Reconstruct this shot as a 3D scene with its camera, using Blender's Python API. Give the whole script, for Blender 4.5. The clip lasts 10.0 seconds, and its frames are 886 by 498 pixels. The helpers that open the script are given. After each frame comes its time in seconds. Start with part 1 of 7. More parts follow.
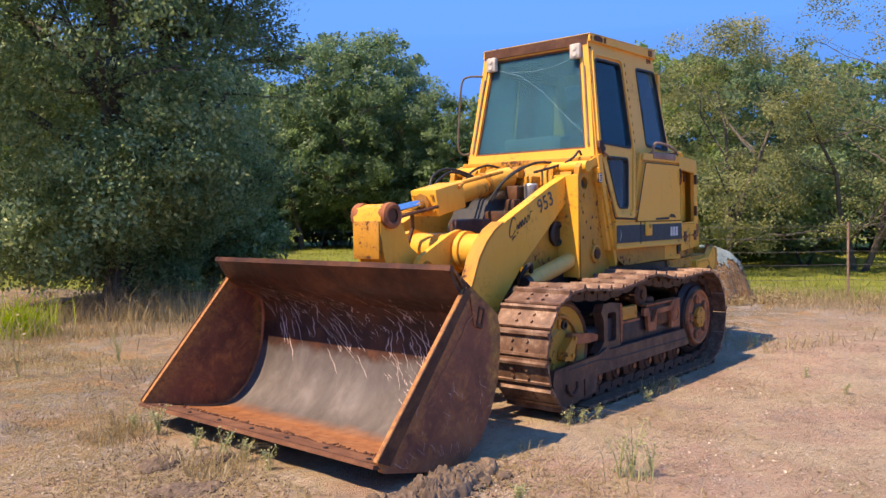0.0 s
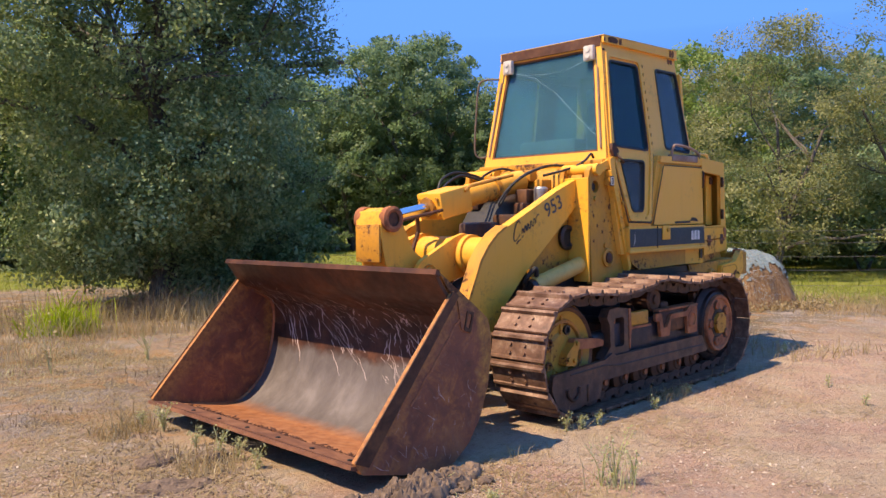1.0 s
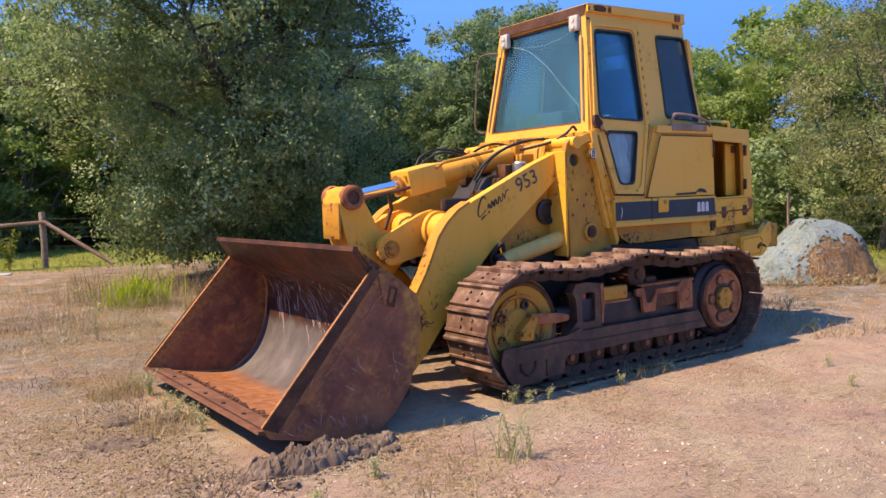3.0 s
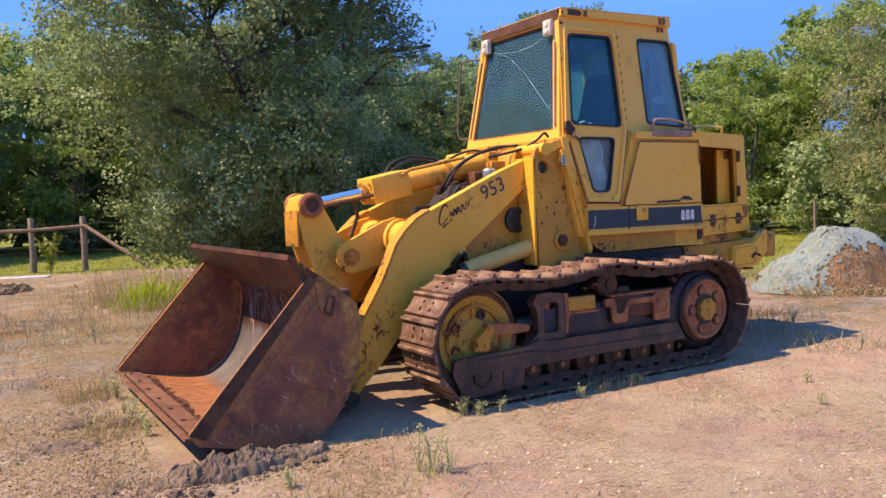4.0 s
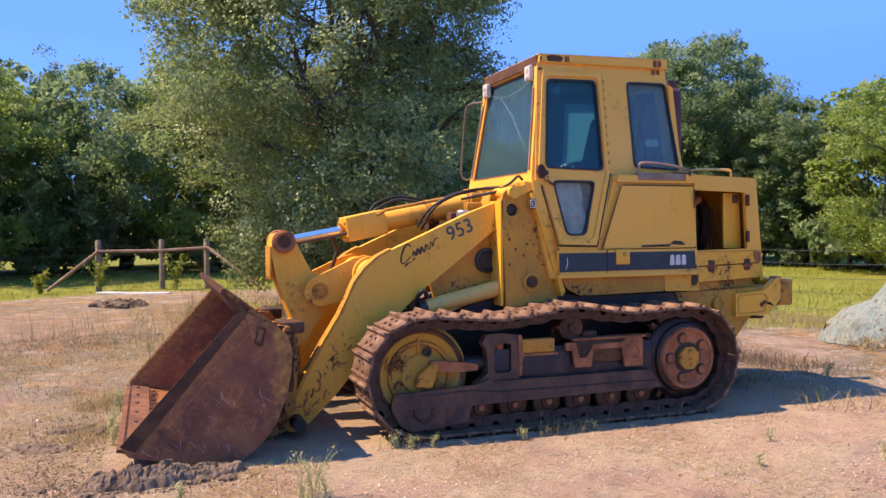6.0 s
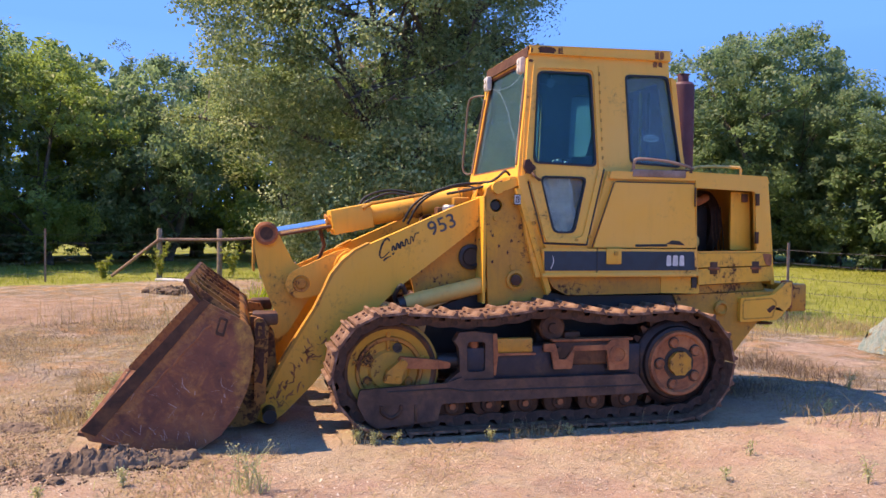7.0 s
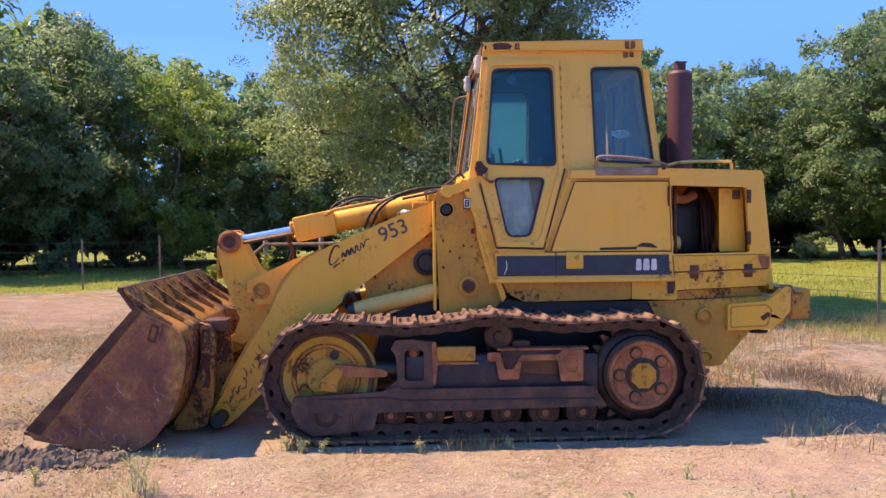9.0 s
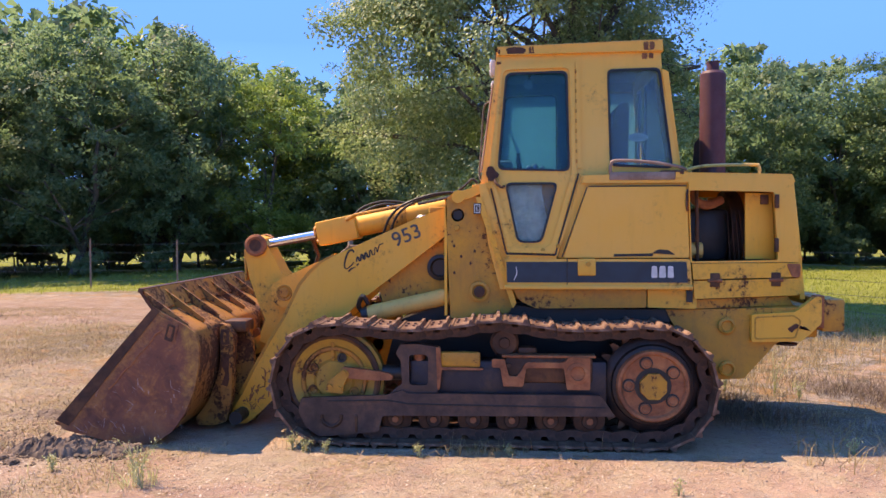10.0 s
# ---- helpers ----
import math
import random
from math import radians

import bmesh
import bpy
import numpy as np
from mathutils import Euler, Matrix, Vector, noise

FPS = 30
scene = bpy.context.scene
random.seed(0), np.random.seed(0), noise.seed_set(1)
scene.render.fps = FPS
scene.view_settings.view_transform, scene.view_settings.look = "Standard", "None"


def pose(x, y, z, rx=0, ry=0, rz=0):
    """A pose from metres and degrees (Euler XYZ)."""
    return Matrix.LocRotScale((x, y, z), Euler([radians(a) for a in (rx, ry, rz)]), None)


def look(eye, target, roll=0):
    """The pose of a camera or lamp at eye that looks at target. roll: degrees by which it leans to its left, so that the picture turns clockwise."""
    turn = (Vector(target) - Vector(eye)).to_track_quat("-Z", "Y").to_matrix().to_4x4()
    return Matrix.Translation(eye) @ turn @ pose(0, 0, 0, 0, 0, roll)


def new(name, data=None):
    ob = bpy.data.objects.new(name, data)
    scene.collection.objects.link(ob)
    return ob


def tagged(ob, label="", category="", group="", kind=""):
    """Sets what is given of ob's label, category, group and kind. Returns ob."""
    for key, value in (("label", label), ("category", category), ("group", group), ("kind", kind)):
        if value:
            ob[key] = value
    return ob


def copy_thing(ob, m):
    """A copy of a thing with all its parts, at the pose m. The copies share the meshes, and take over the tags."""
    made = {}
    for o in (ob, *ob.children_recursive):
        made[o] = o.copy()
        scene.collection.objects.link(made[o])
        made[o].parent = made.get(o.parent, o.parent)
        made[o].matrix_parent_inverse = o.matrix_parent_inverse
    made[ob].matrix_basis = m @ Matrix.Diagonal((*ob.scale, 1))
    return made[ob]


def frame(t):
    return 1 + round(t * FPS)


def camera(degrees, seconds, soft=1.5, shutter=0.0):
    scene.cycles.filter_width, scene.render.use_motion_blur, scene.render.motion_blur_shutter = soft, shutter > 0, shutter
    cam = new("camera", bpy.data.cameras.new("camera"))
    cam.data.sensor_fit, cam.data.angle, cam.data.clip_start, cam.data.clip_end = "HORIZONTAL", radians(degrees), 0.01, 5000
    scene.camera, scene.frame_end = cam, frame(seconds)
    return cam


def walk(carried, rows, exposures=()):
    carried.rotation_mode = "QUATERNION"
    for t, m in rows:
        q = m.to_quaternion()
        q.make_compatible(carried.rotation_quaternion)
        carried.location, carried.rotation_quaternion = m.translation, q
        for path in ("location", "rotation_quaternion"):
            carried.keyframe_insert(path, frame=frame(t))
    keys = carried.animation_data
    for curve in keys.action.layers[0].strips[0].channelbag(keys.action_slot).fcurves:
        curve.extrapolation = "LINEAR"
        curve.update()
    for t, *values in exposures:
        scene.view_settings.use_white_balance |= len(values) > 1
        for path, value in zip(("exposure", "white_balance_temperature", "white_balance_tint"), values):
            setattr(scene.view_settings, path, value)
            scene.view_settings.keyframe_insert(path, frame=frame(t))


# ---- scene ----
cam = camera(58.2, 10.0)
PATH = [
    (0, (-4.685, -3.906, 1.384), (-3.158, -2.617, 1.302), -0.9),
    (0.5, (-4.541, -4.035, 1.396), (-3.057, -2.695, 1.33), -0.9),
    (1, (-4.42, -4.224, 1.393), (-2.996, -2.822, 1.317), -0.8),
    (1.5, (-4.269, -4.477, 1.391), (-2.915, -3.008, 1.29), -0.9),
    (2, (-4.035, -4.684, 1.378), (-2.754, -3.153, 1.254), -1.2),
    (2.5, (-3.819, -4.922, 1.387), (-2.6, -3.343, 1.253), -1.6),
    (4, (-2.932, -5.477, 1.4), (-1.893, -3.772, 1.278), -1.8),
    (4.5, (-2.63, -5.65, 1.404), (-1.655, -3.906, 1.302), -1.4),
    (5, (-2.326, -5.84, 1.435), (-1.432, -4.053, 1.36), -1.1),
    (5.5, (-2.059, -6.115, 1.471), (-1.266, -4.28, 1.419), -0.9),
    (7, (-0.987, -6.449, 1.481), (-0.487, -4.514, 1.419), 0.7),
    (7.5, (-0.61, -6.451, 1.495), (-0.202, -4.494, 1.435), 0.8),
    (8, (-0.213, -6.515, 1.508), (0.107, -4.541, 1.459), 0.3),
    (8.5, (0.163, -6.542, 1.513), (0.395, -4.556, 1.463), -0.2),
    (9, (0.53, -6.561, 1.527), (0.654, -4.565, 1.463), -0.4),
    (9.5, (0.9, -6.624, 1.546), (0.885, -4.626, 1.477), -0.3),
    (10, (1.245, -6.575, 1.546), (1.1, -4.581, 1.489), -0.2),
]
walk(cam, [(t, look(eye, target, roll)) for t, eye, target, roll in PATH], exposures=[(0, 1.90, 8850, 16), (2.5, 1.94, 8850, 17), (5.5, 2.07, 9050, 21), (7.5, 2.19, 9100, 22), (10, 2.24, 9100, 21.5)])

from mathutils.geometry import tessellate_polygon

# ---- world, sun ----
world = bpy.data.worlds.new("sky")
scene.world = world
world.use_nodes = True
wn = world.node_tree
wn.nodes.clear()
sky = wn.nodes.new("ShaderNodeTexSky")
sky.sky_type = "NISHITA"
sky.sun_disc = False
sky.sun_elevation = radians(55.8)
sky.sun_rotation = radians(287.1)
sky.altitude, sky.air_density, sky.dust_density, sky.ozone_density = 1500, 1.0, 0.1, 3.0
bg = wn.nodes.new("ShaderNodeBackground")
bg.inputs["Strength"].default_value = 0.15
wo = wn.nodes.new("ShaderNodeOutputWorld")
deep = wn.nodes.new("ShaderNodeHueSaturation")
deep.inputs["Saturation"].default_value = 1.28
deep.inputs["Hue"].default_value = 0.508
sky_way = wn.nodes.new("ShaderNodeTexCoord")
raised = wn.nodes.new("ShaderNodeVectorMath")
raised.operation = "ADD"
raised.inputs[1].default_value = (0, 0, 0.78)
wn.links.new(sky_way.outputs["Generated"], raised.inputs[0])
wn.links.new(raised.outputs[0], sky.inputs["Vector"])
wn.links.new(sky.outputs[0], deep.inputs["Color"])
wn.links.new(deep.outputs[0], bg.inputs[0])
wn.links.new(bg.outputs[0], wo.inputs[0])
sun = new("sun", bpy.data.lights.new("sun", "SUN"))
sun.data.energy, sun.data.angle, sun.data.color = 1.98, radians(0.55), (1.0, 0.91, 0.78)
sun.matrix_world = look((-13, 4, 20), (0, 0, 0))


# ---- materials ----
def material(name):
    m = bpy.data.materials.new(name)
    m.use_nodes = True
    nt = m.node_tree
    return m, nt, nt.nodes["Principled BSDF"]


def node(nt, kind, **sets):
    n = nt.nodes.new(kind)
    for k, v in sets.items():
        if k in n.inputs:
            n.inputs[k].default_value = v
    return n


def noise_tex(nt, scale, detail=6, rough=0.6, distort=0.0, coord="Object", stretch=(1, 1, 1), offset=(0, 0, 0)):
    tc = nt.nodes.new("ShaderNodeTexCoord")
    mp = nt.nodes.new("ShaderNodeMapping")
    mp.inputs["Scale"].default_value = stretch
    mp.inputs["Location"].default_value = offset
    nt.links.new(tc.outputs[coord], mp.inputs["Vector"])
    n = node(nt, "ShaderNodeTexNoise", Scale=scale, Detail=detail, Roughness=rough, Distortion=distort)
    nt.links.new(mp.outputs[0], n.inputs["Vector"])
    return n.outputs["Fac"]


def ramp(nt, fac, stops):
    r = nt.nodes.new("ShaderNodeValToRGB")
    while len(r.color_ramp.elements) < len(stops):
        r.color_ramp.elements.new(0.5)
    for e, (p, c) in zip(r.color_ramp.elements, stops):
        e.position = p
        e.color = (*c, 1) if len(c) == 3 else c
    nt.links.new(fac, r.inputs[0])
    return r.outputs[0]


def grey(nt, fac, lo, hi, a=0.0, b=1.0):
    mr = nt.nodes.new("ShaderNodeMapRange")
    for k, v in zip((1, 2, 3, 4), (lo, hi, a, b)):
        mr.inputs[k].default_value = v
    nt.links.new(fac, mr.inputs[0])
    return mr.outputs[0]


def math_node(nt, op, a, b):
    n = nt.nodes.new("ShaderNodeMath")
    n.operation = op
    for i, v in enumerate((a, b)):
        if isinstance(v, (int, float)):
            n.inputs[i].default_value = v
        else:
            nt.links.new(v, n.inputs[i])
    return n.outputs[0]


def mix(nt, fac, a, b):
    n = nt.nodes.new("ShaderNodeMix")
    n.data_type = "RGBA"
    for i, v in ((0, fac), (6, a), (7, b)):
        if isinstance(v, (int, float)):
            n.inputs[i].default_value = v
        elif isinstance(v, tuple):
            n.inputs[i].default_value = (*v, 1)
        else:
            nt.links.new(v, n.inputs[i])
    return n.outputs[2]


def bump(nt, bsdf, height, strength=0.3, distance=0.01):
    b = node(nt, "ShaderNodeBump", Strength=strength, Distance=distance)
    nt.links.new(height, b.inputs["Height"])
    nt.links.new(b.outputs[0], bsdf.inputs["Normal"])


def painted(name, base, faded, rust_amount, grime=0.0, dirt=(0.20, 0.11, 0.05), streaks=0.32):
    """Old machine paint: faded patches, rust spots that grow from chips, streaks of dust."""
    m, nt, b = material(name)
    fade = grey(nt, noise_tex(nt, 1.7, 5, 0.6), 0.35, 0.7)
    col = mix(nt, fade, base, faded)
    streak = grey(nt, noise_tex(nt, 6, 5, 0.65, 0.3, stretch=(3.0, 3.0, 0.35)), 0.52, 0.78, 0, streaks)
    col = mix(nt, streak, col, dirt)
    if grime:
        film = grey(nt, noise_tex(nt, 3.5, 7, 0.7, 0.4, offset=(7, 7, 2)), 0.35, 0.68, grime * 0.3, grime)
        col = mix(nt, film, col, (0.15, 0.075, 0.035))
    chips = noise_tex(nt, 24, 8, 0.7, 0.4)
    large = noise_tex(nt, 2.3, 4, 0.55, 0.2, offset=(3, 1, 7))
    both = math_node(nt, "ADD", math_node(nt, "MULTIPLY", chips, 0.55), math_node(nt, "MULTIPLY", large, 0.55))
    rust = grey(nt, both, 0.70 - rust_amount, 0.735 - rust_amount)
    halo = grey(nt, both, 0.62 - rust_amount, 0.72 - rust_amount, 0, 0.4)
    col = mix(nt, halo, col, (0.30, 0.13, 0.04))
    rustcol = ramp(nt, noise_tex(nt, 40, 4), [(0.3, (0.045, 0.02, 0.012)), (0.7, (0.16, 0.06, 0.025))])
    col = mix(nt, rust, col, rustcol)
    nt.links.new(col, b.inputs["Base Color"])
    nt.links.new(grey(nt, rust, 0, 1, 0.5, 0.9), b.inputs["Roughness"])
    b.inputs["Specular IOR Level"].default_value = 0.35
    bump(nt, b, math_node(nt, "SUBTRACT", noise_tex(nt, 60, 4), rust), 0.25, 0.004)
    return m


def rusty(name, dark, mid, bright, scratch=0.0, metal=0.2, rough=0.62, scale=2.5, run=(0.7, 7.0, 0.7)):
    """Worn steel with brown rust, pale scratches where asked."""
    m, nt, b = material(name)
    col = ramp(nt, noise_tex(nt, scale, 8, 0.65, 0.4), [(0.28, dark), (0.5, mid), (0.75, bright)])
    col = mix(nt, grey(nt, noise_tex(nt, 30, 5, 0.7), 0.5, 0.75, 0, 0.5), col, dark)
    if scratch:
        wire = noise_tex(nt, 5, 3, 0.55, 0.9, stretch=run)
        off_mid = nt.nodes.new("ShaderNodeMath")
        off_mid.operation = "ABSOLUTE"
        nt.links.new(math_node(nt, "SUBTRACT", wire, 0.5), off_mid.inputs[0])
        lines = grey(nt, off_mid.outputs[0], 0.003, 0.011, scratch, 0)
        patch = grey(nt, noise_tex(nt, 6, 5, 0.7, 0.5, offset=(5, 2, 1)), 0.50, 0.60)
        col = mix(nt, math_node(nt, "MULTIPLY", lines, patch), col, (0.42, 0.36, 0.33))
    nt.links.new(col, b.inputs["Base Color"])
    b.inputs["Metallic"].default_value = metal
    nt.links.new(grey(nt, noise_tex(nt, 12, 4), 0.3, 0.7, rough - 0.12, rough + 0.15), b.inputs["Roughness"])
    bump(nt, b, noise_tex(nt, 45, 5, 0.7), 0.3, 0.004)
    return m


def plain(name, col, rough=0.6, metal=0.0, vary=0.25, scale=14):
    m, nt, b = material(name)
    dark = tuple(c * (1 - vary) for c in col)
    lite = tuple(min(1, c * (1 + vary)) for c in col)
    nt.links.new(ramp(nt, noise_tex(nt, scale, 5), [(0.3, dark), (0.7, lite)]), b.inputs["Base Color"])
    b.inputs["Metallic"].default_value = metal
    nt.links.new(grey(nt, noise_tex(nt, scale * 2, 3), 0.3, 0.7, rough * 0.8, min(1, rough * 1.2)), b.inputs["Roughness"])
    return m


YELLOW = painted("yellow_paint", (0.88, 0.405, 0.04), (0.85, 0.425, 0.066), 0.03, 0.05, streaks=0.16)
YELLOW_WORN = painted("worn_yellow_paint", (0.74, 0.328, 0.0247), (0.66, 0.29, 0.038), 0.085, 0.45)
RUSTY_YELLOW = painted("rust_eaten_yellow_paint", (0.646, 0.266, 0.0238), (0.532, 0.199, 0.0285), 0.125, 0.7)
YELLOW_CAB = painted("cab_yellow_paint", (0.89, 0.428, 0.06), (0.87, 0.447, 0.09), 0.012, 0.02, streaks=0.10)
YELLOW_GREASY = painted("greasy_yellow_paint", (0.66, 0.36, 0.035), (0.52, 0.28, 0.04), 0.06, 0.5)
GUSSET_PAINT = painted("flaking_yellow_paint", (0.60, 0.27, 0.03), (0.42, 0.15, 0.03), 0.15, 0.8)
CREAM = painted("cream_paint", (0.74, 0.44, 0.10), (0.70, 0.46, 0.15), 0.045, 0.2)
RUST = rusty("rusty_steel", (0.0213, 0.0102, 0.0068), (0.085, 0.0348, 0.0179), (0.204, 0.085, 0.034), 0.0, 0.2, 0.62, 5)
RUST_ORANGE = rusty("orange_rust", (0.12, 0.038, 0.017), (0.38, 0.128, 0.052), (0.54, 0.22, 0.085), 0.0, 0.1, 0.8, 6)
TRACK_STEEL = rusty("track_steel", (0.055, 0.027, 0.018), (0.19, 0.10, 0.066), (0.42, 0.29, 0.21), 0.0, 0.25, 0.55, 8)
BUCKET_STEEL = rusty("bucket_steel", (0.018, 0.0066, 0.0042), (0.069, 0.0235, 0.0115), (0.18, 0.061, 0.023), 0.0, 0.15, 0.55, 3.2)
RUST_RAW = rusty("raw_brown_rust", (0.09, 0.03, 0.015), (0.19, 0.07, 0.03), (0.36, 0.15, 0.06), 0.0, 0.1, 0.85, 7)
RUSTPATCH = rusty("dark_rust_patch", (0.05, 0.018, 0.012), (0.09, 0.035, 0.02), (0.15, 0.06, 0.03), 0.0, 0.1, 0.85, 9)
GOUGE = plain("scraped_steel", (0.50, 0.40, 0.37), 0.55, 0.2, 0.35)
def scoured_floor():
    """Bare grey steel that turns to orange rust towards the cutting edge, with an uneven border."""
    m, nt, b = material("scoured_bucket_floor")
    n = noise_tex(nt, 4, 7, 0.7, 0.4)
    steel = ramp(nt, noise_tex(nt, 3, 8, 0.7, 0.4, stretch=(0.8, 1.5, 0.8)), [(0.3, (0.075, 0.060, 0.055)), (0.5, (0.118, 0.098, 0.09)), (0.72, (0.185, 0.16, 0.15))])
    rust = ramp(nt, noise_tex(nt, 14, 7, 0.7), [(0.3, (0.19, 0.065, 0.026)), (0.5, (0.36, 0.135, 0.055)), (0.7, (0.45, 0.21, 0.10))])
    tc = nt.nodes.new("ShaderNodeTexCoord")
    sp = nt.nodes.new("ShaderNodeSeparateXYZ")
    nt.links.new(tc.outputs["Object"], sp.inputs[0])
    edge = math_node(nt, "ADD", sp.outputs[0], math_node(nt, "MULTIPLY", math_node(nt, "SUBTRACT", n, 0.5), -0.16))
    col = mix(nt, grey(nt, edge, -1.36, -1.23, 1.0, 0), steel, rust)
    # dark shell brown higher up, its border painted along the cast shadow's edge
    high = math_node(nt, "ADD", sp.outputs[2], math_node(nt, "MULTIPLY", math_node(nt, "SUBTRACT", n, 0.5), 0.2))
    col = mix(nt, grey(nt, high, 0.40, 0.47), col, ramp(nt, noise_tex(nt, 5, 7, 0.7), [(0.3, (0.018, 0.0066, 0.0042)), (0.55, (0.07, 0.024, 0.012)), (0.75, (0.16, 0.055, 0.024))]))
    nt.links.new(col, b.inputs["Base Color"])
    b.inputs["Metallic"].default_value = 0.15
    nt.links.new(grey(nt, n, 0.3, 0.7, 0.42, 0.75), b.inputs["Roughness"])
    bump(nt, b, noise_tex(nt, 40, 5, 0.7), 0.3, 0.004)
    return m


SCOURED = scoured_floor()


def bucket_side():
    """Dark steel under blotches of orange rust, with old yellow paint left along the back edge."""
    m, nt, b = material("bucket_side_steel")
    col = ramp(nt, noise_tex(nt, 2.2, 8, 0.7, 0.5), [(0.30, (0.085, 0.027, 0.019)), (0.5, (0.20, 0.064, 0.036)), (0.72, (0.34, 0.125, 0.055))])
    blot = noise_tex(nt, 7, 8, 0.75, 0.8, offset=(3, 0, 5))
    col = mix(nt, grey(nt, blot, 0.47, 0.62, 0, 0.8), col, ramp(nt, noise_tex(nt, 26, 5, 0.7), [(0.3, (0.22, 0.068, 0.026)), (0.7, (0.54, 0.215, 0.072))]))
    col = mix(nt, grey(nt, blot, 0.30, 0.42, 0.6, 0), col, (0.03, 0.014, 0.011))
    tc = nt.nodes.new("ShaderNodeTexCoord")
    sp = nt.nodes.new("ShaderNodeSeparateXYZ")
    nt.links.new(tc.outputs["Object"], sp.inputs[0])
    back = math_node(nt, "ADD", sp.outputs[0], math_node(nt, "MULTIPLY", math_node(nt, "SUBTRACT", noise_tex(nt, 6, 7, 0.7, 0.5), 0.5), 0.30))
    col = mix(nt, grey(nt, back, -1.02, -0.94, 0, 0.8), col, ramp(nt, noise_tex(nt, 11, 7, 0.75, 0.4), [(0.36, (0.12, 0.045, 0.018)), (0.5, (0.34, 0.15, 0.04)), (0.62, (0.55, 0.28, 0.05))]))
    slope = math_node(nt, "SUBTRACT", sp.outputs[2], math_node(nt, "MULTIPLY", sp.outputs[0], 1.11))
    rim = math_node(nt, "ADD", slope, math_node(nt, "MULTIPLY", math_node(nt, "SUBTRACT", noise_tex(nt, 9, 7, 0.75, 0.6, offset=(8, 2, 2)), 0.5), 0.5))
    col = mix(nt, grey(nt, rim, 2.10, 2.24, 0, 0.7), col, ramp(nt, noise_tex(nt, 30, 6, 0.75), [(0.35, (0.20, 0.065, 0.025)), (0.6, (0.55, 0.24, 0.06))]))
    dust = grey(nt, noise_tex(nt, 16, 6, 0.8, 1.2, offset=(1, 4, 2)), 0.56, 0.70, 0, 0.35)
    col = mix(nt, dust, col, (0.33, 0.23, 0.16))
    nt.links.new(col, b.inputs["Base Color"])
    b.inputs["Metallic"].default_value = 0.1
    nt.links.new(grey(nt, blot, 0.3, 0.7, 0.48, 0.85), b.inputs["Roughness"])
    bump(nt, b, noise_tex(nt, 45, 5, 0.7), 0.35, 0.004)
    return m


BUCKET_SIDE = bucket_side()
BUCKET_RUST = rusty("bucket_orange_rust", (0.0765, 0.0298, 0.0187), (0.187, 0.0723, 0.0357), (0.306, 0.136, 0.068), 0.0, 0.1, 0.8, 4)
FRAME_STEEL = rusty("oily_frame_steel", (0.018, 0.011, 0.011), (0.075, 0.041, 0.033), (0.20, 0.095, 0.05), 0.0, 0.1, 0.5, 5)
BLACK = plain("black_rubber", (0.015, 0.015, 0.016), 0.6)
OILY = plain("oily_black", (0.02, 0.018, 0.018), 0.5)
NAVY = plain("navy_stripe", (0.012, 0.032, 0.046), 0.5)
INK = plain("black_ink", (0.02, 0.016, 0.014), 0.6)
GREYINK = plain("grey_ink", (0.06, 0.06, 0.062), 0.6)
WHITE = plain("white_decal", (0.62, 0.60, 0.55), 0.6)
CHROME = plain("chrome", (0.75, 0.76, 0.78), 0.16, 1.0, 0.06)
MAROON = rusty("maroon_primer", (0.065, 0.018, 0.024), (0.09, 0.027, 0.036), (0.12, 0.04, 0.045), 0.0, 0.0, 0.6)
SILVER = plain("dull_silver", (0.35, 0.34, 0.33), 0.45, 0.6)
HEADCLOTH = plain("cab_lining_cloth", (0.06, 0.10, 0.12), 0.85, 0.0, 0.3)
PALE_LAMP = plain("pale_lamp_shell", (0.50, 0.47, 0.43), 0.6, 0.0, 0.3)
MIRRORPIPE = plain("dull_bracket_pipe", (0.13, 0.10, 0.075), 0.7, 0.2, 0.4)
SEATCLOTH = plain("dark_seat_vinyl", (0.03, 0.032, 0.035), 0.6)
LINING = plain("grey_cab_lining", (0.12, 0.14, 0.15), 0.8)
PAPER = plain("pale_paper", (0.68, 0.64, 0.53), 0.8)


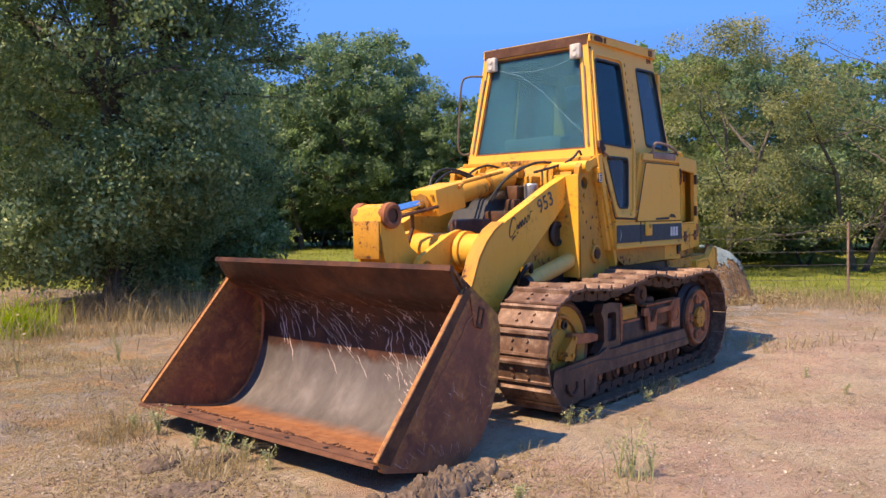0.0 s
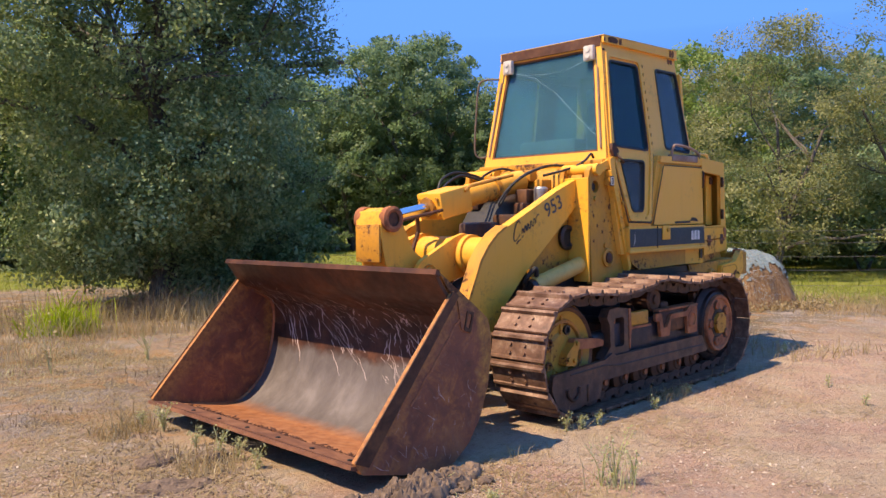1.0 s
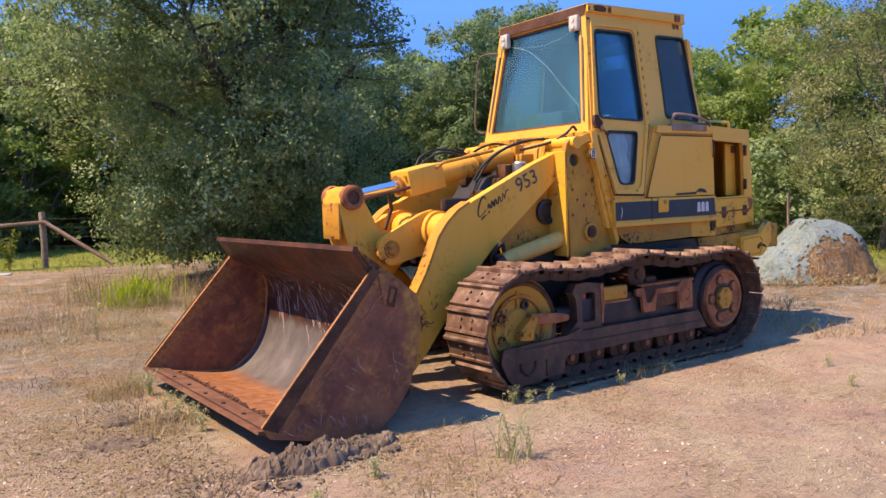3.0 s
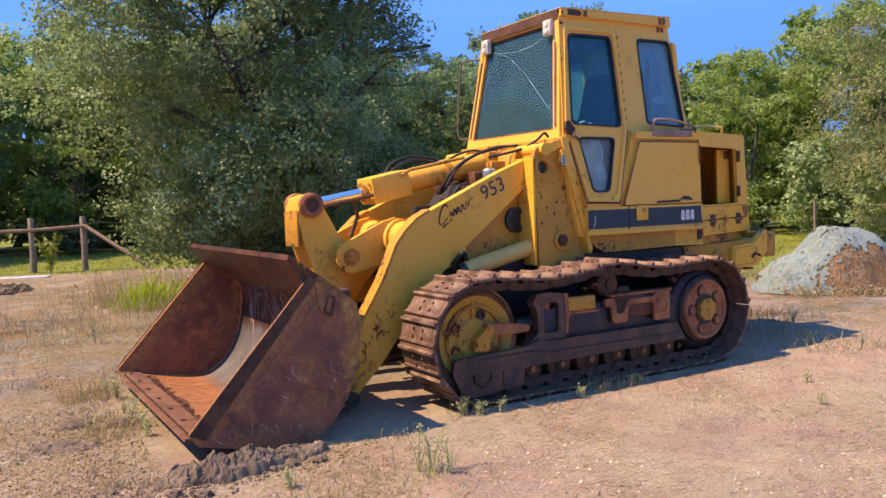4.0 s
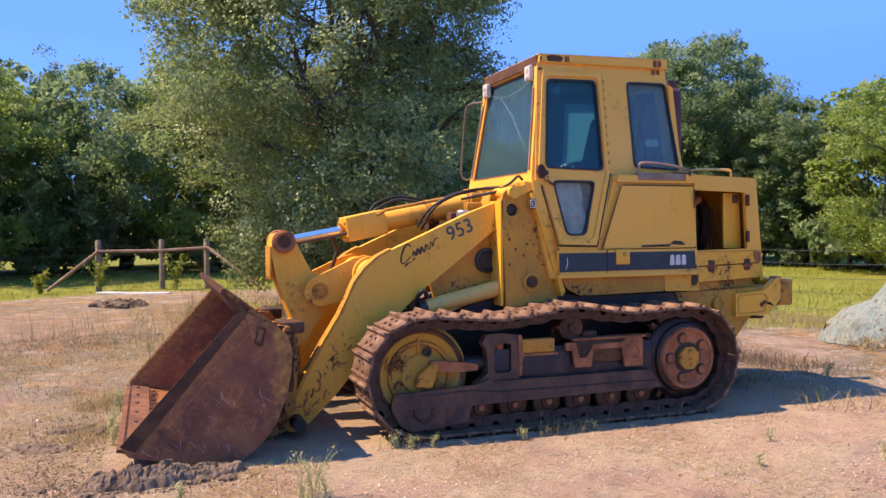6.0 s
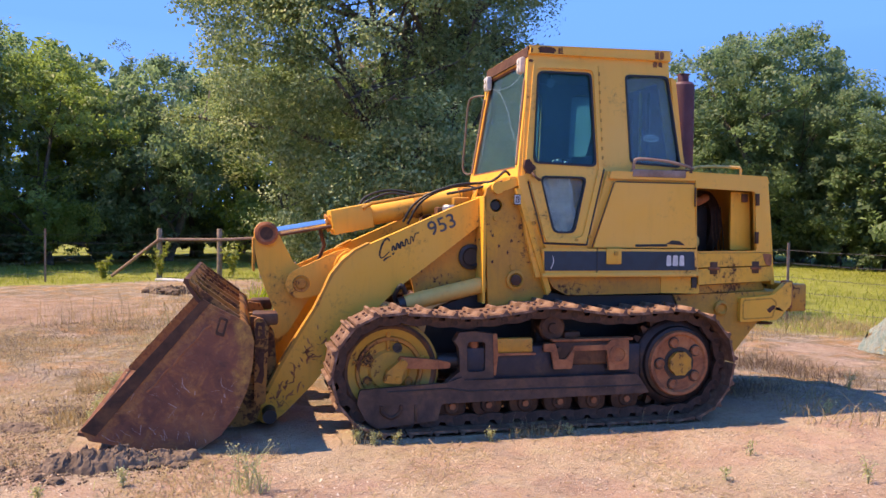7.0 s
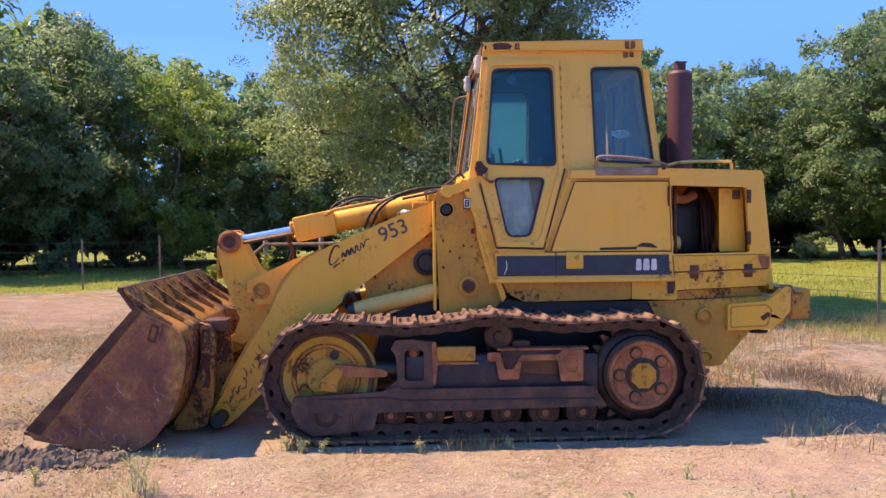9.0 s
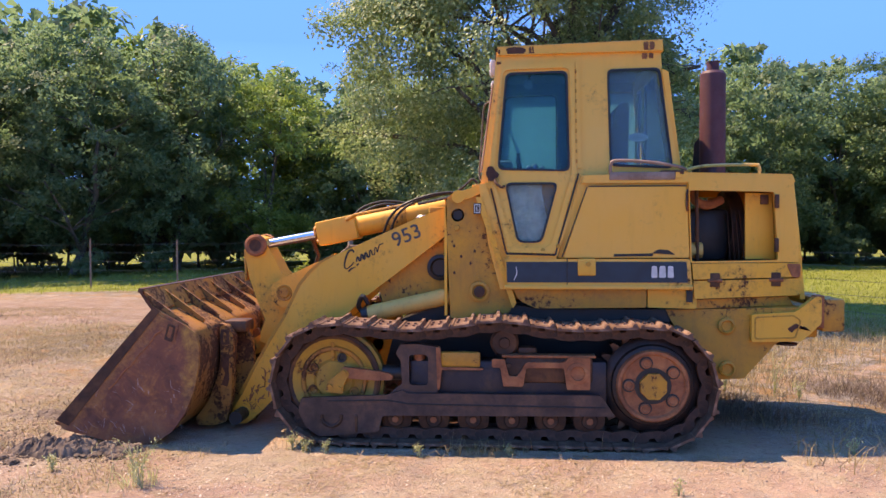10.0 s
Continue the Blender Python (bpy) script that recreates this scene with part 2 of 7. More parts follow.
def glass_material(name, tint, gloss, haze, dust_sheen_col=(0.38, 0.58, 0.47), glow=(0.52, 0.72, 0.62), uneven=0.55):
    m, nt, b = material(name)
    nt.nodes.remove(b)
    tr = node(nt, "ShaderNodeBsdfTransparent", Color=(*tint, 1))
    gl = node(nt, "ShaderNodeBsdfGlossy", Color=(0.9, 0.95, 1, 1), Roughness=0.03)
    # dust layer, tinted so that the panes' bluish sky sheen sits in its colour
    df0 = node(nt, "ShaderNodeBsdfDiffuse", Color=(*dust_sheen_col, 1))
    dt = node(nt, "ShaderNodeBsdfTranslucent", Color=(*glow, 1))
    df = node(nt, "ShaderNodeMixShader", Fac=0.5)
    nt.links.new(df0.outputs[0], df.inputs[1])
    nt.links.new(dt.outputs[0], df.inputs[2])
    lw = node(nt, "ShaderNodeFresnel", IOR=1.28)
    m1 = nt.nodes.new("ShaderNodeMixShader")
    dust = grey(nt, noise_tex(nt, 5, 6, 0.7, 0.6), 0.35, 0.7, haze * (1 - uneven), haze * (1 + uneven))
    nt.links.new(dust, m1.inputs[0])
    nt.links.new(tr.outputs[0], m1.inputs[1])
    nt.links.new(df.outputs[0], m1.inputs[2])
    m2 = nt.nodes.new("ShaderNodeMixShader")
    nt.links.new(math_node(nt, "ADD", lw.outputs[0], gloss), m2.inputs[0])
    nt.links.new(m1.outputs[0], m2.inputs[1])
    nt.links.new(gl.outputs[0], m2.inputs[2])
    nt.links.new(m2.outputs[0], nt.nodes["Material Output"].inputs[0])
    return m


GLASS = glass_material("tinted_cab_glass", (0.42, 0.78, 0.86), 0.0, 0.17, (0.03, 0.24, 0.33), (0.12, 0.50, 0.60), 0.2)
GLASS_REAR = glass_material("dusty_rear_glass", (0.70, 0.88, 0.92), 0.0, 0.26, (0.24, 0.44, 0.50), (0.46, 0.68, 0.74), 0.15)
# lower panes: the pale haze is dust plus ground glare put in as colour
GLASS_PALE = glass_material("dusty_glare_lower_glass", (0.86, 0.90, 0.88), 0.0, 0.16, (0.52, 0.54, 0.48), (0.56, 0.60, 0.54))
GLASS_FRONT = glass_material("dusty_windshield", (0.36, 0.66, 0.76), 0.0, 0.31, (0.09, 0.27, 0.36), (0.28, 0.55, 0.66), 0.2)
# far panes: their sunlit glow is put into a thicker, brighter dust haze
GLASS_FAR_GLOW = glass_material("dusty_sunlit_far_glass", (0.42, 0.72, 0.80), 0.0, 0.62, (0.20, 0.48, 0.54), (0.26, 0.62, 0.68), 0.12)


def leaf_material(name, a, b_, c, through_light=0.35):
    m, nt, b = material(name)
    geo = nt.nodes.new("ShaderNodeNewGeometry")
    rnd = geo.outputs["Random Per Island"]
    col = ramp(nt, rnd, [(0.0, a), (0.5, b_), (1.0, c)])
    col = mix(nt, grey(nt, noise_tex(nt, 0.45, 3), 0.35, 0.65, 0, 0.5), col, a)
    nt.links.new(col, b.inputs["Base Color"])
    b.inputs["Roughness"].default_value = 0.5
    tl = nt.nodes.new("ShaderNodeBsdfTranslucent")
    nt.links.new(col, tl.inputs[0])
    ms = node(nt, "ShaderNodeMixShader", Fac=through_light)
    nt.links.new(b.outputs[0], ms.inputs[1])
    nt.links.new(tl.outputs[0], ms.inputs[2])
    nt.links.new(ms.outputs[0], nt.nodes["Material Output"].inputs[0])
    return m


LEAF_OAK = leaf_material("oak_leaves", (0.13, 0.21, 0.074), (0.27, 0.36, 0.145), (0.49, 0.57, 0.28), 0.42)
LEAF_GREEN = leaf_material("green_leaves", (0.17, 0.255, 0.05), (0.25, 0.35, 0.085), (0.34, 0.44, 0.14), 0.55)
LEAF_WOOD = leaf_material("wood_leaves", (0.13, 0.215, 0.10), (0.195, 0.30, 0.14), (0.29, 0.385, 0.20), 0.65)
LEAF_DRY = leaf_material("olive_brown_leaves", (0.19, 0.215, 0.075), (0.275, 0.29, 0.11), (0.38, 0.37, 0.17), 0.5)
STRAW = leaf_material("dry_straw", (0.319, 0.228, 0.106), (0.426, 0.327, 0.167), (0.502, 0.41, 0.243), 0.4)
LUSH = leaf_material("lush_grass", (0.213, 0.251, 0.0342), (0.289, 0.327, 0.057), (0.365, 0.388, 0.0988), 0.5)
LIME = leaf_material("lime_green_weeds", (0.26, 0.36, 0.012), (0.36, 0.46, 0.02), (0.45, 0.54, 0.05), 0.5)
WEED = leaf_material("weed_leaves", (0.38, 0.40, 0.16), (0.50, 0.50, 0.25), (0.62, 0.60, 0.38), 0.5)
DEADSTALK = leaf_material("dead_brown_stalks", (0.122, 0.076, 0.0532), (0.228, 0.16, 0.106), (0.334, 0.258, 0.167), 0.3)
LINK_STEEL = rusty("oily_link_steel", (0.018, 0.010, 0.008), (0.085, 0.040, 0.027), (0.20, 0.09, 0.05), 0.0, 0.15, 0.6, 8)
DRUM = rusty("oily_drum_steel", (0.010, 0.007, 0.007), (0.03, 0.017, 0.014), (0.10, 0.045, 0.028), 0.0, 0.2, 0.5, 8)
FRAME_OIL = rusty("oil_soaked_frame", (0.010, 0.009, 0.013), (0.024, 0.019, 0.026), (0.11, 0.055, 0.03), 0.0, 0.1, 0.45, 4)
BARK = rusty("bark", (0.05, 0.042, 0.036), (0.10, 0.085, 0.072), (0.18, 0.16, 0.14), 0.0, 0.0, 0.9, 5)
POSTWOOD = rusty("grey_post_wood", (0.14, 0.10, 0.07), (0.26, 0.20, 0.15), (0.36, 0.29, 0.22), 0.0, 0.0, 0.9, 7)
RAILPIPE = rusty("rusty_rail_pipe", (0.16, 0.09, 0.06), (0.28, 0.18, 0.13), (0.40, 0.28, 0.22), 0.0, 0.1, 0.8, 4)
WIRE = plain("fence_wire", (0.16, 0.15, 0.14), 0.5, 0.6)


def ground_material():
    """Sandy dirt: yellow and pinkish bare patches, grey-brown straw mat, pale chips and dark litter."""
    m, nt, b = material("dirt_and_gravel")
    n0 = noise_tex(nt, 0.42, 5, 0.6, 0.4)
    n1 = noise_tex(nt, 1.1, 7, 0.66, 0.5, offset=(4, 9, 0))
    n2 = noise_tex(nt, 2.6, 8, 0.72, 0.3)
    n3 = noise_tex(nt, 38, 5, 0.75)
    n5 = noise_tex(nt, 95, 3, 0.6, offset=(1, 2, 0))
    n6 = noise_tex(nt, 13, 6, 0.75, 0.8, stretch=(1, 1.6, 1), offset=(8, 3, 0))
    tan = ramp(nt, n1, [(0.30, (0.58, 0.44, 0.31)), (0.44, (0.71, 0.54, 0.375)), (0.54, (0.67, 0.46, 0.33)), (0.68, (0.62, 0.40, 0.31))])
    mat_ = ramp(nt, n2, [(0.30, (0.15, 0.115, 0.075)), (0.45, (0.26, 0.205, 0.13)), (0.58, (0.38, 0.305, 0.205)), (0.72, (0.31, 0.265, 0.195))])
    n7 = noise_tex(nt, 2.1, 7, 0.7, 0.9, offset=(6, 1, 0))
    n8 = noise_tex(nt, 1.7, 7, 0.72, 0.7, offset=(1, 7, 0))
    mat_ = mix(nt, grey(nt, n7, 0.51, 0.57, 0, 0.85), mat_, (0.58, 0.33, 0.16))
    mat_ = mix(nt, grey(nt, n7, 0.42, 0.48, 0.75, 0), mat_, (0.40, 0.355, 0.32))
    mat_ = mix(nt, grey(nt, n8, 0.54, 0.59, 0, 0.75), mat_, (0.66, 0.54, 0.44))
    mat_ = mix(nt, grey(nt, n8, 0.38, 0.44, 0.75, 0), mat_, (0.24, 0.18, 0.10))
    tan = mix(nt, grey(nt, n8, 0.55, 0.62, 0, 0.55), tan, (0.50, 0.32, 0.25))
    tan = mix(nt, grey(nt, n7, 0.38, 0.45, 0.45, 0), tan, (0.44, 0.36, 0.30))
    tan = mix(nt, grey(nt, n7, 0.56, 0.62, 0, 0.5), tan, (0.66, 0.54, 0.34))
    att = nt.nodes.new("ShaderNodeAttribute")
    att.attribute_name = "zones"
    sep = nt.nodes.new("ShaderNodeSeparateColor")
    nt.links.new(att.outputs["Color"], sep.inputs[0])
    litter = grey(nt, math_node(nt, "ADD", sep.outputs[0], math_node(nt, "MULTIPLY", math_node(nt, "SUBTRACT", n2, 0.5), 1.5)), 0.3, 0.7)
    col = mix(nt, litter, tan, mat_)
    redm = grey(nt, math_node(nt, "ADD", sep.outputs[2], math_node(nt, "MULTIPLY", math_node(nt, "SUBTRACT", n2, 0.5), 2.0)), 0.45, 0.75, 0, 0.75)
    col = mix(nt, redm, col, ramp(nt, n2, [(0.35, (0.40, 0.24, 0.17)), (0.65, (0.54, 0.39, 0.31))]))
    greenm = grey(nt, math_node(nt, "ADD", sep.outputs[1], math_node(nt, "MULTIPLY", math_node(nt, "SUBTRACT", n2, 0.5), 0.7)), 0.4, 0.65)
    col = mix(nt, greenm, col, ramp(nt, n2, [(0.35, (0.24, 0.28, 0.04)), (0.65, (0.38, 0.42, 0.08))]))
    # faint smudges of darker litter and bleached strips
    col = mix(nt, grey(nt, n6, 0.53, 0.66, 0, 0.65), col, (0.28, 0.19, 0.13))
    col = mix(nt, grey(nt, n6, 0.30, 0.42, 0.4, 0), col, (0.66, 0.54, 0.39))
    # grains, pale chips, single dark bits
    col = mix(nt, grey(nt, n3, 0.56, 0.70, 0, 0.45), col, (0.23, 0.15, 0.11))
    col = mix(nt, grey(nt, n3, 0.30, 0.44, 0.4, 0), col, (0.72, 0.62, 0.49))
    col = mix(nt, grey(nt, n5, 0.60, 0.66, 0, 0.65), col, (0.80, 0.74, 0.66))
    col = mix(nt, grey(nt, n5, 0.32, 0.39, 0.55, 0), col, (0.15, 0.105, 0.08))
    dry = noise_tex(nt, 0.23, 4, 0.6, 0.6, offset=(2, 5, 0))
    tone = node(nt, "ShaderNodeHueSaturation", Saturation=1.04)
    nt.links.new(grey(nt, math_node(nt, "ADD", math_node(nt, "MULTIPLY", dry, 0.5), math_node(nt, "MULTIPLY", n2, 0.5)), 0.38, 0.62, 0.475, 0.685), tone.inputs["Value"])
    nt.links.new(col, tone.inputs["Color"])
    nt.links.new(tone.outputs[0], b.inputs["Base Color"])
    b.inputs["Roughness"].default_value = 0.95
    b.inputs["Specular IOR Level"].default_value = 0.1
    hgt = math_node(nt, "ADD", math_node(nt, "MULTIPLY", n3, 0.6), math_node(nt, "ADD", n6, math_node(nt, "MULTIPLY", n5, 0.25)))
    bump(nt, b, hgt, 0.8, 0.035)
    return m


GROUND = ground_material()


# ---- mesh helpers ----
def link_mesh(name, me, mat):
    if mat is not None:
        me.materials.append(mat)
    return new(name, me)


def part(name, bm, mat, parent=None, label="", smooth=True):
    me = bpy.data.meshes.new(name)
    bmesh.ops.recalc_face_normals(bm, faces=bm.faces[:])
    if smooth:
        for f in bm.faces:
            f.smooth = True
        for e in bm.edges:
            if len(e.link_faces) != 2 or e.calc_face_angle(0) > 0.6:
                e.smooth = False
    bm.to_mesh(me)
    bm.free()
    ob = link_mesh(name, me, mat)
    if parent is not None:
        ob.parent = parent
    if label:
        ob["label"] = label
    return ob


def shared(name, me, parent, m=None):
    ob = new(name, me)
    ob.parent = parent
    if m is not None:
        ob.matrix_basis = m
    return ob


def add_box(bm, x0, x1, y0, y1, z0, z1, bevel=0.0, m=None):
    vs = [bm.verts.new((x, y, z)) for x in (x0, x1) for y in (y0, y1) for z in (z0, z1)]
    fs = [bm.faces.new([vs[i] for i in q]) for q in ((0, 1, 3, 2), (4, 6, 7, 5), (0, 4, 5, 1), (2, 3, 7, 6), (0, 2, 6, 4), (1, 5, 7, 3))]
    if bevel:
        es = list({e for f in fs for e in f.edges})
        out = bmesh.ops.bevel(bm, geom=es, offset=bevel, segments=2, affect="EDGES", profile=0.5)
        vs = list({v for f in out["faces"] for v in f.verts} | {v for v in vs if v.is_valid})
    if m is not None:
        bmesh.ops.transform(bm, matrix=m, verts=vs)
    return bm


def box(*a, **k):
    return add_box(bmesh.new(), *a, **k)


def arc(cx, cz, r, a0, a1, n=10):
    return [(cx + r * math.cos(radians(a0 + (a1 - a0) * i / n)), cz + r * math.sin(radians(a0 + (a1 - a0) * i / n))) for i in range(n + 1)]


def rounded(pts, r, n=4):
    """A polygon with its corners rounded by about r."""
    out = []
    for i, p in enumerate(pts):
        p, a, c = Vector(p), Vector(pts[i - 1]), Vector(pts[(i + 1) % len(pts)])
        ra = min(r, (a - p).length * 0.45)
        rc = min(r, (c - p).length * 0.45)
        s, e = p + (a - p).normalized() * ra, p + (c - p).normalized() * rc
        for k in range(n + 1):
            t = k / n
            out.append(tuple(s * (1 - t) ** 2 + p * 2 * t * (1 - t) + e * t * t))
    return out


def add_plate(bm, loops, y0, y1, where=None):
    """A flat plate in x and z with holes, from y0 to y1 (thickness along y). where(x, y, z) bends it."""
    where = where or (lambda x, y, z: (x, y, z))
    flat = [[Vector((x, z, 0)) for x, z in lp] for lp in loops]
    tris = tessellate_polygon(flat)
    pts = [p for lp in loops for p in lp]
    a = [bm.verts.new(where(x, y0, z)) for x, z in pts]
    b = [bm.verts.new(where(x, y1, z)) for x, z in pts]
    for t in tris:
        for vs, order in ((a, t), (b, t[::-1])):
            try:
                bm.faces.new([vs[i] for i in order])
            except ValueError:
                pass
    k = 0
    for lp in loops:
        n = len(lp)
        for i in range(n):
            j = (i + 1) % n
            bm.faces.new((a[k + i], b[k + i], b[k + j], a[k + j]))
        k += n
    return bm


def plate(loops, y0, y1, where=None):
    if not isinstance(loops[0][0], (tuple, list)):
        loops = [loops]
    return add_plate(bmesh.new(), loops, y0, y1, where)


def add_tube(bm, path, r, sides=10, cap=True, taper=None):
    pts = [Vector(p) for p in path]
    rings, prev = [], None
    for i, p in enumerate(pts):
        d = (pts[min(i + 1, len(pts) - 1)] - pts[max(i - 1, 0)]).normalized()
        if prev is None:
            u = d.orthogonal().normalized()
        else:
            u = (prev - d * prev.dot(d)).normalized()
        prev = u
        v = d.cross(u)
        rr = r if taper is None else taper[i]
        rings.append([bm.verts.new(p + (u * math.cos(k * 2 * math.pi / sides) + v * math.sin(k * 2 * math.pi / sides)) * rr) for k in range(sides)])
    for a, b in zip(rings, rings[1:]):
        for k in range(sides):
            bm.faces.new((a[k], a[(k + 1) % sides], b[(k + 1) % sides], b[k]))
    if cap:
        bm.faces.new(rings[0][::-1])
        bm.faces.new(rings[-1])
    return bm


def tube(path, r, sides=10, **k):
    return add_tube(bmesh.new(), path, r, sides, **k)


def add_lathe(bm, profile, centre, sides=32):
    """Rings (radius, y) about an axis along y through centre (x, z)."""
    cx, cz = centre
    rings = []
    for r, y in profile:
        if r < 1e-4:
            rings.append([bm.verts.new((cx, y, cz))])
        else:
            rings.append([bm.verts.new((cx + r * math.cos(k * 2 * math.pi / sides), y, cz + r * math.sin(k * 2 * math.pi / sides))) for k in range(sides)])
    for a, b in zip(rings, rings[1:]):
        for k in range(sides):
            j = (k + 1) % sides
            if len(a) == 1 and len(b) > 1:
                bm.faces.new((a[0], b[k], b[j]))
            elif len(b) == 1 and len(a) > 1:
                bm.faces.new((a[k], a[j], b[0]))
            elif len(a) > 1:
                bm.faces.new((a[k], a[j], b[j], b[k]))
    return bm


def lathe(profile, centre, sides=32):
    return add_lathe(bmesh.new(), profile, centre, sides)


def curve_points(pts, n=8):
    """A smooth line through the points."""
    p = [Vector(q) for q in pts]
    p = [p[0] * 2 - p[1]] + p + [p[-1] * 2 - p[-2]]
    out = []
    for i in range(1, len(p) - 2):
        for k in range(n):
            t = k / n
            a, b, c, d = p[i - 1:i + 3]
            out.append(0.5 * (2 * b + (c - a) * t + (2 * a - 5 * b + 4 * c - d) * t * t + (3 * b - a - 3 * c + d) * t ** 3))
    out.append(p[-2])
    return out


# ---- ground ----
def smooth_step(a, b, x):
    t = np.clip((x - a) / (b - a), 0, 1)
    return t * t * (3 - 2 * t)


def fence_side(x, y):
    """Above 0 beyond the fence, in metres."""
    back = y - 14.6 - 0.42 * np.minimum(0.0, x + 2.4)
    right = (x - 9.2) * 0.923 + (y - 0.0) * 0.385
    return np.maximum(back, right)


def waves(x, y, seed, n, lo, hi):
    rng = np.random.default_rng(seed)
    out = np.zeros_like(x)
    for _ in range(n):
        k = math.exp(rng.uniform(math.log(lo), math.log(hi)))
        a = rng.uniform(0, 2 * math.pi)
        out += np.sin((x * math.cos(a) + y * math.sin(a)) * k + rng.uniform(0, 6.28)) / math.sqrt(n)
    return out


def ground_height(x, y):
    x, y = np.asarray(x, float), np.asarray(y, float)
    away = smooth_step(0.3, 1.8, np.maximum(np.abs(x - 1.0) - 1.9, np.abs(y + 0.1) - 1.15))
    h = (0.022 * waves(x, y, 3, 14, 0.8, 4) + 0.008 * waves(x, y, 4, 14, 6, 14)) * away
    far = smooth_step(4, 12, np.hypot(x - 1, y))
    h += far * 0.05 * waves(x, y, 5, 8, 0.2, 0.7)
    # low ridge of pushed-up soil before the bucket
    ridge = np.exp(-(((x + 1.75) / 0.42) ** 2 + ((y + 1.36) / 0.13) ** 2))
    h += 0.035 * ridge * (1 + 0.35 * waves(x, y, 8, 10, 12, 30))
    return h


def build_ground():
    def axis(lo, hi, step):
        mid = np.arange(lo, hi + 1e-6, step)
        grow = np.cumsum(step * 1.13 ** np.arange(1, 72))
        return np.concatenate([lo - grow[::-1], mid, hi + grow])
    xs, ys = axis(-5, 5, 0.05), axis(-5, 3, 0.05)
    X, Y = np.meshgrid(xs, ys)
    x, y = X.ravel(), Y.ravel()
    z = ground_height(x, y)
    rng = np.random.default_rng(1)
    close = (np.abs(x) < 6) & (np.abs(y) < 6)
    z = z + np.where(close, rng.normal(0, 0.0025, len(z)), 0)
    nx, ny = len(xs), len(ys)
    idx = np.arange(nx * ny).reshape(ny, nx)
    faces = np.stack([idx[:-1, :-1], idx[:-1, 1:], idx[1:, 1:], idx[1:, :-1]], -1).reshape(-1, 4)
    me = bpy.data.meshes.new("ground")
    me.vertices.add(len(x))
    me.vertices.foreach_set("co", np.stack([x, y, z], -1).ravel())
    me.loops.add(faces.size)
    me.loops.foreach_set("vertex_index", faces.ravel())
    me.polygons.add(len(faces))
    me.polygons.foreach_set("loop_start", np.arange(0, faces.size, 4))
    me.polygons.foreach_set("use_smooth", np.ones(len(faces), bool))
    me.update()
    # red channel: leaf litter and dry grass; green: lush grass; blue: red earth
    w = waves(x, y, 11, 10, 0.25, 1.2)
    bare = np.exp(-(((x - 2.6) / 4.2) ** 2 + ((y + 3.2) / 2.6) ** 2)) * 1.3
    litter = np.clip(0.66 + 0.2 * w - bare, 0, 1)
    earth = np.exp(-(((x + 6.5) / 6.0) ** 2 + ((y - 7.5) / 4.0) ** 2)) + 0.7 * np.exp(-(((x - 5.5) / 2.5) ** 2 + ((y - 1.5) / 1.6) ** 2))
    lush = smooth_step(-2.0, 1.0, fence_side(x, y) + 0.5 * w)
    cols = np.stack([litter, lush, np.clip(earth, 0, 1), np.ones_like(x)], -1)
    at = me.color_attributes.new("zones", "FLOAT_COLOR", "POINT")
    at.data.foreach_set("color", cols.ravel())
    return tagged(link_mesh("ground", me, GROUND), "dry tan dirt and gravel ground with brown litter", "ground", kind="structure")


ground = build_ground()


# ---- trees ----
def quads_mesh(name, verts, mat):
    """Loose faces: verts is faces x corners x 3."""
    n, c = len(verts), verts.shape[1]
    me = bpy.data.meshes.new(name)
    me.vertices.add(n * c)
    me.vertices.foreach_set("co", np.asarray(verts, np.float32).ravel())
    me.loops.add(n * c)
    me.loops.foreach_set("vertex_index", np.arange(n * c))
    me.polygons.add(n)
    me.polygons.foreach_set("loop_start", np.arange(0, n * c, c))
    me.update()
    me.materials.append(mat)
    return me


def leaf_quads(rng, centres, spread, count, size, corners=4, face=None):
    """Bent diamond leaves round each clump centre, turned towards its light side, or three-cornered ones for far trees."""
    c = np.repeat(centres, count, 0)
    sp = np.repeat(spread, count)[:, None]
    off = rng.normal(0, 1, c.shape)
    off *= (rng.uniform(0, 1, len(c)) ** 0.4 * 1.75 / (np.linalg.norm(off, axis=1) + 1e-6))[:, None]
    c = c + off * sp * np.array([1, 1, 0.7])
    n = len(c)
    if face is None:
        nrm = rng.normal(0, 1, (n, 3))
    else:
        nrm = np.repeat(face, count, 0) * 0.8 + np.repeat(rng.normal(0, 0.55, np.shape(face)), count, 0) + rng.normal(0, 0.38, (n, 3)) + np.array([0, 0, 0.2])
    nrm /= np.linalg.norm(nrm, axis=1, keepdims=True) + 1e-6
    d = np.cross(nrm, rng.normal(0, 1, (n, 3)))
    d /= np.linalg.norm(d, axis=1, keepdims=True) + 1e-6
    e = np.cross(d, nrm)
    s = (size * rng.uniform(0.6, 1.35, n))[:, None]
    if corners == 3:
        return np.stack([c + e * s * 0.40, c - e * s * 0.40, c + d * s], 1)
    return np.stack([c, c + d * s * 0.5 + e * s * 0.29 + nrm * s * 0.06, c + d * s, c + d * s * 0.5 - e * s * 0.29 + nrm * s * 0.06], 1)


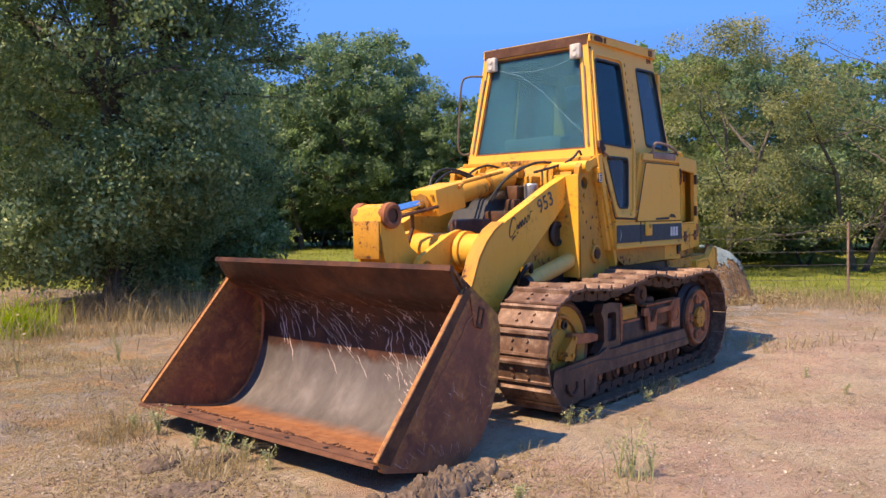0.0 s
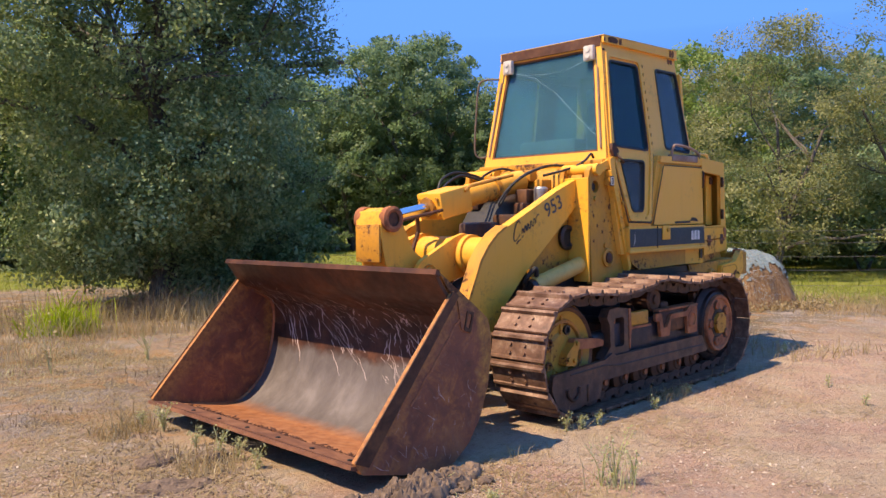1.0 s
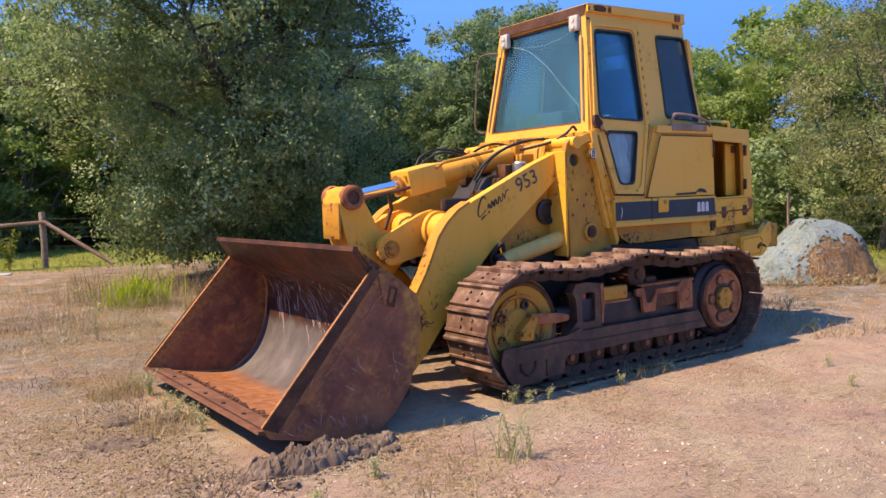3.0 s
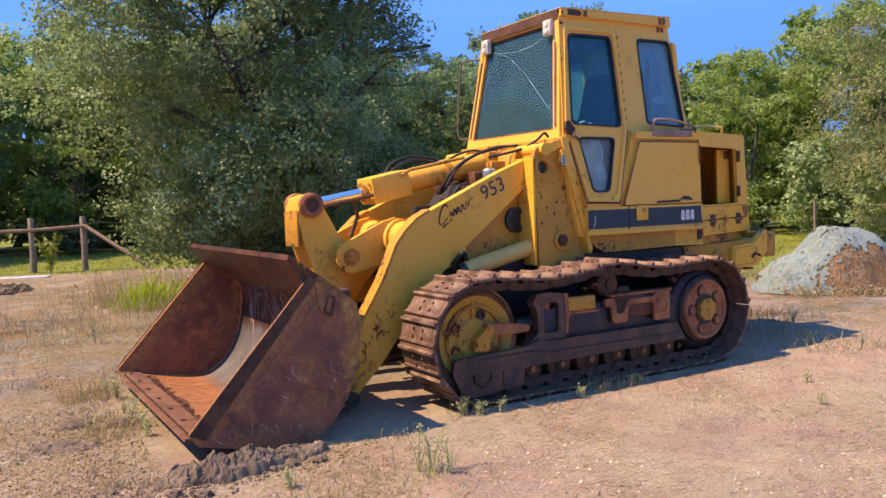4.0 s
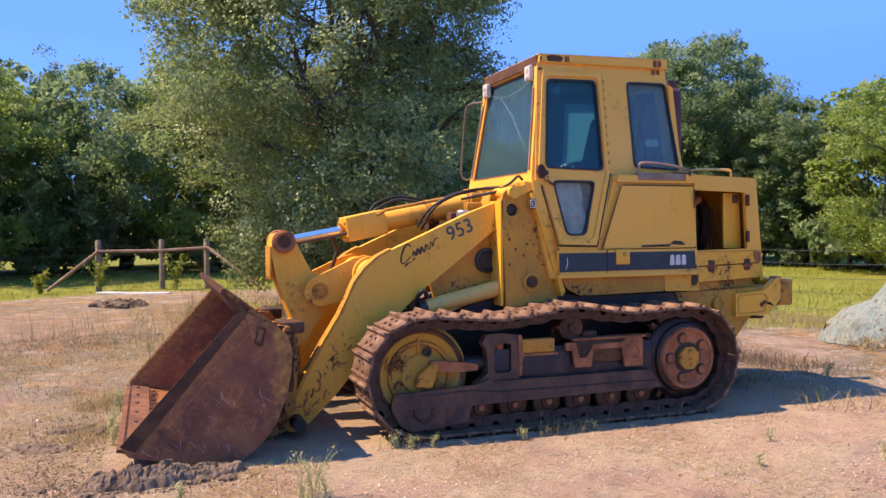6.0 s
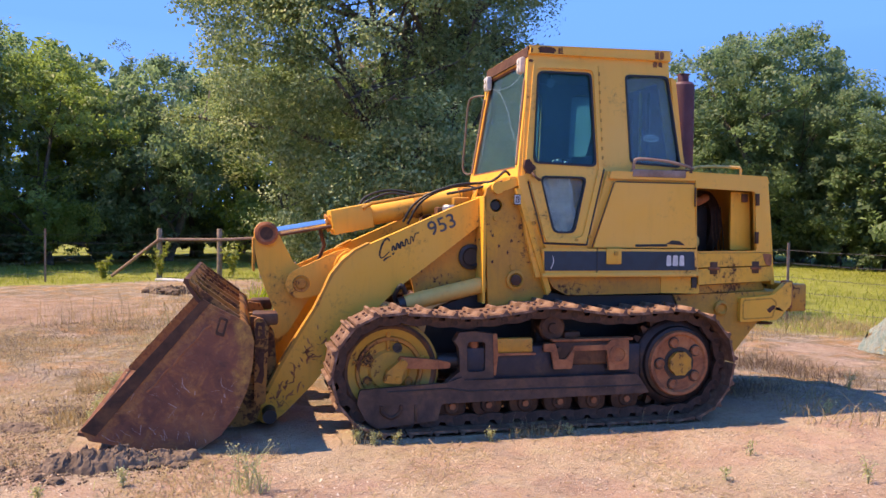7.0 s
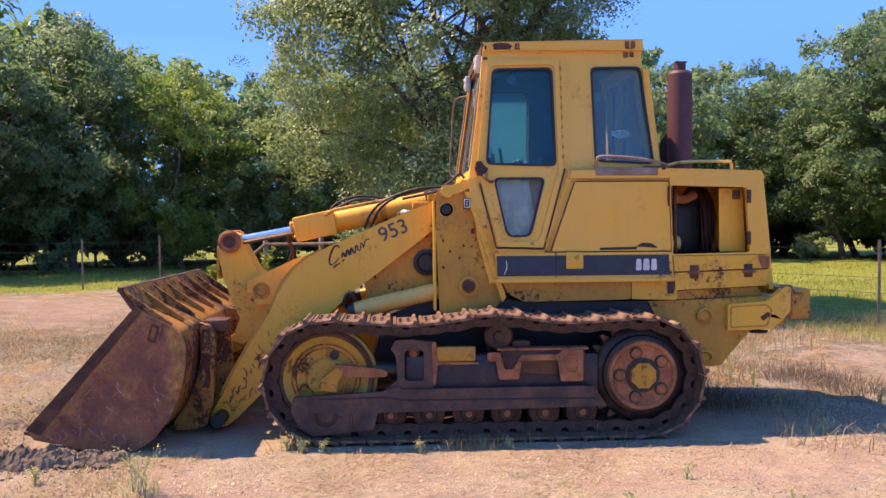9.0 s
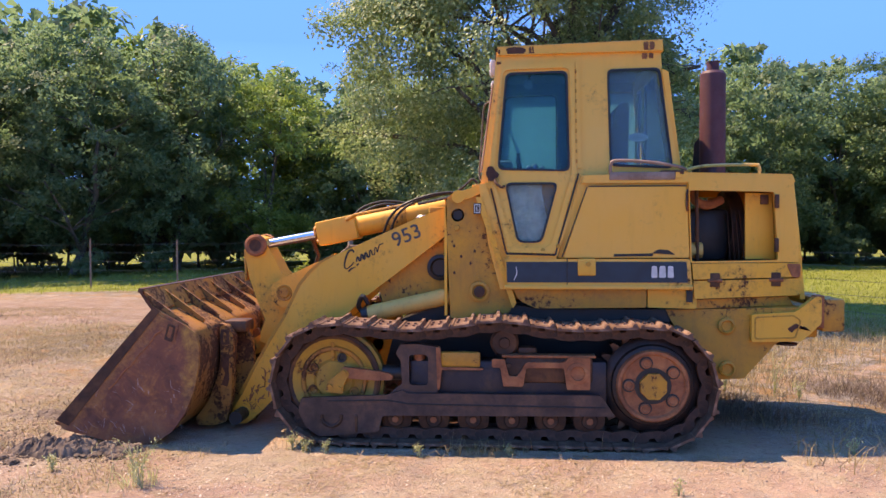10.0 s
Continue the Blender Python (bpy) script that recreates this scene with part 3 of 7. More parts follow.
def crown_clumps(rng, height, radius, low, boughs, per):
    """Clump centres heaped on boughs of many sizes, and the way each clump faces."""
    th = rng.uniform(0, 2 * math.pi, boughs)
    u = rng.uniform(-1, 1, boughs)
    mid, half = (height + low) / 2, (height - low) / 2
    br = radius * rng.uniform(0.20, 0.40, boughs)
    out = rng.uniform(0.35, 1.0, boughs) ** 0.6
    side = np.sqrt(np.clip(1 - np.abs(u) ** 2.6, 0.05, 1)) * (radius - br * 0.7) * out
    b = np.stack([np.cos(th) * side, np.sin(th) * side, mid + u * (half - br * 0.55)], -1)
    way = b - np.array([0, 0, mid - half * 0.3])
    way /= np.linalg.norm(way, axis=1, keepdims=True) + 1e-6
    cs, face = [], []
    for i in range(boughs):
        k = max(4, int(per * (br[i] / (0.3 * radius)) ** 2))
        v = rng.normal(0, 1, (k, 3)) + way[i] * 0.75 + np.array([0, 0, 0.3])
        v /= np.linalg.norm(v, axis=1, keepdims=True) + 1e-6
        r = br[i] * rng.uniform(0.55, 1.12, (k, 1))
        cs.append(b[i] + v * r * np.array([1, 1, 0.72]))
        face.append(v)
    cs, face = np.concatenate(cs), np.concatenate(face)
    ok = cs[:, 2] > low * 0.75
    return cs[ok], face[ok]


def make_tree(name, seed, height, radius, low, mat, boughs, per, leaves, size, stems=1, label="", limb_r=0.16, droop=0.0, corners=4, twigs=1.0, spread=(0.12, 0.26), forks=(6, 5)):
    """A tapered trunk with forking limbs, and a crown of leaf clumps on its boughs with gaps between."""
    rng = np.random.default_rng(seed)
    root = new(name)
    bm = bmesh.new()
    ends = []

    def limb(p, d, length, r, level):
        for _ in range(6):
            q = p + d * length
            if math.hypot(q.x, q.y) < radius * 0.88 and q.z < height * 0.93:
                break
            length *= 0.75
        pts, rad = [p.copy()], [r]
        steps = 5
        for i in range(steps):
            d = (d + Vector(rng.normal(0, 0.17, 3)) + Vector((0, 0, 0.06 if level < 2 else -droop))).normalized()
            p = p + d * length / steps
            pts.append(p.copy())
            rad.append(r * (1 - 0.62 * (i + 1) / steps))
        add_tube(bm, pts, r, (8, 5, 3)[level], cap=False, taper=rad)
        if level >= 2:
            ends.append(pts[-1]), ends.append(pts[2])
            return
        kids = forks[level] + int(rng.integers(0, 3))
        for k in range(kids):
            i = int(rng.integers(2, steps + 1)) if level else int(rng.integers(1, steps + 1))
            a = rng.uniform(0, 2 * math.pi)
            side = Vector((math.cos(a), math.sin(a), rng.uniform(-0.1, 0.75)))
            nd = (d * 0.35 + side).normalized()
            limb(pts[i], nd, length * rng.uniform(0.5, 0.8), rad[i] * 0.6, level + 1)

    for s in range(stems):
        a = rng.uniform(0, 6.28)
        lean = Vector((math.cos(a) * 0.35, math.sin(a) * 0.35, 1)).normalized() if stems > 1 else Vector((rng.normal(0, 0.06), rng.normal(0, 0.06), 1)).normalized()
        limb(Vector((math.cos(a) * 0.15, math.sin(a) * 0.15, -0.1)), lean, height * 0.62, limb_r, 0)
    part("trunk", bm, BARK, root)
    # crown
    cs, face = crown_clumps(rng, height, radius, low, boughs, per)
    ends = np.array([tuple(e) for e in ends])
    ends = ends[(ends[:, 2] > low * 0.6) & (np.hypot(ends[:, 0], ends[:, 1]) < radius * 1.12) & (ends[:, 2] < height * 1.04)]
    ends = ends[rng.uniform(0, 1, len(ends)) < twigs]
    up = rng.normal(0, 0.4, ends.shape) + np.array([0, 0, 1.0])
    cs, face = np.concatenate([cs, ends]), np.concatenate([face, up])
    sp = rng.uniform(*spread, len(cs)) * (radius / 3.0) ** 0.5
    q = leaf_quads(rng, cs, sp, leaves, size, corners, face)
    crown = new("crown", quads_mesh("crown", q, mat))
    crown.parent = root
    tagged(root, label, "tree")
    return root


oak = make_tree("oak_tree", 5, 9.5, 3.55, 0.25, LEAF_OAK, 138, 19, 118, 0.069, 3, "large dark green oak with branches down to the ground", 0.2)
oak.matrix_basis = pose(1.7, 8.9, 0, 0, 0, 40)

# the wood: standing places along its edge, seen from the yard (compass angle, distance, top height)
wood_kinds, deep_kinds = [], []
for i, (h, r, low, mat, lab) in enumerate([
        (7.0, 2.7, 0.6, LEAF_GREEN, "bright green broadleaf tree at the wood's edge"),
        (7.4, 2.9, 1.0, LEAF_WOOD, "tall dark green broadleaf tree at the wood's edge"),
        (6.2, 2.6, 0.4, LEAF_WOOD, "green bushy broadleaf tree at the wood's edge"),
        (6.8, 2.5, 0.8, LEAF_WOOD, "dark green broadleaf tree at the wood's edge")]):
    wood_kinds.append((h, make_tree("tree", 20 + i, h, r, low, mat, 46, 8, 54, 0.10, 1, lab, 0.13, corners=3)))
    deep_kinds.append((h, make_tree("tree", 70 + i, h, r, low * 0.7, mat, 36, 7, 20, 0.205, 1, lab.replace("at the wood's edge", "deeper in the wood"), 0.13, corners=3)))
for i, (h, ob) in enumerate(wood_kinds + deep_kinds):
    tagged(ob, group="trees of the wood")
    a = radians((-47, -43, 88, 93, -50, -46, 97, 101)[i])
    ob.matrix_basis = pose(30 * math.sin(a), -5.5 + 30 * math.cos(a), 0, 0, 0, 70 * i)
# top height over the eye, in degrees, against the compass angle
CREST = [(-45, 12.8), (-31, 13.2), (-25, 14.0), (-18, 13.3), (-14.5, 10.6), (-10, 9.8), (-5, 10.4), (0, 10.6), (14, 11.6), (17, 12.2), (20, 10.4), (25, 10.2), (30, 9.8), (34, 9.2), (40, 8.5), (46, 8.8), (51, 10.4), (57, 11.4), (62, 11.0), (70, 10.2), (100, 11)]
EDGE = [(-45, 27), (-25, 26), (-16, 28), (0, 30), (15, 30), (28, 36), (40, 32), (48, 25), (60, 23), (100, 24)]


def read_off(table, a):
    return float(np.interp(a, [p[0] for p in table], [p[1] for p in table]))


bush = make_tree("bush", 33, 2.3, 1.5, 0.05, LEAF_WOOD, 16, 6, 16, 0.21, 1, "dense dark green bush in the wood", 0.04, corners=3, forks=(3, 2))
tagged(bush, category="bush", group="bushes of the wood")
bush.matrix_basis = pose(-14, 24, 0)
rng_w = random.Random(7)
for row, (back, step, low_top) in enumerate([(0.0, 3.3, 1.0), (3.2, 3.3, 0.97), (6.6, 4.2, 0.95)]):
    a = -41.0 + rng_w.uniform(0, 3)
    while a < 86:
        dist = read_off(EDGE, a) + back + rng_w.uniform(-1.0, 1.0)
        x, y = dist * math.sin(radians(a)), -5.5 + dist * math.cos(radians(a))
        top = 1.6 + dist * math.tan(radians(read_off(CREST, a))) * 1.07 * low_top * rng_w.uniform(0.90, 1.03)
        # sunlit stretch of the wood: its light is put into brighter green leaves
        h, ob = (wood_kinds if row == 0 else deep_kinds)[0 if (-16 < a < -3 and rng_w.random() < 0.7) else rng_w.randrange(4)]
        s = top / h
        copy_thing(ob, pose(x, y, 0, 0, 0, rng_w.uniform(0, 360)) @ Matrix.Scale(s, 4))
        if row > 0 or a < 8 or 12 < a < 45:
            for _ in range(2 if row else 1):
                copy_thing(bush, pose(x + rng_w.uniform(-1.8, 1.8), y + (rng_w.uniform(0.2, 1.8) if row else rng_w.uniform(-1.6, -0.4)), 0, 0, 0, rng_w.uniform(0, 360)) @ Matrix.Scale(rng_w.uniform(0.8, 1.5) if row else rng_w.uniform(0.35, 0.8), 4))
        a += math.degrees(step * rng_w.uniform(0.8, 1.2) / dist)
# added trees behind the camera, never in view: they darken reflections and low sky
unseen_tree = make_tree("tree", 81, 7.5, 3.4, 1.2, LEAF_WOOD, 26, 6, 10, 0.36, 1, "added unseen tree that darkens reflections and blocks low sky", 0.15, corners=3, forks=(4, 3))
tagged(unseen_tree, group="trees round the yard")
unseen_tree.matrix_basis = pose(-27, 6, 0)
for k in range(9):
    a = radians(112 + 23 * k)
    copy_thing(unseen_tree, pose((27 + 3 * math.sin(k * 2.3)) * math.sin(a), -5.5 + (27 + 3 * math.sin(k * 2.3)) * math.cos(a), 0, 0, 0, 77 * k) @ Matrix.Scale(0.62 + 0.15 * math.sin(k * 1.7), 4))
round_tree = make_tree("tree", 47, 9.5, 4.3, 1.6, LEAF_WOOD, 90, 9, 60, 0.13, 1, "large rounded grey-green tree standing before the wood", 0.22, corners=3)
round_tree.matrix_basis = pose(19.6, 21.6, 0)
brownish = make_tree("tree", 41, 5.6, 2.3, 0.3, LEAF_DRY, 44, 10, 70, 0.062, 2, "thin olive-brown tree behind the hay bale", 0.08)
brownish.matrix_basis = pose(13.3, 3.0, 0)
half_bare = make_tree("tree", 43, 6.6, 2.2, 1.4, LEAF_DRY, 18, 9, 48, 0.062, 3, "half-bare tree with grey twigs", 0.07, twigs=0.6)
half_bare.matrix_basis = pose(15.5, 0.6, 0)
shrub = make_tree("shrub", 35, 2.4, 1.5, 0.1, LEAF_OAK, 26, 8, 30, 0.095, 2, "dense green shrub behind the wire fence", 0.04, corners=3)
tagged(shrub, category="shrub", group="shrubs behind the fence")
shrub.matrix_basis = pose(15.6, 4.4, 0)
for x, y, s in ((15.8, -1.2, 1.1), (17.2, 2.2, 1.2), (17.0, -4.5, 1.2), (17.4, 7.2, 1.2), (18.6, 4.6, 1.3), (3.2, 10.2, 1.0), (4.6, 9.4, 0.8), (2.6, 9.0, 0.75)):
    copy_thing(shrub, pose(x, y, 0, 0, 0, x * 77) @ Matrix.Scale(s, 4))


# ---- grass and weeds ----
def blades(name, rng, pts, height, width, mat, lean=0.35):
    """Bent grass blades, each a tapered strip."""
    n = len(pts)
    z = ground_height(pts[:, 0], pts[:, 1]) - 0.01
    b = np.stack([pts[:, 0], pts[:, 1], z], -1)
    a = rng.uniform(0, 2 * math.pi, n)
    h = height * (0.25 + rng.gamma(3.0, 0.2, n))
    l = np.abs(rng.normal(0, lean, n)) * h
    out = np.stack([np.cos(a), np.sin(a)], -1)
    a2 = rng.uniform(0, 2 * math.pi, n)
    side = np.stack([np.cos(a2), np.sin(a2), np.zeros(n)], -1) * width * 0.5
    midp = b + np.stack([out[:, 0] * l * 0.35, out[:, 1] * l * 0.35, h * 0.6], -1)
    tip = b + np.stack([out[:, 0] * l, out[:, 1] * l, h * np.clip(1 - 0.25 * l / h, 0.6, 1)], -1)
    q1 = np.stack([b - side, b + side, midp + side * 0.7, midp - side * 0.7], 1)
    q2 = np.stack([midp - side * 0.7, midp + side * 0.7, tip + side * 0.1, tip - side * 0.1], 1)
    ob = new(name, quads_mesh(name, np.concatenate([q1, q2]), mat))
    return ob


def scatter(rng, n, x0, x1, y0, y1, keep):
    p = np.stack([rng.uniform(x0, x1, n), rng.uniform(y0, y1, n)], -1)
    return p[keep(p[:, 0], p[:, 1], rng.uniform(0, 1, n))]


def off_machine(x, y):
    return ~((x > -2.05) & (x < 3.0) & (np.abs(y) < 1.2))


rg = np.random.default_rng(12)
# tall dry grass below the oak and along the woods
p = scatter(rg, 90000, -7, 7, 2.6, 8.0, lambda x, y, r: (r < 0.8 * np.exp(-((y - 6.2) / 1.5) ** 2) * np.clip(0.15 + 0.9 * waves(x, y, 21, 8, 0.8, 4), 0.03, 1) * np.exp(-((x - 0.8) / 3.4) ** 4)))
tagged(blades("dry_grass", rg, p, 0.40, 0.006, STRAW, 1.0), "tall pale dry grass below the oak", "dry grass", kind="stuff")
p = scatter(rg, 7500, -1.2, 5.5, 5.2, 9.6, lambda x, y, r: r < 0.9 * np.exp(-((y - 6.9) / 1.2) ** 2) * np.clip(0.2 + 0.9 * waves(x, y, 22, 8, 1.0, 4), 0, 1))
tagged(blades("dead_weeds", rg, p, 0.6, 0.007, DEADSTALK, 1.0), "dead brown weed stalks below the oak", "dead weeds", kind="stuff")
# dry grass behind and right of the machine
p = scatter(rg, 150000, 3.2, 17, -6, 8, lambda x, y, r: (fence_side(x, y) < 0.6) & (r < 0.8 * np.clip(0.55 + 0.7 * waves(x, y, 23, 8, 0.5, 2), 0, 1)) & (y > -1.2 - 0.3 * (x - 3) + 0.35 * waves(x, y, 24, 6, 1, 3)))
tagged(blades("dry_grass", rg, p, 0.14, 0.008, STRAW, 1.2), "pale dry grass round the hay bale", "dry grass", kind="stuff")
# low sparse dry grass on the left foreground
p = scatter(rg, 260000, -9, 0.5, -4.5, 8, lambda x, y, r: off_machine(x, y) & (x < -0.6 - 0.5 * (y < -1.4)) & (r < 0.55 * np.clip(0.25 + 0.8 * waves(x, y, 25, 8, 0.7, 4), 0.02, 1)))
tagged(blades("dry_grass", rg, p, 0.05, 0.005, STRAW, 1.6), "sparse low dry grass on the dirt", "dry grass", kind="stuff")
p = scatter(rg, 150000, -8, 0.5, -4.5, 6.5, lambda x, y, r: off_machine(x, y) & (x < -0.9 - 0.6 * (y < -1.4)) & (r < 0.6 * np.clip(0.15 + 0.9 * waves(x, y, 35, 8, 0.9, 5), 0.01, 1)))
tagged(blades("dead_grass", rg, p, 0.045, 0.006, DEADSTALK, 1.6), "grey-brown dead grass matted on the dirt", "dead grass", kind="stuff")
p = scatter(rg, 26000, -7, 0.5, -4.0, 6.5, lambda x, y, r: off_machine(x, y) & (x < -1.0 + 0.25 * y) & (r < 0.8 * np.clip(-0.55 + 1.0 * waves(x, y, 36, 8, 0.7, 3), 0, 1)))
tagged(blades("green_grass", rg, p, 0.06, 0.006, WEED, 1.3), "thin grey-green grass coming up in the dirt", "grass", kind="stuff")
# green grass past the fence
p = scatter(rg, 95000, -22, 22, -12, 23, lambda x, y, r: (fence_side(x, y) > -0.9) & (r < np.clip(0.75 + 0.4 * waves(x, y, 26, 8, 0.5, 2), 0, 1)))
tagged(blades("green_grass", rg, p, 0.12, 0.014, LUSH, 1.2), "lush green grass past the fence", "grass", kind="stuff")
p = scatter(rg, 26000, -2.2, 1.2, 5.4, 7.6, lambda x, y, r: r < np.exp(-((x + 0.62) / 0.27) ** 2 - ((y - 6.3) / 0.22) ** 2))
tagged(blades("green_grass", rg, p, 0.36, 0.02, LIME, 0.8), "bright green weeds beside the oak", "grass", kind="stuff")
# pale and dark chips strewn over the bare dirt
rk = np.random.default_rng(52)
CHIP = leaf_material("stone_and_bark_chips", (0.228, 0.144, 0.0988), (0.471, 0.35, 0.258), (0.578, 0.479, 0.372), 0.0)
p = scatter(rk, 120000, -6, 7, -5.6, 2.0, lambda x, y, r: off_machine(x, y) & (r < np.clip(0.40 + 0.35 * waves(x, y, 53, 10, 1.0, 6) - 0.10 * (y + 1), 0.03, 1)))
n = len(p)
a, s1 = rk.uniform(0, 6.28, n), np.minimum(rk.gamma(2.2, 0.0022, n) + 0.002, 0.008)
s2 = s1 * rk.uniform(0.3, 0.9, n)
z = ground_height(p[:, 0], p[:, 1]) + 0.004
ux, uy = np.cos(a), np.sin(a)
t1, t2 = rk.normal(0, 0.3, n) * s1, rk.normal(0, 0.3, n) * s2
cor = []
for i, j in ((-1, -0.6), (0.8, -1), (1, 0.7), (-0.7, 1)):
    cor.append(np.stack([p[:, 0] + ux * s1 * i - uy * s2 * j, p[:, 1] + uy * s1 * i + ux * s2 * j, z + t1 * i + t2 * j], -1))
tagged(new("chips", quads_mesh("chips", np.stack(cor, 1), CHIP)), "pale stone and bark chips strewn on the dirt", "gravel", kind="stuff")
# straw and stones lying on the dirt
rs = np.random.default_rng(31)
p = scatter(rs, 260000, -6.5, 6.5, -5.5, 6, lambda x, y, r: off_machine(x, y) & (r < np.clip(0.02 + 0.4 * waves(x, y, 27, 10, 0.7, 6) + 0.45 * (x < -0.9 + 0.4 * waves(x, y, 28, 6, 1, 4)), 0.02, 1)))
n = len(p)
a, l = rs.uniform(0, math.pi, n), rs.gamma(2.0, 0.010, n) + 0.006
w = rs.uniform(0.0012, 0.003, n)
z = ground_height(p[:, 0], p[:, 1]) + rs.uniform(0.002, 0.01, n)
dx, dy = np.cos(a) * l, np.sin(a) * l
sx, sy = -np.sin(a) * w, np.cos(a) * w
tl = rs.normal(0, 0.007, n)
q = np.stack([np.stack([p[:, 0] - dx + sx, p[:, 1] - dy + sy, z + tl], -1), np.stack([p[:, 0] - dx - sx, p[:, 1] - dy - sy, z + tl], -1),
              np.stack([p[:, 0] + dx - sx, p[:, 1] + dy - sy, z - tl], -1), np.stack([p[:, 0] + dx + sx, p[:, 1] + dy + sy, z - tl], -1)], 1)
tagged(new("straw_litter", quads_mesh("straw_litter", q, STRAW)), "scattered straw and dry stems on the dirt", "straw", kind="stuff")


def crumbs(name, rng, p, s, mat, label, category):
    """Small angular lumps lying half sunk in the dirt."""
    n = len(p)
    base = np.array([(1, 0, 0), (0, 1, 0), (-1, 0, 0), (0, -1, 0), (0, 0, 0.8), (0, 0, -0.6)], float)
    tri = np.array([(0, 1, 4), (1, 2, 4), (2, 3, 4), (3, 0, 4), (1, 0, 5), (2, 1, 5), (3, 2, 5), (0, 3, 5)])
    v = base[None] * s[:, None, None] * rng.uniform(0.55, 1.35, (n, 6, 3))
    a = rng.uniform(0, 6.28, n)
    ca, sa = np.cos(a)[:, None], np.sin(a)[:, None]
    v = np.stack([v[:, :, 0] * ca - v[:, :, 1] * sa, v[:, :, 0] * sa + v[:, :, 1] * ca, v[:, :, 2]], -1)
    v += np.stack([p[:, 0], p[:, 1], ground_height(p[:, 0], p[:, 1])], -1)[:, None, :]
    f = (tri[None] + (np.arange(n) * 6)[:, None, None]).reshape(-1, 3)
    me = bpy.data.meshes.new(name)
    me.vertices.add(n * 6)
    me.vertices.foreach_set("co", v.ravel())
    me.loops.add(f.size)
    me.loops.foreach_set("vertex_index", f.ravel())
    me.polygons.add(len(f))
    me.polygons.foreach_set("loop_start", np.arange(0, f.size, 3))
    me.update()
    return tagged(link_mesh(name, me, mat), label, category, kind="stuff")


p = scatter(rs, 16000, -5, 6.5, -5.5, 2.5, lambda x, y, r: off_machine(x, y) & (r < np.clip(0.4 + 0.4 * waves(x, y, 29, 8, 0.7, 3), 0.05, 1)))
PEBBLE = leaf_material("pebble_stone", (0.167, 0.114, 0.0836), (0.319, 0.243, 0.182), (0.486, 0.426, 0.357), 0.0)
crumbs("pebbles", rs, p, np.minimum(rs.gamma(2.0, 0.0032, len(p)) + 0.002, 0.009), PEBBLE, "small tan and grey stones on the dirt", "gravel")
p = scatter(rs, 2600, -2.35, -1.95, -1.25, 1.2, lambda x, y, r: r < np.clip(0.1 + 0.7 * waves(x, y, 37, 8, 2, 9), 0, 1))
tagged(blades("dry_grass", rs, p, 0.13, 0.006, STRAW, 1.1), "dry weeds caught along the cutting edge", "dry grass", kind="stuff")
p = scatter(rs, 2500, -0.35, 2.7, -1.3, -1.12, lambda x, y, r: r < np.clip(0.05 + 0.4 * waves(x, y, 38, 8, 2, 9), 0, 1))
tagged(blades("dry_grass", rs, p, 0.1, 0.005, STRAW, 0.9), "wisps of dry grass beside the track", "dry grass", kind="stuff")
# weeds in the loader's shadow area, with its shade put into darker brown stalks
p = scatter(rs, 36000, 2.7, 5.2, -0.7, 1.8, lambda x, y, r: r < 0.8 * np.clip(0.45 + 0.6 * waves(x, y, 39, 8, 1, 5), 0, 1) * np.exp(-((x - 3.9) / 1.0) ** 4 - ((y - 0.6) / 0.8) ** 4))
tagged(blades("dry_grass", rs, p, 0.11, 0.006, DEADSTALK, 1.2), "tangled low weeds behind the loader", "dry grass", kind="stuff")


# ---- track loader ----
loader = new("track_loader")
tagged(loader, "old yellow crawler loader with rusty bucket and enclosed cab", "track loader")


def track_line():
    """The closed line of the shoes in x and z, clockwise from the idler's top."""
    top = [(0.05, 0.860), (0.30, 0.850), (0.60, 0.827), (0.92, 0.852), (1.22, 0.893), (1.45, 0.864), (1.75, 0.832), (2.05, 0.845), (2.29, 0.850)]
    pts = [(p.x, p.y) for p in curve_points([(x, z, 0) for x, z in top], 6)]
    pts += arc(2.29, 0.44, 0.410, 90, -90, 24)[1:]
    pts += arc(0.05, 0.448, 0.412, 270, 90, 24)
    return pts[:-1]


def resample(pts, n):
    pts = pts + [pts[0]]
    ds = [0]
    for a, b in zip(pts, pts[1:]):
        ds.append(ds[-1] + math.hypot(b[0] - a[0], b[1] - a[1]))
    out = []
    for k in range(n):
        d = ds[-1] * k / n
        i = max(j for j in range(len(ds) - 1) if ds[j] <= d)
        t = (d - ds[i]) / (ds[i + 1] - ds[i])
        out.append((pts[i][0] + (pts[i + 1][0] - pts[i][0]) * t, pts[i][1] + (pts[i + 1][1] - pts[i][1]) * t))
    return out, ds[-1] / n


SHOES = 38
line, pitch = resample(track_line(), SHOES)


def shoe_mesh():
    bm = bmesh.new()
    h = pitch * 0.5
    add_plate(bm, [[(-h + 0.008, -0.008), (h + 0.002, -0.008), (h + 0.002, 0.006), (h - 0.010, 0.01), (h - 0.016, 0.034), (h - 0.034, 0.034), (h - 0.046, 0.01), (-h + 0.035, 0.008), (-h + 0.03, 0.016), (-h + 0.014, 0.016), (-h + 0.008, 0.006)]], -0.225, 0.225)
    for x in (-0.035, 0.02):
        for y in (-0.06, 0.06):
            add_tube(bm, [(x, y, 0.006), (x, y, 0.022)], 0.012, 6)
    me = bpy.data.meshes.new("track_shoe")
    bmesh.ops.recalc_face_normals(bm, faces=bm.faces[:])
    bm.to_mesh(me)
    bm.free()
    me.materials.append(TRACK_STEEL)
    return me


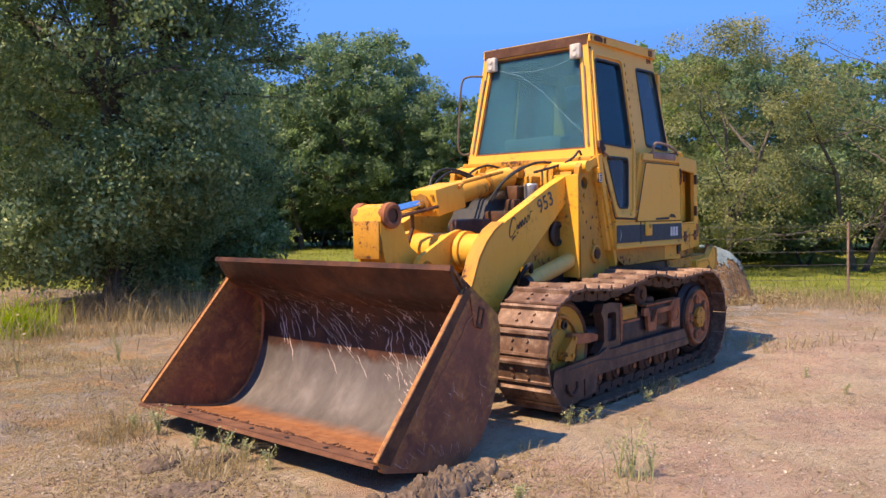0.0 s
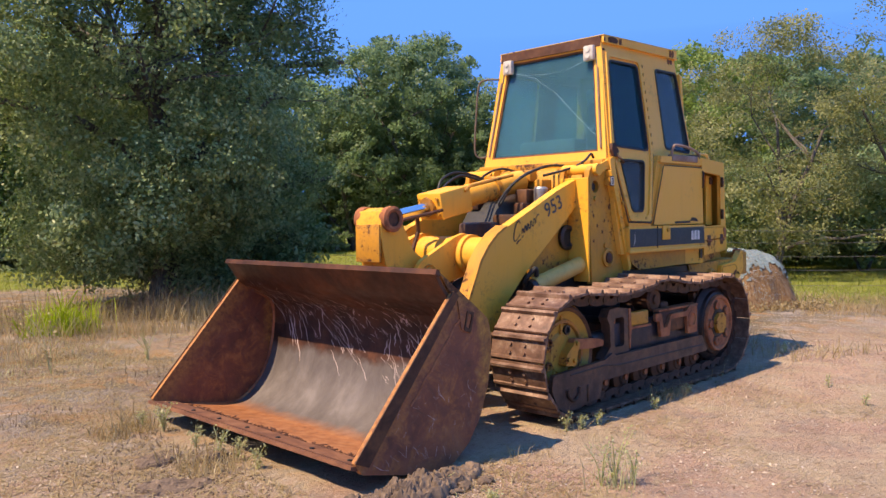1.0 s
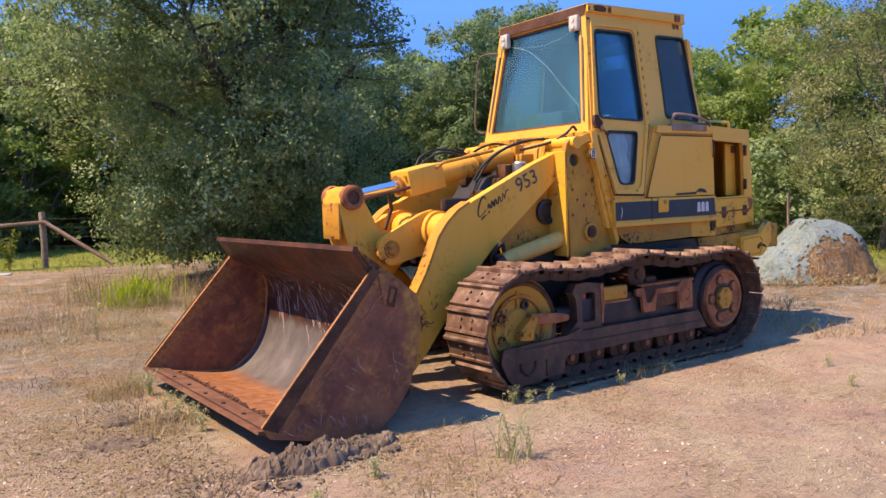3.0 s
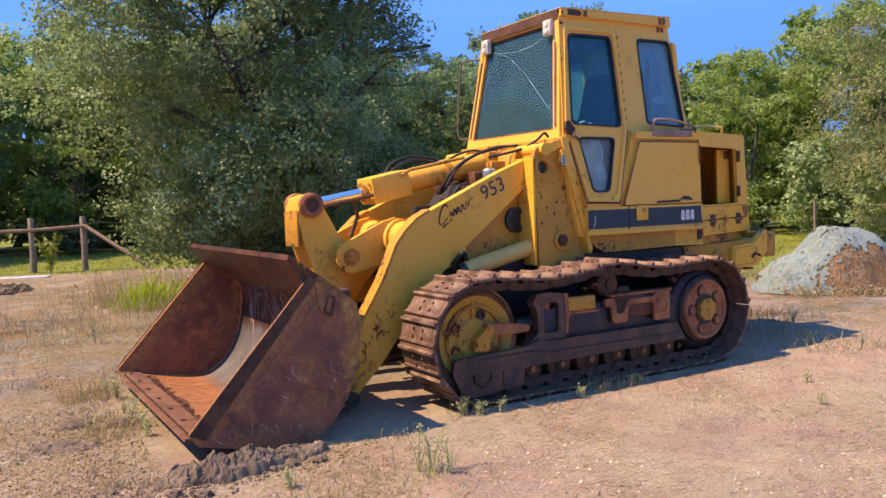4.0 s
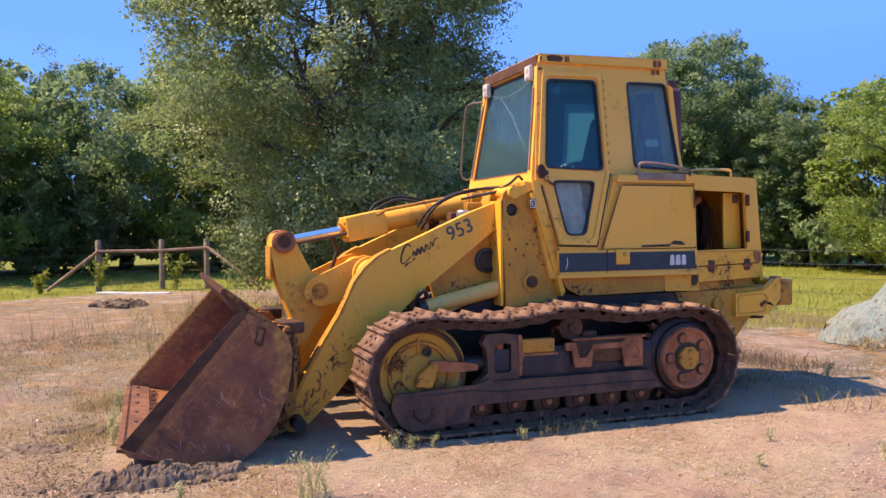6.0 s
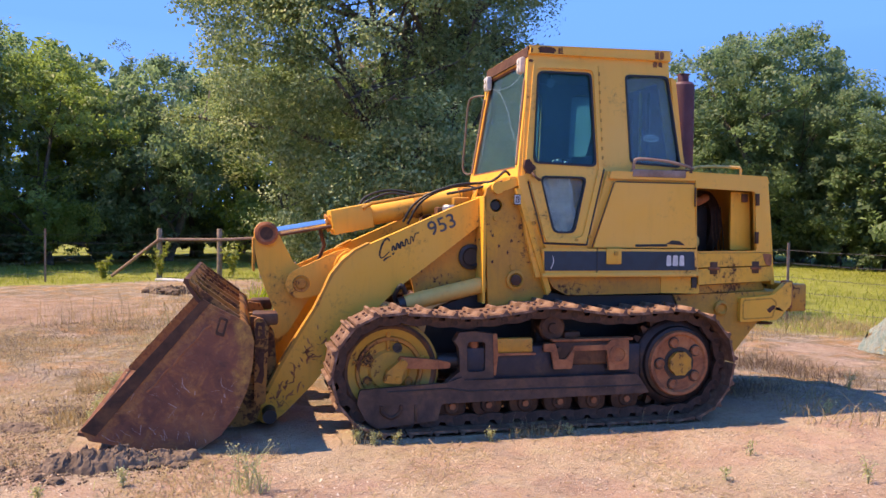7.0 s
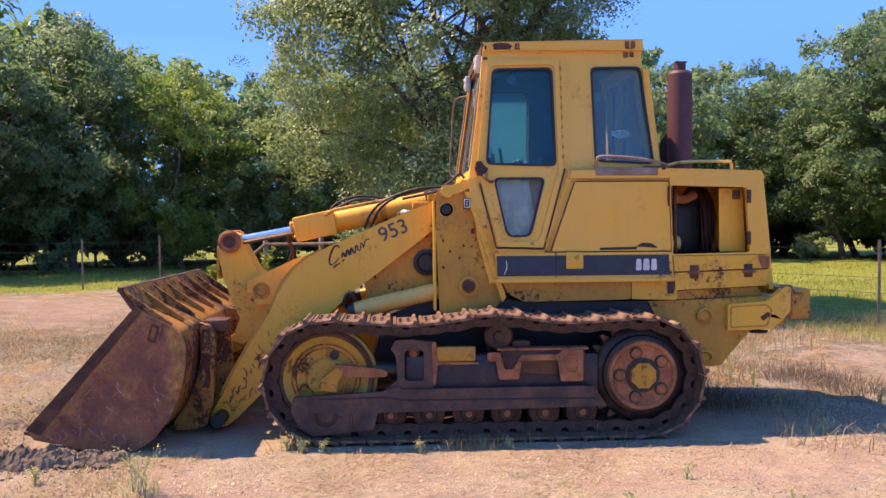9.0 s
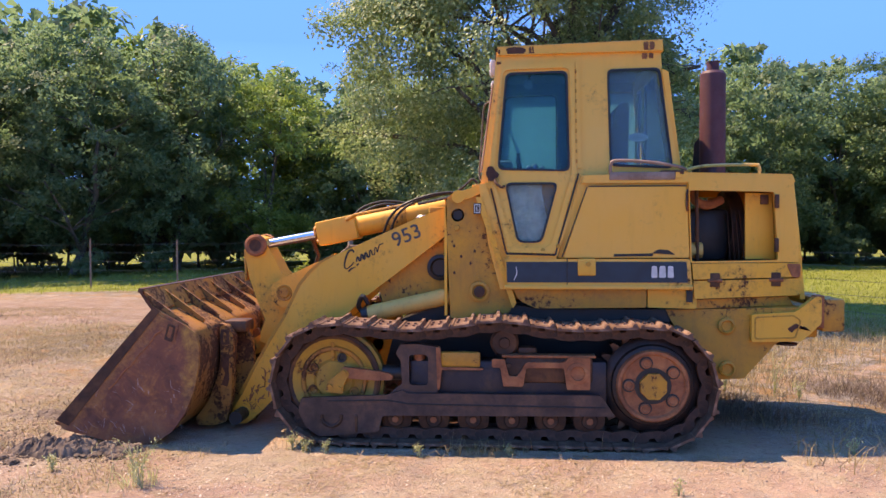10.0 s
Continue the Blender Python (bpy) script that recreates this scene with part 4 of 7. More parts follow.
def link_mesh_data():
    bm = bmesh.new()
    h = pitch * 0.5
    for y in (-0.085, 0.085):
        add_plate(bm, [rounded([(-h - 0.01, -0.008), (-h - 0.01, -0.075), (-h * 0.3, -0.09), (h * 0.3, -0.09), (h + 0.01, -0.075), (h + 0.01, -0.008), (0.03, -0.012), (0.02, -0.04), (-0.02, -0.04), (-0.03, -0.012)], 0.008, 2)], y - 0.02, y + 0.02)
    add_tube(bm, [(h, -0.11, -0.05), (h, 0.11, -0.05)], 0.022, 8)
    me = bpy.data.meshes.new("track_link")
    bmesh.ops.recalc_face_normals(bm, faces=bm.faces[:])
    bm.to_mesh(me)
    bm.free()
    me.materials.append(LINK_STEEL)
    return me


SHOE, LINK = shoe_mesh(), link_mesh_data()

roller_mesh = None
for side in (-1, 1):
    yc = side * 0.905
    chain = new("crawler_track")
    chain.parent = loader
    chain["label"] = "rusty steel crawler track with sagging top run"
    for k in range(SHOES):
        (ax, az), (bx, bz) = line[k - 1], line[(k + 1) % SHOES]
        d = Vector((bx - ax, 0, bz - az)).normalized()
        up = Vector((-d.z, 0, d.x))
        m = Matrix(((d.x, 0, up.x, line[k][0]), (0, 1, 0, yc), (d.z, 0, up.z, line[k][1]), (0, 0, 0, 1)))
        shared("track_shoe", SHOE, chain, m)
        shared("track_link", LINK, chain, m)
    o = side
    # idler wheel
    idler = part("idler_wheel", lathe([(0.10, o * 0.78), (0.30, o * 0.80), (0.335, o * 0.80), (0.335, o * 0.85), (0.36, o * 0.86), (0.36, o * 0.95), (0.335, o * 0.955), (0.335, o * 0.985), (0.315, o * 0.995), (0.295, o * 0.985), (0.26, o * 0.962), (0.15, o * 0.95), (0.13, o * 0.965), (0.0, o * 0.965)], (0.05, 0.448), 40), YELLOW_GREASY, loader, "idler wheel with worn yellow face")
    part("idler_ring", lathe([(0.205, o * 0.955), (0.215, o * 0.975), (0.235, o * 0.975), (0.245, o * 0.957)], (0.05, 0.448), 36), RUSTY_YELLOW, idler)
    for a in (70, 150, 205, 330):
        part("casting_boss", lathe([(0.034, o * 0.945), (0.034, o * 0.972), (0.022, o * 0.972), (0.018, o * 0.957), (0, o * 0.957)], (0.05 + 0.17 * math.cos(radians(a)), 0.448 + 0.17 * math.sin(radians(a))), 14), OILY if a == 70 else RUSTY_YELLOW, idler)
    part("idler_rim", lathe([(0.297, o * 0.986), (0.318, o * 0.998), (0.338, o * 0.986), (0.338, o * 0.955)], (0.05, 0.448), 40), RUST, idler)
    for k in range(5):
        a = radians(20 + 72 * k)
        part("rib", tube([(0.05 + 0.14 * math.cos(a), o * 0.955, 0.448 + 0.14 * math.sin(a)), (0.05 + 0.27 * math.cos(a), o * 0.962, 0.448 + 0.27 * math.sin(a))], 0.016, 6), YELLOW_WORN, idler)
    part("idler_bracket", plate(rounded([(0.0, 0.375), (0.125, 0.36), (0.135, 0.43), (0.175, 0.505), (0.135, 0.545), (0.085, 0.50), (0.02, 0.45)], 0.018), o * 0.965, o * 1.03), YELLOW_WORN, idler, "chipped yellow bearing bracket")
    for bx, bz in ((0.035, 0.415), (0.10, 0.40), (0.135, 0.515)):
        part("bolt", tube([(bx, o * 1.02, bz), (bx, o * 1.045, bz)], 0.017, 6), YELLOW_WORN, idler)
    part("recoil_arm", plate(rounded([(0.10, 0.50), (0.12, 0.55), (0.40, 0.52), (0.48, 0.50), (0.48, 0.46), (0.36, 0.455), (0.14, 0.47)], 0.015), o * 0.97, o * 1.02), RUST_ORANGE, loader)
    part("recoil_rod", tube([(0.40, o * 0.93, 0.50), (0.64, o * 0.93, 0.50)], 0.055, 14), OILY, loader)
    # sprocket and final drive
    teeth = []
    for k in range(25):
        a0 = 360 / 25 * k
        for da, r in ((0, 0.335), (3.2, 0.385), (6.2, 0.39), (9.4, 0.338), (12, 0.328)):
            teeth.append((2.29 + r * math.cos(radians(a0 + da)), 0.44 + r * math.sin(radians(a0 + da))))
    sprocket = part("sprocket", plate(teeth, yc - 0.03, yc + 0.03), RUST, loader, "dark toothed drive sprocket", smooth=False)
    part("drive_rim", lathe([(0.33, o * 0.92), (0.335, o * 0.955), (0.315, o * 0.975), (0.285, o * 0.985), (0.275, o * 1.01), (0.25, o * 1.018)], (2.29, 0.44), 40), DRUM, sprocket, "oily black drum round the cover")
    part("final_drive", lathe([(0.252, o * 0.93), (0.252, o * 1.03), (0.242, o * 1.045), (0.222, o * 1.045), (0.21, o * 1.03), (0.12, o * 1.025), (0.0, o * 1.025)], (2.29, 0.44), 40), RUST_ORANGE, sprocket, "orange-rusted final drive cover")
    cap = []
    for k in range(16):
        a = radians(22.5 * k)
        cap.append((2.29 + (0.098 if k % 2 else 0.086) * math.cos(a), 0.44 + (0.098 if k % 2 else 0.086) * math.sin(a)))
    part("hub_cap", plate(rounded(cap, 0.01, 2), o * 1.024, o * 1.06), YELLOW_WORN, sprocket, "worn yellow hub cap")
    part("hub_seal", lathe([(0.125, o * 1.024), (0.125, o * 1.031), (0.095, o * 1.031)], (2.29, 0.44), 28), OILY, sprocket)
    for k in range(5):
        a = radians(35 + 72 * k)
        part("bolt_ring", lathe([(0.048, o * 1.024), (0.048, o * 1.030), (0.034, o * 1.030)], (2.29 + 0.165 * math.cos(a), 0.44 + 0.165 * math.sin(a)), 14), OILY, sprocket)
        part("bolt", lathe([(0.036, o * 1.02), (0.036, o * 1.048), (0.028, o * 1.052), (0.018, o * 1.045), (0.0, o * 1.045)], (2.29 + 0.165 * math.cos(a), 0.44 + 0.165 * math.sin(a)), 12), RUST_ORANGE, sprocket)
    # roller frame
    guard = [(-0.17, 0.335), (0.44, 0.36), (0.56, 0.40), (0.58, 0.375), (1.93, 0.375), (2.03, 0.23), (0.41, 0.215), (0.385, 0.10), (-0.04, 0.06), (-0.13, 0.12), (-0.19, 0.24)]
    part("guard_plate", plate(rounded(guard, 0.02, 3), o * 1.02, o * 1.055), FRAME_STEEL, loader, "long dark steel roller guard")
    part("lifting_eye", tube(curve_points([(-0.02, o * 1.06, 0.22), (-0.01, o * 1.062, 0.17), (0.05, o * 1.064, 0.135), (0.11, o * 1.062, 0.17), (0.12, o * 1.06, 0.22)], 4), 0.012, 8), RUST, loader)
    part("weld_bar", box(0.215, 0.235, min(o * 1.05, o * 1.064), max(o * 1.05, o * 1.064), 0.10, 0.22, bevel=0.004), RUST, loader)
    part("guard_seam", tube([(0.02, o * 1.056, 0.315), (0.45, o * 1.056, 0.325), (0.60, o * 1.056, 0.30), (1.96, o * 1.056, 0.29)], 0.006, 6), OILY, loader)
    post = [[(0.45, 0.36), (0.55, 0.44), (0.54, 0.60), (0.505, 0.655), (0.54, 0.715), (0.66, 0.72), (0.80, 0.70), (0.80, 0.37)], rounded([(0.60, 0.43), (0.60, 0.645), (0.735, 0.645), (0.735, 0.43)], 0.03)]
    part("frame_post", plate(post, o * 0.96, o * 1.035), FRAME_STEEL, loader, "oily steel frame upright with a slot")
    part("slot_spring", tube([(0.665, o * 0.95, 0.43), (0.665, o * 0.95, 0.645)], 0.045, 12), RUST_ORANGE, loader)
    part("frame_beam", box(0.6, 1.98, min(o * 0.80, o * 1.0), max(o * 0.80, o * 1.0), 0.26, 0.60, bevel=0.02), FRAME_OIL, loader, "oil-blackened frame beam")
    part("frame_cover", box(0.82, 1.10, min(o * 0.98, o * 1.03), max(o * 0.98, o * 1.03), 0.555, 0.665, bevel=0.015), YELLOW_WORN, loader, "rust-streaked yellow cover plate")
    part("frame_top", box(1.27, 1.88, min(o * 0.96, o * 1.02), max(o * 0.96, o * 1.02), 0.45, 0.635, bevel=0.02), RUST, loader)
    part("frame_flange", plate(rounded([(1.18, 0.56), (1.24, 0.56), (1.26, 0.43), (1.40, 0.43), (1.42, 0.56), (1.68, 0.56), (1.70, 0.41), (1.86, 0.41), (1.86, 0.63), (1.72, 0.64), (1.68, 0.60), (1.42, 0.60), (1.36, 0.50), (1.30, 0.50), (1.27, 0.62), (1.18, 0.62)], 0.012, 2), o * 1.02, o * 1.045), RUST_ORANGE, loader, "rusty welded bracket")
    part("frame_flange", plate([rounded([(0.79, 0.70), (0.80, 0.40), (0.815, 0.40), (0.83, 0.54), (1.12, 0.54), (1.12, 0.555), (0.83, 0.56), (0.82, 0.70)], 0.006, 1)], o * 1.0, o * 1.04), RUST_ORANGE, loader)
    part("frame_top_ledge", box(1.25, 1.90, min(o * 0.94, o * 1.035), max(o * 0.94, o * 1.035), 0.628, 0.648, bevel=0.008), RUST_ORANGE, loader)
    for x in (1.30, 1.52, 1.62):
        part("bolt", tube([(x, o * 1.015, 0.575), (x, o * 1.04, 0.575)], 0.018, 6), RUST, loader)
    part("frame_cap", lathe([(0.075, o * 1.02), (0.075, o * 1.05), (0.05, o * 1.055), (0.045, o * 1.04), (0, o * 1.04)], (1.775, 0.525), 18), RUST_ORANGE, loader)
    part("frame_lump", box(1.36, 1.50, min(o * 0.90, o * 0.99), max(o * 0.90, o * 0.99), 0.63, 0.70, bevel=0.03), RUST, loader)
    for x in (0.22, 0.5, 0.77, 1.05, 1.32, 1.59, 1.86):
        part("track_roller", lathe([(0.0, o * 1.015), (0.05, o * 1.015), (0.06, o * 1.0), (0.085, o * 0.995), (0.11, o * 0.985), (0.115, o * 0.95), (0.095, o * 0.945), (0.095, o * 0.86), (0.115, o * 0.855), (0.115, o * 0.82), (0.0, o * 0.82)], (x, 0.185), 22), RUST, loader)
        part("roller_bolt", tube([(x, o * 1.01, 0.185), (x, o * 1.03, 0.185)], 0.025, 6), RUST_ORANGE, loader)
    part("carrier_roller", lathe([(0, o * 1.0), (0.035, o * 1.0), (0.04, o * 0.985), (0.085, o * 0.985), (0.10, o * 0.97), (0.10, o * 0.92), (0.085, o * 0.915), (0.085, o * 0.82), (0, o * 0.82)], (1.27, 0.725), 26), RUST, loader, "rusty carrier roller under the track")
    part("roller_bracket", box(1.20, 1.34, min(o * 0.70, o * 0.83), max(o * 0.70, o * 0.83), 0.58, 0.78, bevel=0.015), FRAME_STEEL, loader)

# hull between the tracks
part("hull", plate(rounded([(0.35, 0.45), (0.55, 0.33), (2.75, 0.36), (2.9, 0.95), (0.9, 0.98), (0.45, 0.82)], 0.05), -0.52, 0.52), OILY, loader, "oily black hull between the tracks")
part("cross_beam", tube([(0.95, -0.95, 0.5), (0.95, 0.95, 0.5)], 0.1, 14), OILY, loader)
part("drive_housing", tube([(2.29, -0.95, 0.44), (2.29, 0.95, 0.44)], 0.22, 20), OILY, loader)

# lift arm towers
for o in (-1, 1):
    tower = [(0.835, 1.70), (0.85, 1.76), (0.90, 1.80), (0.98, 1.815), (1.06, 1.80), (1.075, 1.73), (1.16, 1.44), (1.245, 1.17), (1.33, 0.95), (1.28, 0.86), (0.87, 0.86)]
    tw = part("arm_tower", plate([tower, arc(0.925, 1.63, 0.05, 0, 360, 16)[:-1]], o * 0.66, o * 0.615), YELLOW_WORN, loader, "chipped yellow tower plate that carries the lift arm")
    part("tower_flange", plate(rounded([(0.825, 0.88), (0.825, 1.70), (0.845, 1.70), (0.845, 0.88)], 0.004, 1), o * 0.66, o * 0.40), YELLOW, tw)
    part("tower_gusset", plate(rounded([(1.06, 1.76), (1.10, 1.76), (1.36, 0.98), (1.33, 0.94)], 0.004, 1), o * 0.655, o * 0.72), YELLOW, tw)
    part("inner_plate", plate(tower, o * 0.42, o * 0.38), YELLOW_WORN, tw)
    part("pivot_pin", lathe([(0.0, o * 0.635), (0.035, o * 0.635), (0.045, o * 0.62), (0.05, o * 0.60), (0.05, o * 0.40)], (0.925, 1.63), 18), OILY, tw)
    part("pin_lock", lathe([(0.0, o * 0.675), (0.02, o * 0.675), (0.022, o * 0.66)], (0.92, 1.535), 10), YELLOW_WORN, tw)
    part("tower_cap", tube([(0.93, o * 0.695, 1.765), (0.93, o * 0.36, 1.765)], 0.048, 16), YELLOW, tw)
    part("tower_link", plate(rounded([(0.88, 1.74), (0.90, 1.81), (0.97, 1.81), (1.22, 1.90), (1.22, 1.84), (1.0, 1.745)], 0.02), o * 0.68, o * 0.665), YELLOW, tw)
    part("tower_boss", lathe([(0.075, o * 0.655), (0.075, o * 0.68), (0.055, o * 0.685), (0.045, o * 0.672), (0, o * 0.672)], (1.085, 1.06), 20), YELLOW_WORN, tw)
    part("boss_pin", lathe([(0.042, o * 0.672), (0.042, o * 0.688), (0.02, o * 0.694), (0, o * 0.694)], (1.085, 1.06), 14), RUST, tw)
    part("tower_bolt", tube([(1.06, o * 0.65, 1.16), (1.06, o * 0.672, 1.16)], 0.022, 8), YELLOW_WORN, tw)
    # lift cylinder
    lc = part("lift_cylinder", tube([(0.24, o * 0.57, 0.88), (0.97, o * 0.57, 1.045)], 0.064, 20), CREAM, loader, "faded cream lift cylinder above the track")
    part("cylinder_end", tube([(0.19, o * 0.57, 0.869), (0.25, o * 0.57, 0.882)], 0.06, 20), OILY, lc)
    part("cylinder_hose", tube(curve_points([(0.24, o * 0.60, 0.96), (0.20, o * 0.62, 1.02), (0.16, o * 0.56, 0.93), (0.22, o * 0.52, 0.86)], 5), 0.018, 8), BLACK, lc)

# lift arms
ARM = [(0.86, 1.70), (0.60, 1.605), (-0.03, 1.325), (-0.13, 1.27), (-0.22, 1.19), (-0.30, 1.09), (-0.36, 0.97), (-0.41, 0.86), (-0.53, 0.67), (-0.66, 0.45), (-0.76, 0.25), (-0.84, 0.13),
       (-0.85, 0.06), (-0.80, 0.015), (-0.73, 0.02), (-0.64, 0.09), (-0.44, 0.29), (-0.25, 0.52), (-0.06, 0.76), (0.06, 0.87), (0.20, 1.0), (0.48, 1.21), (0.86, 1.50)]
for o in (-1, 1):
    arm = part("lift_arm", plate(ARM, o * 0.545, o * 0.465), YELLOW, loader, "curved yellow lift arm plate")
    part("wear_edge", plate([(-0.79, 0.25), (-0.69, 0.44), (-0.56, 0.66), (-0.44, 0.85), (-0.38, 0.97), (-0.32, 1.10), (-0.24, 1.20), (-0.14, 1.285), (-0.03, 1.34), (-0.03, 1.325), (-0.13, 1.27), (-0.22, 1.19), (-0.30, 1.09), (-0.36, 0.97), (-0.41, 0.86), (-0.53, 0.67), (-0.66, 0.45), (-0.76, 0.25)], o * 0.55, o * 0.44), YELLOW_WORN, arm)
    part("arm_pin", lathe([(0, o * 0.565), (0.035, o * 0.565), (0.042, o * 0.555), (0.042, o * 0.43)], (-0.76, 0.10), 18), OILY, arm)
    part("inner_brace", plate([(0.86, 1.50), (0.48, 1.21), (0.30, 1.08), (0.34, 0.93), (0.86, 0.98)], o * 0.47, o * 0.44), YELLOW_WORN, arm, "lower yellow brace plate behind the arm")
    part("brace_pin", lathe([(0.10, o * 0.475), (0.10, o * 0.50), (0.075, o * 0.51), (0.06, o * 0.49), (0, o * 0.49)], (0.78, 1.23), 20), OILY, arm)
part("cross_tube", lathe([(0.125, -0.47), (0.125, -0.30), (0.145, -0.30), (0.145, -0.26), (0.13, -0.26), (0.13, 0.26), (0.145, 0.26), (0.145, 0.30), (0.125, 0.30), (0.125, 0.47)], (-0.12, 1.13), 28), YELLOW, loader, "thick yellow cross tube between the arms")
# lever brackets on the cross tube
for o in (-1, 1):
    br = arc(-0.51, 1.01, 0.115, 120, 285, 14) + [(-0.10, 0.98), (0.02, 1.10), (0.0, 1.25), (-0.14, 1.285), (-0.24, 1.26)]
    lb = part("lever_bracket", plate(br, o * 0.235, o * 0.195), YELLOW, loader, "yellow bracket with rounded nose")
    part("bracket_pin", lathe([(0, o * 0.252), (0.035, o * 0.252), (0.045, o * 0.24), (0.062, o * 0.246), (0.066, o * 0.235), (0.066, o * 0.15)], (-0.51, 1.01), 20), YELLOW_WORN, lb)
# tilt lever
LEVER = [(-0.86, 1.39), (-0.84, 1.45), (-0.77, 1.475), (-0.70, 1.45), (-0.68, 1.40), (-0.56, 1.17), (-0.40, 1.06), (-0.38, 0.94), (-0.48, 0.82), (-0.60, 0.62), (-0.68, 0.57), (-0.75, 0.60), (-0.74, 0.68), (-0.70, 0.78), (-0.76, 0.92), (-0.83, 1.12), (-0.86, 1.28)]
lever = part("tilt_lever", plate(LEVER, -0.13, 0.13), YELLOW, loader, "massive yellow tilt lever")
part("lever_pin", tube([(-0.77, -0.155, 1.395), (-0.77, 0.155, 1.395)], 0.055, 20), RUST, lever, "rusty pin at the lever's head")
for o in (-1, 1):
    part("pin_collar", lathe([(0.085, o * 0.10), (0.09, o * 0.125), (0.09, o * 0.16), (0.07, o * 0.17), (0.05, o * 0.165)], (-0.77, 1.395), 22), RUST_ORANGE, lever)
part("front_band", box(-0.875, -0.855, -0.125, 0.125, 1.10, 1.36, bevel=0.006), YELLOW_WORN, lever)
part("bucket_link", plate(rounded([(-0.74, 0.66), (-0.64, 0.64), (-0.64, 0.56), (-0.80, 0.48), (-0.87, 0.50), (-0.87, 0.58)], 0.03), -0.10, 0.10), YELLOW_WORN, loader)
# tilt cylinder
tc = part("tilt_cylinder", tube([(-0.10, 0, 1.515), (0.80, 0, 1.70)], 0.088, 22), YELLOW, loader, "yellow tilt cylinder with chrome rod")
part("rod", tube([(-0.74, 0, 1.40), (-0.20, 0, 1.497)], 0.036, 18), CHROME, tc)
mblk = Matrix.Translation((-0.10, 0, 1.51)) @ Matrix.Rotation(radians(-11.5), 4, "Y")
part("cylinder_head", box(-0.165, 0.165, -0.125, 0.125, -0.095, 0.105, bevel=0.012, m=mblk), YELLOW, tc)
part("head_gland", tube([(-0.28, 0, 1.475), (-0.245, 0, 1.482)], 0.062, 18), YELLOW_WORN, tc)
for dy, dz in ((-0.09, -0.05), (0.09, -0.05), (-0.09, 0.06), (0.09, 0.06)):
    part("bolt", tube([tuple(mblk @ Vector((-0.16, dy, dz))), tuple(mblk @ Vector((-0.18, dy, dz)))], 0.014, 6), YELLOW_WORN, tc)
part("cylinder_band", tube([(0.42, 0, 1.622), (0.47, 0, 1.633)], 0.10, 22), YELLOW_WORN, tc)
part("oil_line", tube([(-0.02, -0.13, 1.60), (0.05, -0.125, 1.64), (0.55, -0.125, 1.735)], 0.014, 8), YELLOW_WORN, tc)
part("feed_pipe", tube([(-0.35, 0.05, 1.46), (-0.30, 0.09, 1.30), (-0.36, 0.10, 1.14)], 0.016, 8), RUST, tc)

# hoses
hose_sets = [
    [(-0.02, 0.16, 1.60), (0.05, 0.18, 1.70), (0.22, 0.20, 1.76), (0.42, 0.20, 1.75), (0.62, 0.2, 1.70)],
    [(-0.02, 0.12, 1.60), (0.07, 0.14, 1.67), (0.24, 0.16, 1.735), (0.40, 0.16, 1.72), (0.60, 0.15, 1.67)],
    [(0.30, -0.18, 1.50), (0.36, -0.24, 1.62), (0.48, -0.30, 1.72), (0.72, -0.32, 1.80), (1.0, -0.3, 1.82)],
    [(0.34, -0.16, 1.48), (0.42, -0.22, 1.64), (0.56, -0.26, 1.74), (0.78, -0.27, 1.80), (1.0, -0.24, 1.83)],
    [(0.60, -0.40, 1.72), (0.80, -0.42, 1.76), (0.95, -0.46, 1.80), (1.05, -0.48, 1.83)],
    [(0.90, -0.50, 1.80), (0.97, -0.54, 1.85), (1.03, -0.55, 1.90), (1.07, -0.55, 1.87)],
    [(0.55, 0.3, 1.6), (0.7, 0.32, 1.75), (0.9, 0.3, 1.82), (1.05, 0.25, 1.8)],
]
for h in hose_sets:
    part("hose", tube(curve_points(h, 7), 0.0105, 8), BLACK, loader)
# valves and fittings behind the arms
part("valve_deck", plate(rounded([(0.45, 1.0), (0.45, 1.30), (0.62, 1.52), (1.12, 1.66), (1.12, 1.0)], 0.03), -0.38, 0.38), OILY, loader)
part("dash_cowl", plate(rounded([(0.86, 1.62), (0.90, 1.74), (1.10, 1.84), (1.14, 1.84), (1.14, 1.5)], 0.02), -0.56, 0.56), YELLOW_WORN, loader)
for x, y, z, sx, sy, sz in [(0.50, -0.26, 1.45, 0.10, 0.10, 0.12), (0.62, -0.20, 1.56, 0.12, 0.12, 0.12), (0.75, -0.28, 1.66, 0.14, 0.08, 0.08), (0.70, 0.22, 1.62, 0.14, 0.14, 0.12), (0.86, 0.0, 1.74, 0.1, 0.2, 0.1), (0.60, 0.30, 1.52, 0.1, 0.1, 0.12)]:
    part("valve_block", box(x - sx / 2, x + sx / 2, y - sy / 2, y + sy / 2, z - sz / 2, z + sz / 2, bevel=0.015), YELLOW_WORN if z > 1.6 else RUST, loader)
part("oil_filter", tube([(0.64, -0.34, 1.50), (0.64, -0.34, 1.53), (0.64, -0.34, 1.62), (0.64, -0.34, 1.635)], 0.05, 18, taper=[0.05, 0.056, 0.056, 0.045]), SILVER, loader, "dull silver filter can")
part("belly_block", box(0.20, 0.46, -0.20, 0.16, 1.10, 1.36, bevel=0.03), FRAME_STEEL, loader)
part("belly_box", box(0.30, 0.44, -0.34, -0.12, 1.28, 1.42, bevel=0.02), RUST, loader)

# body side panels; y grows smaller towards the tail
def tail(x, y, z):
    k = max(0.0, x - 2.55) * 0.20
    return (x, y - math.copysign(k, y), z)


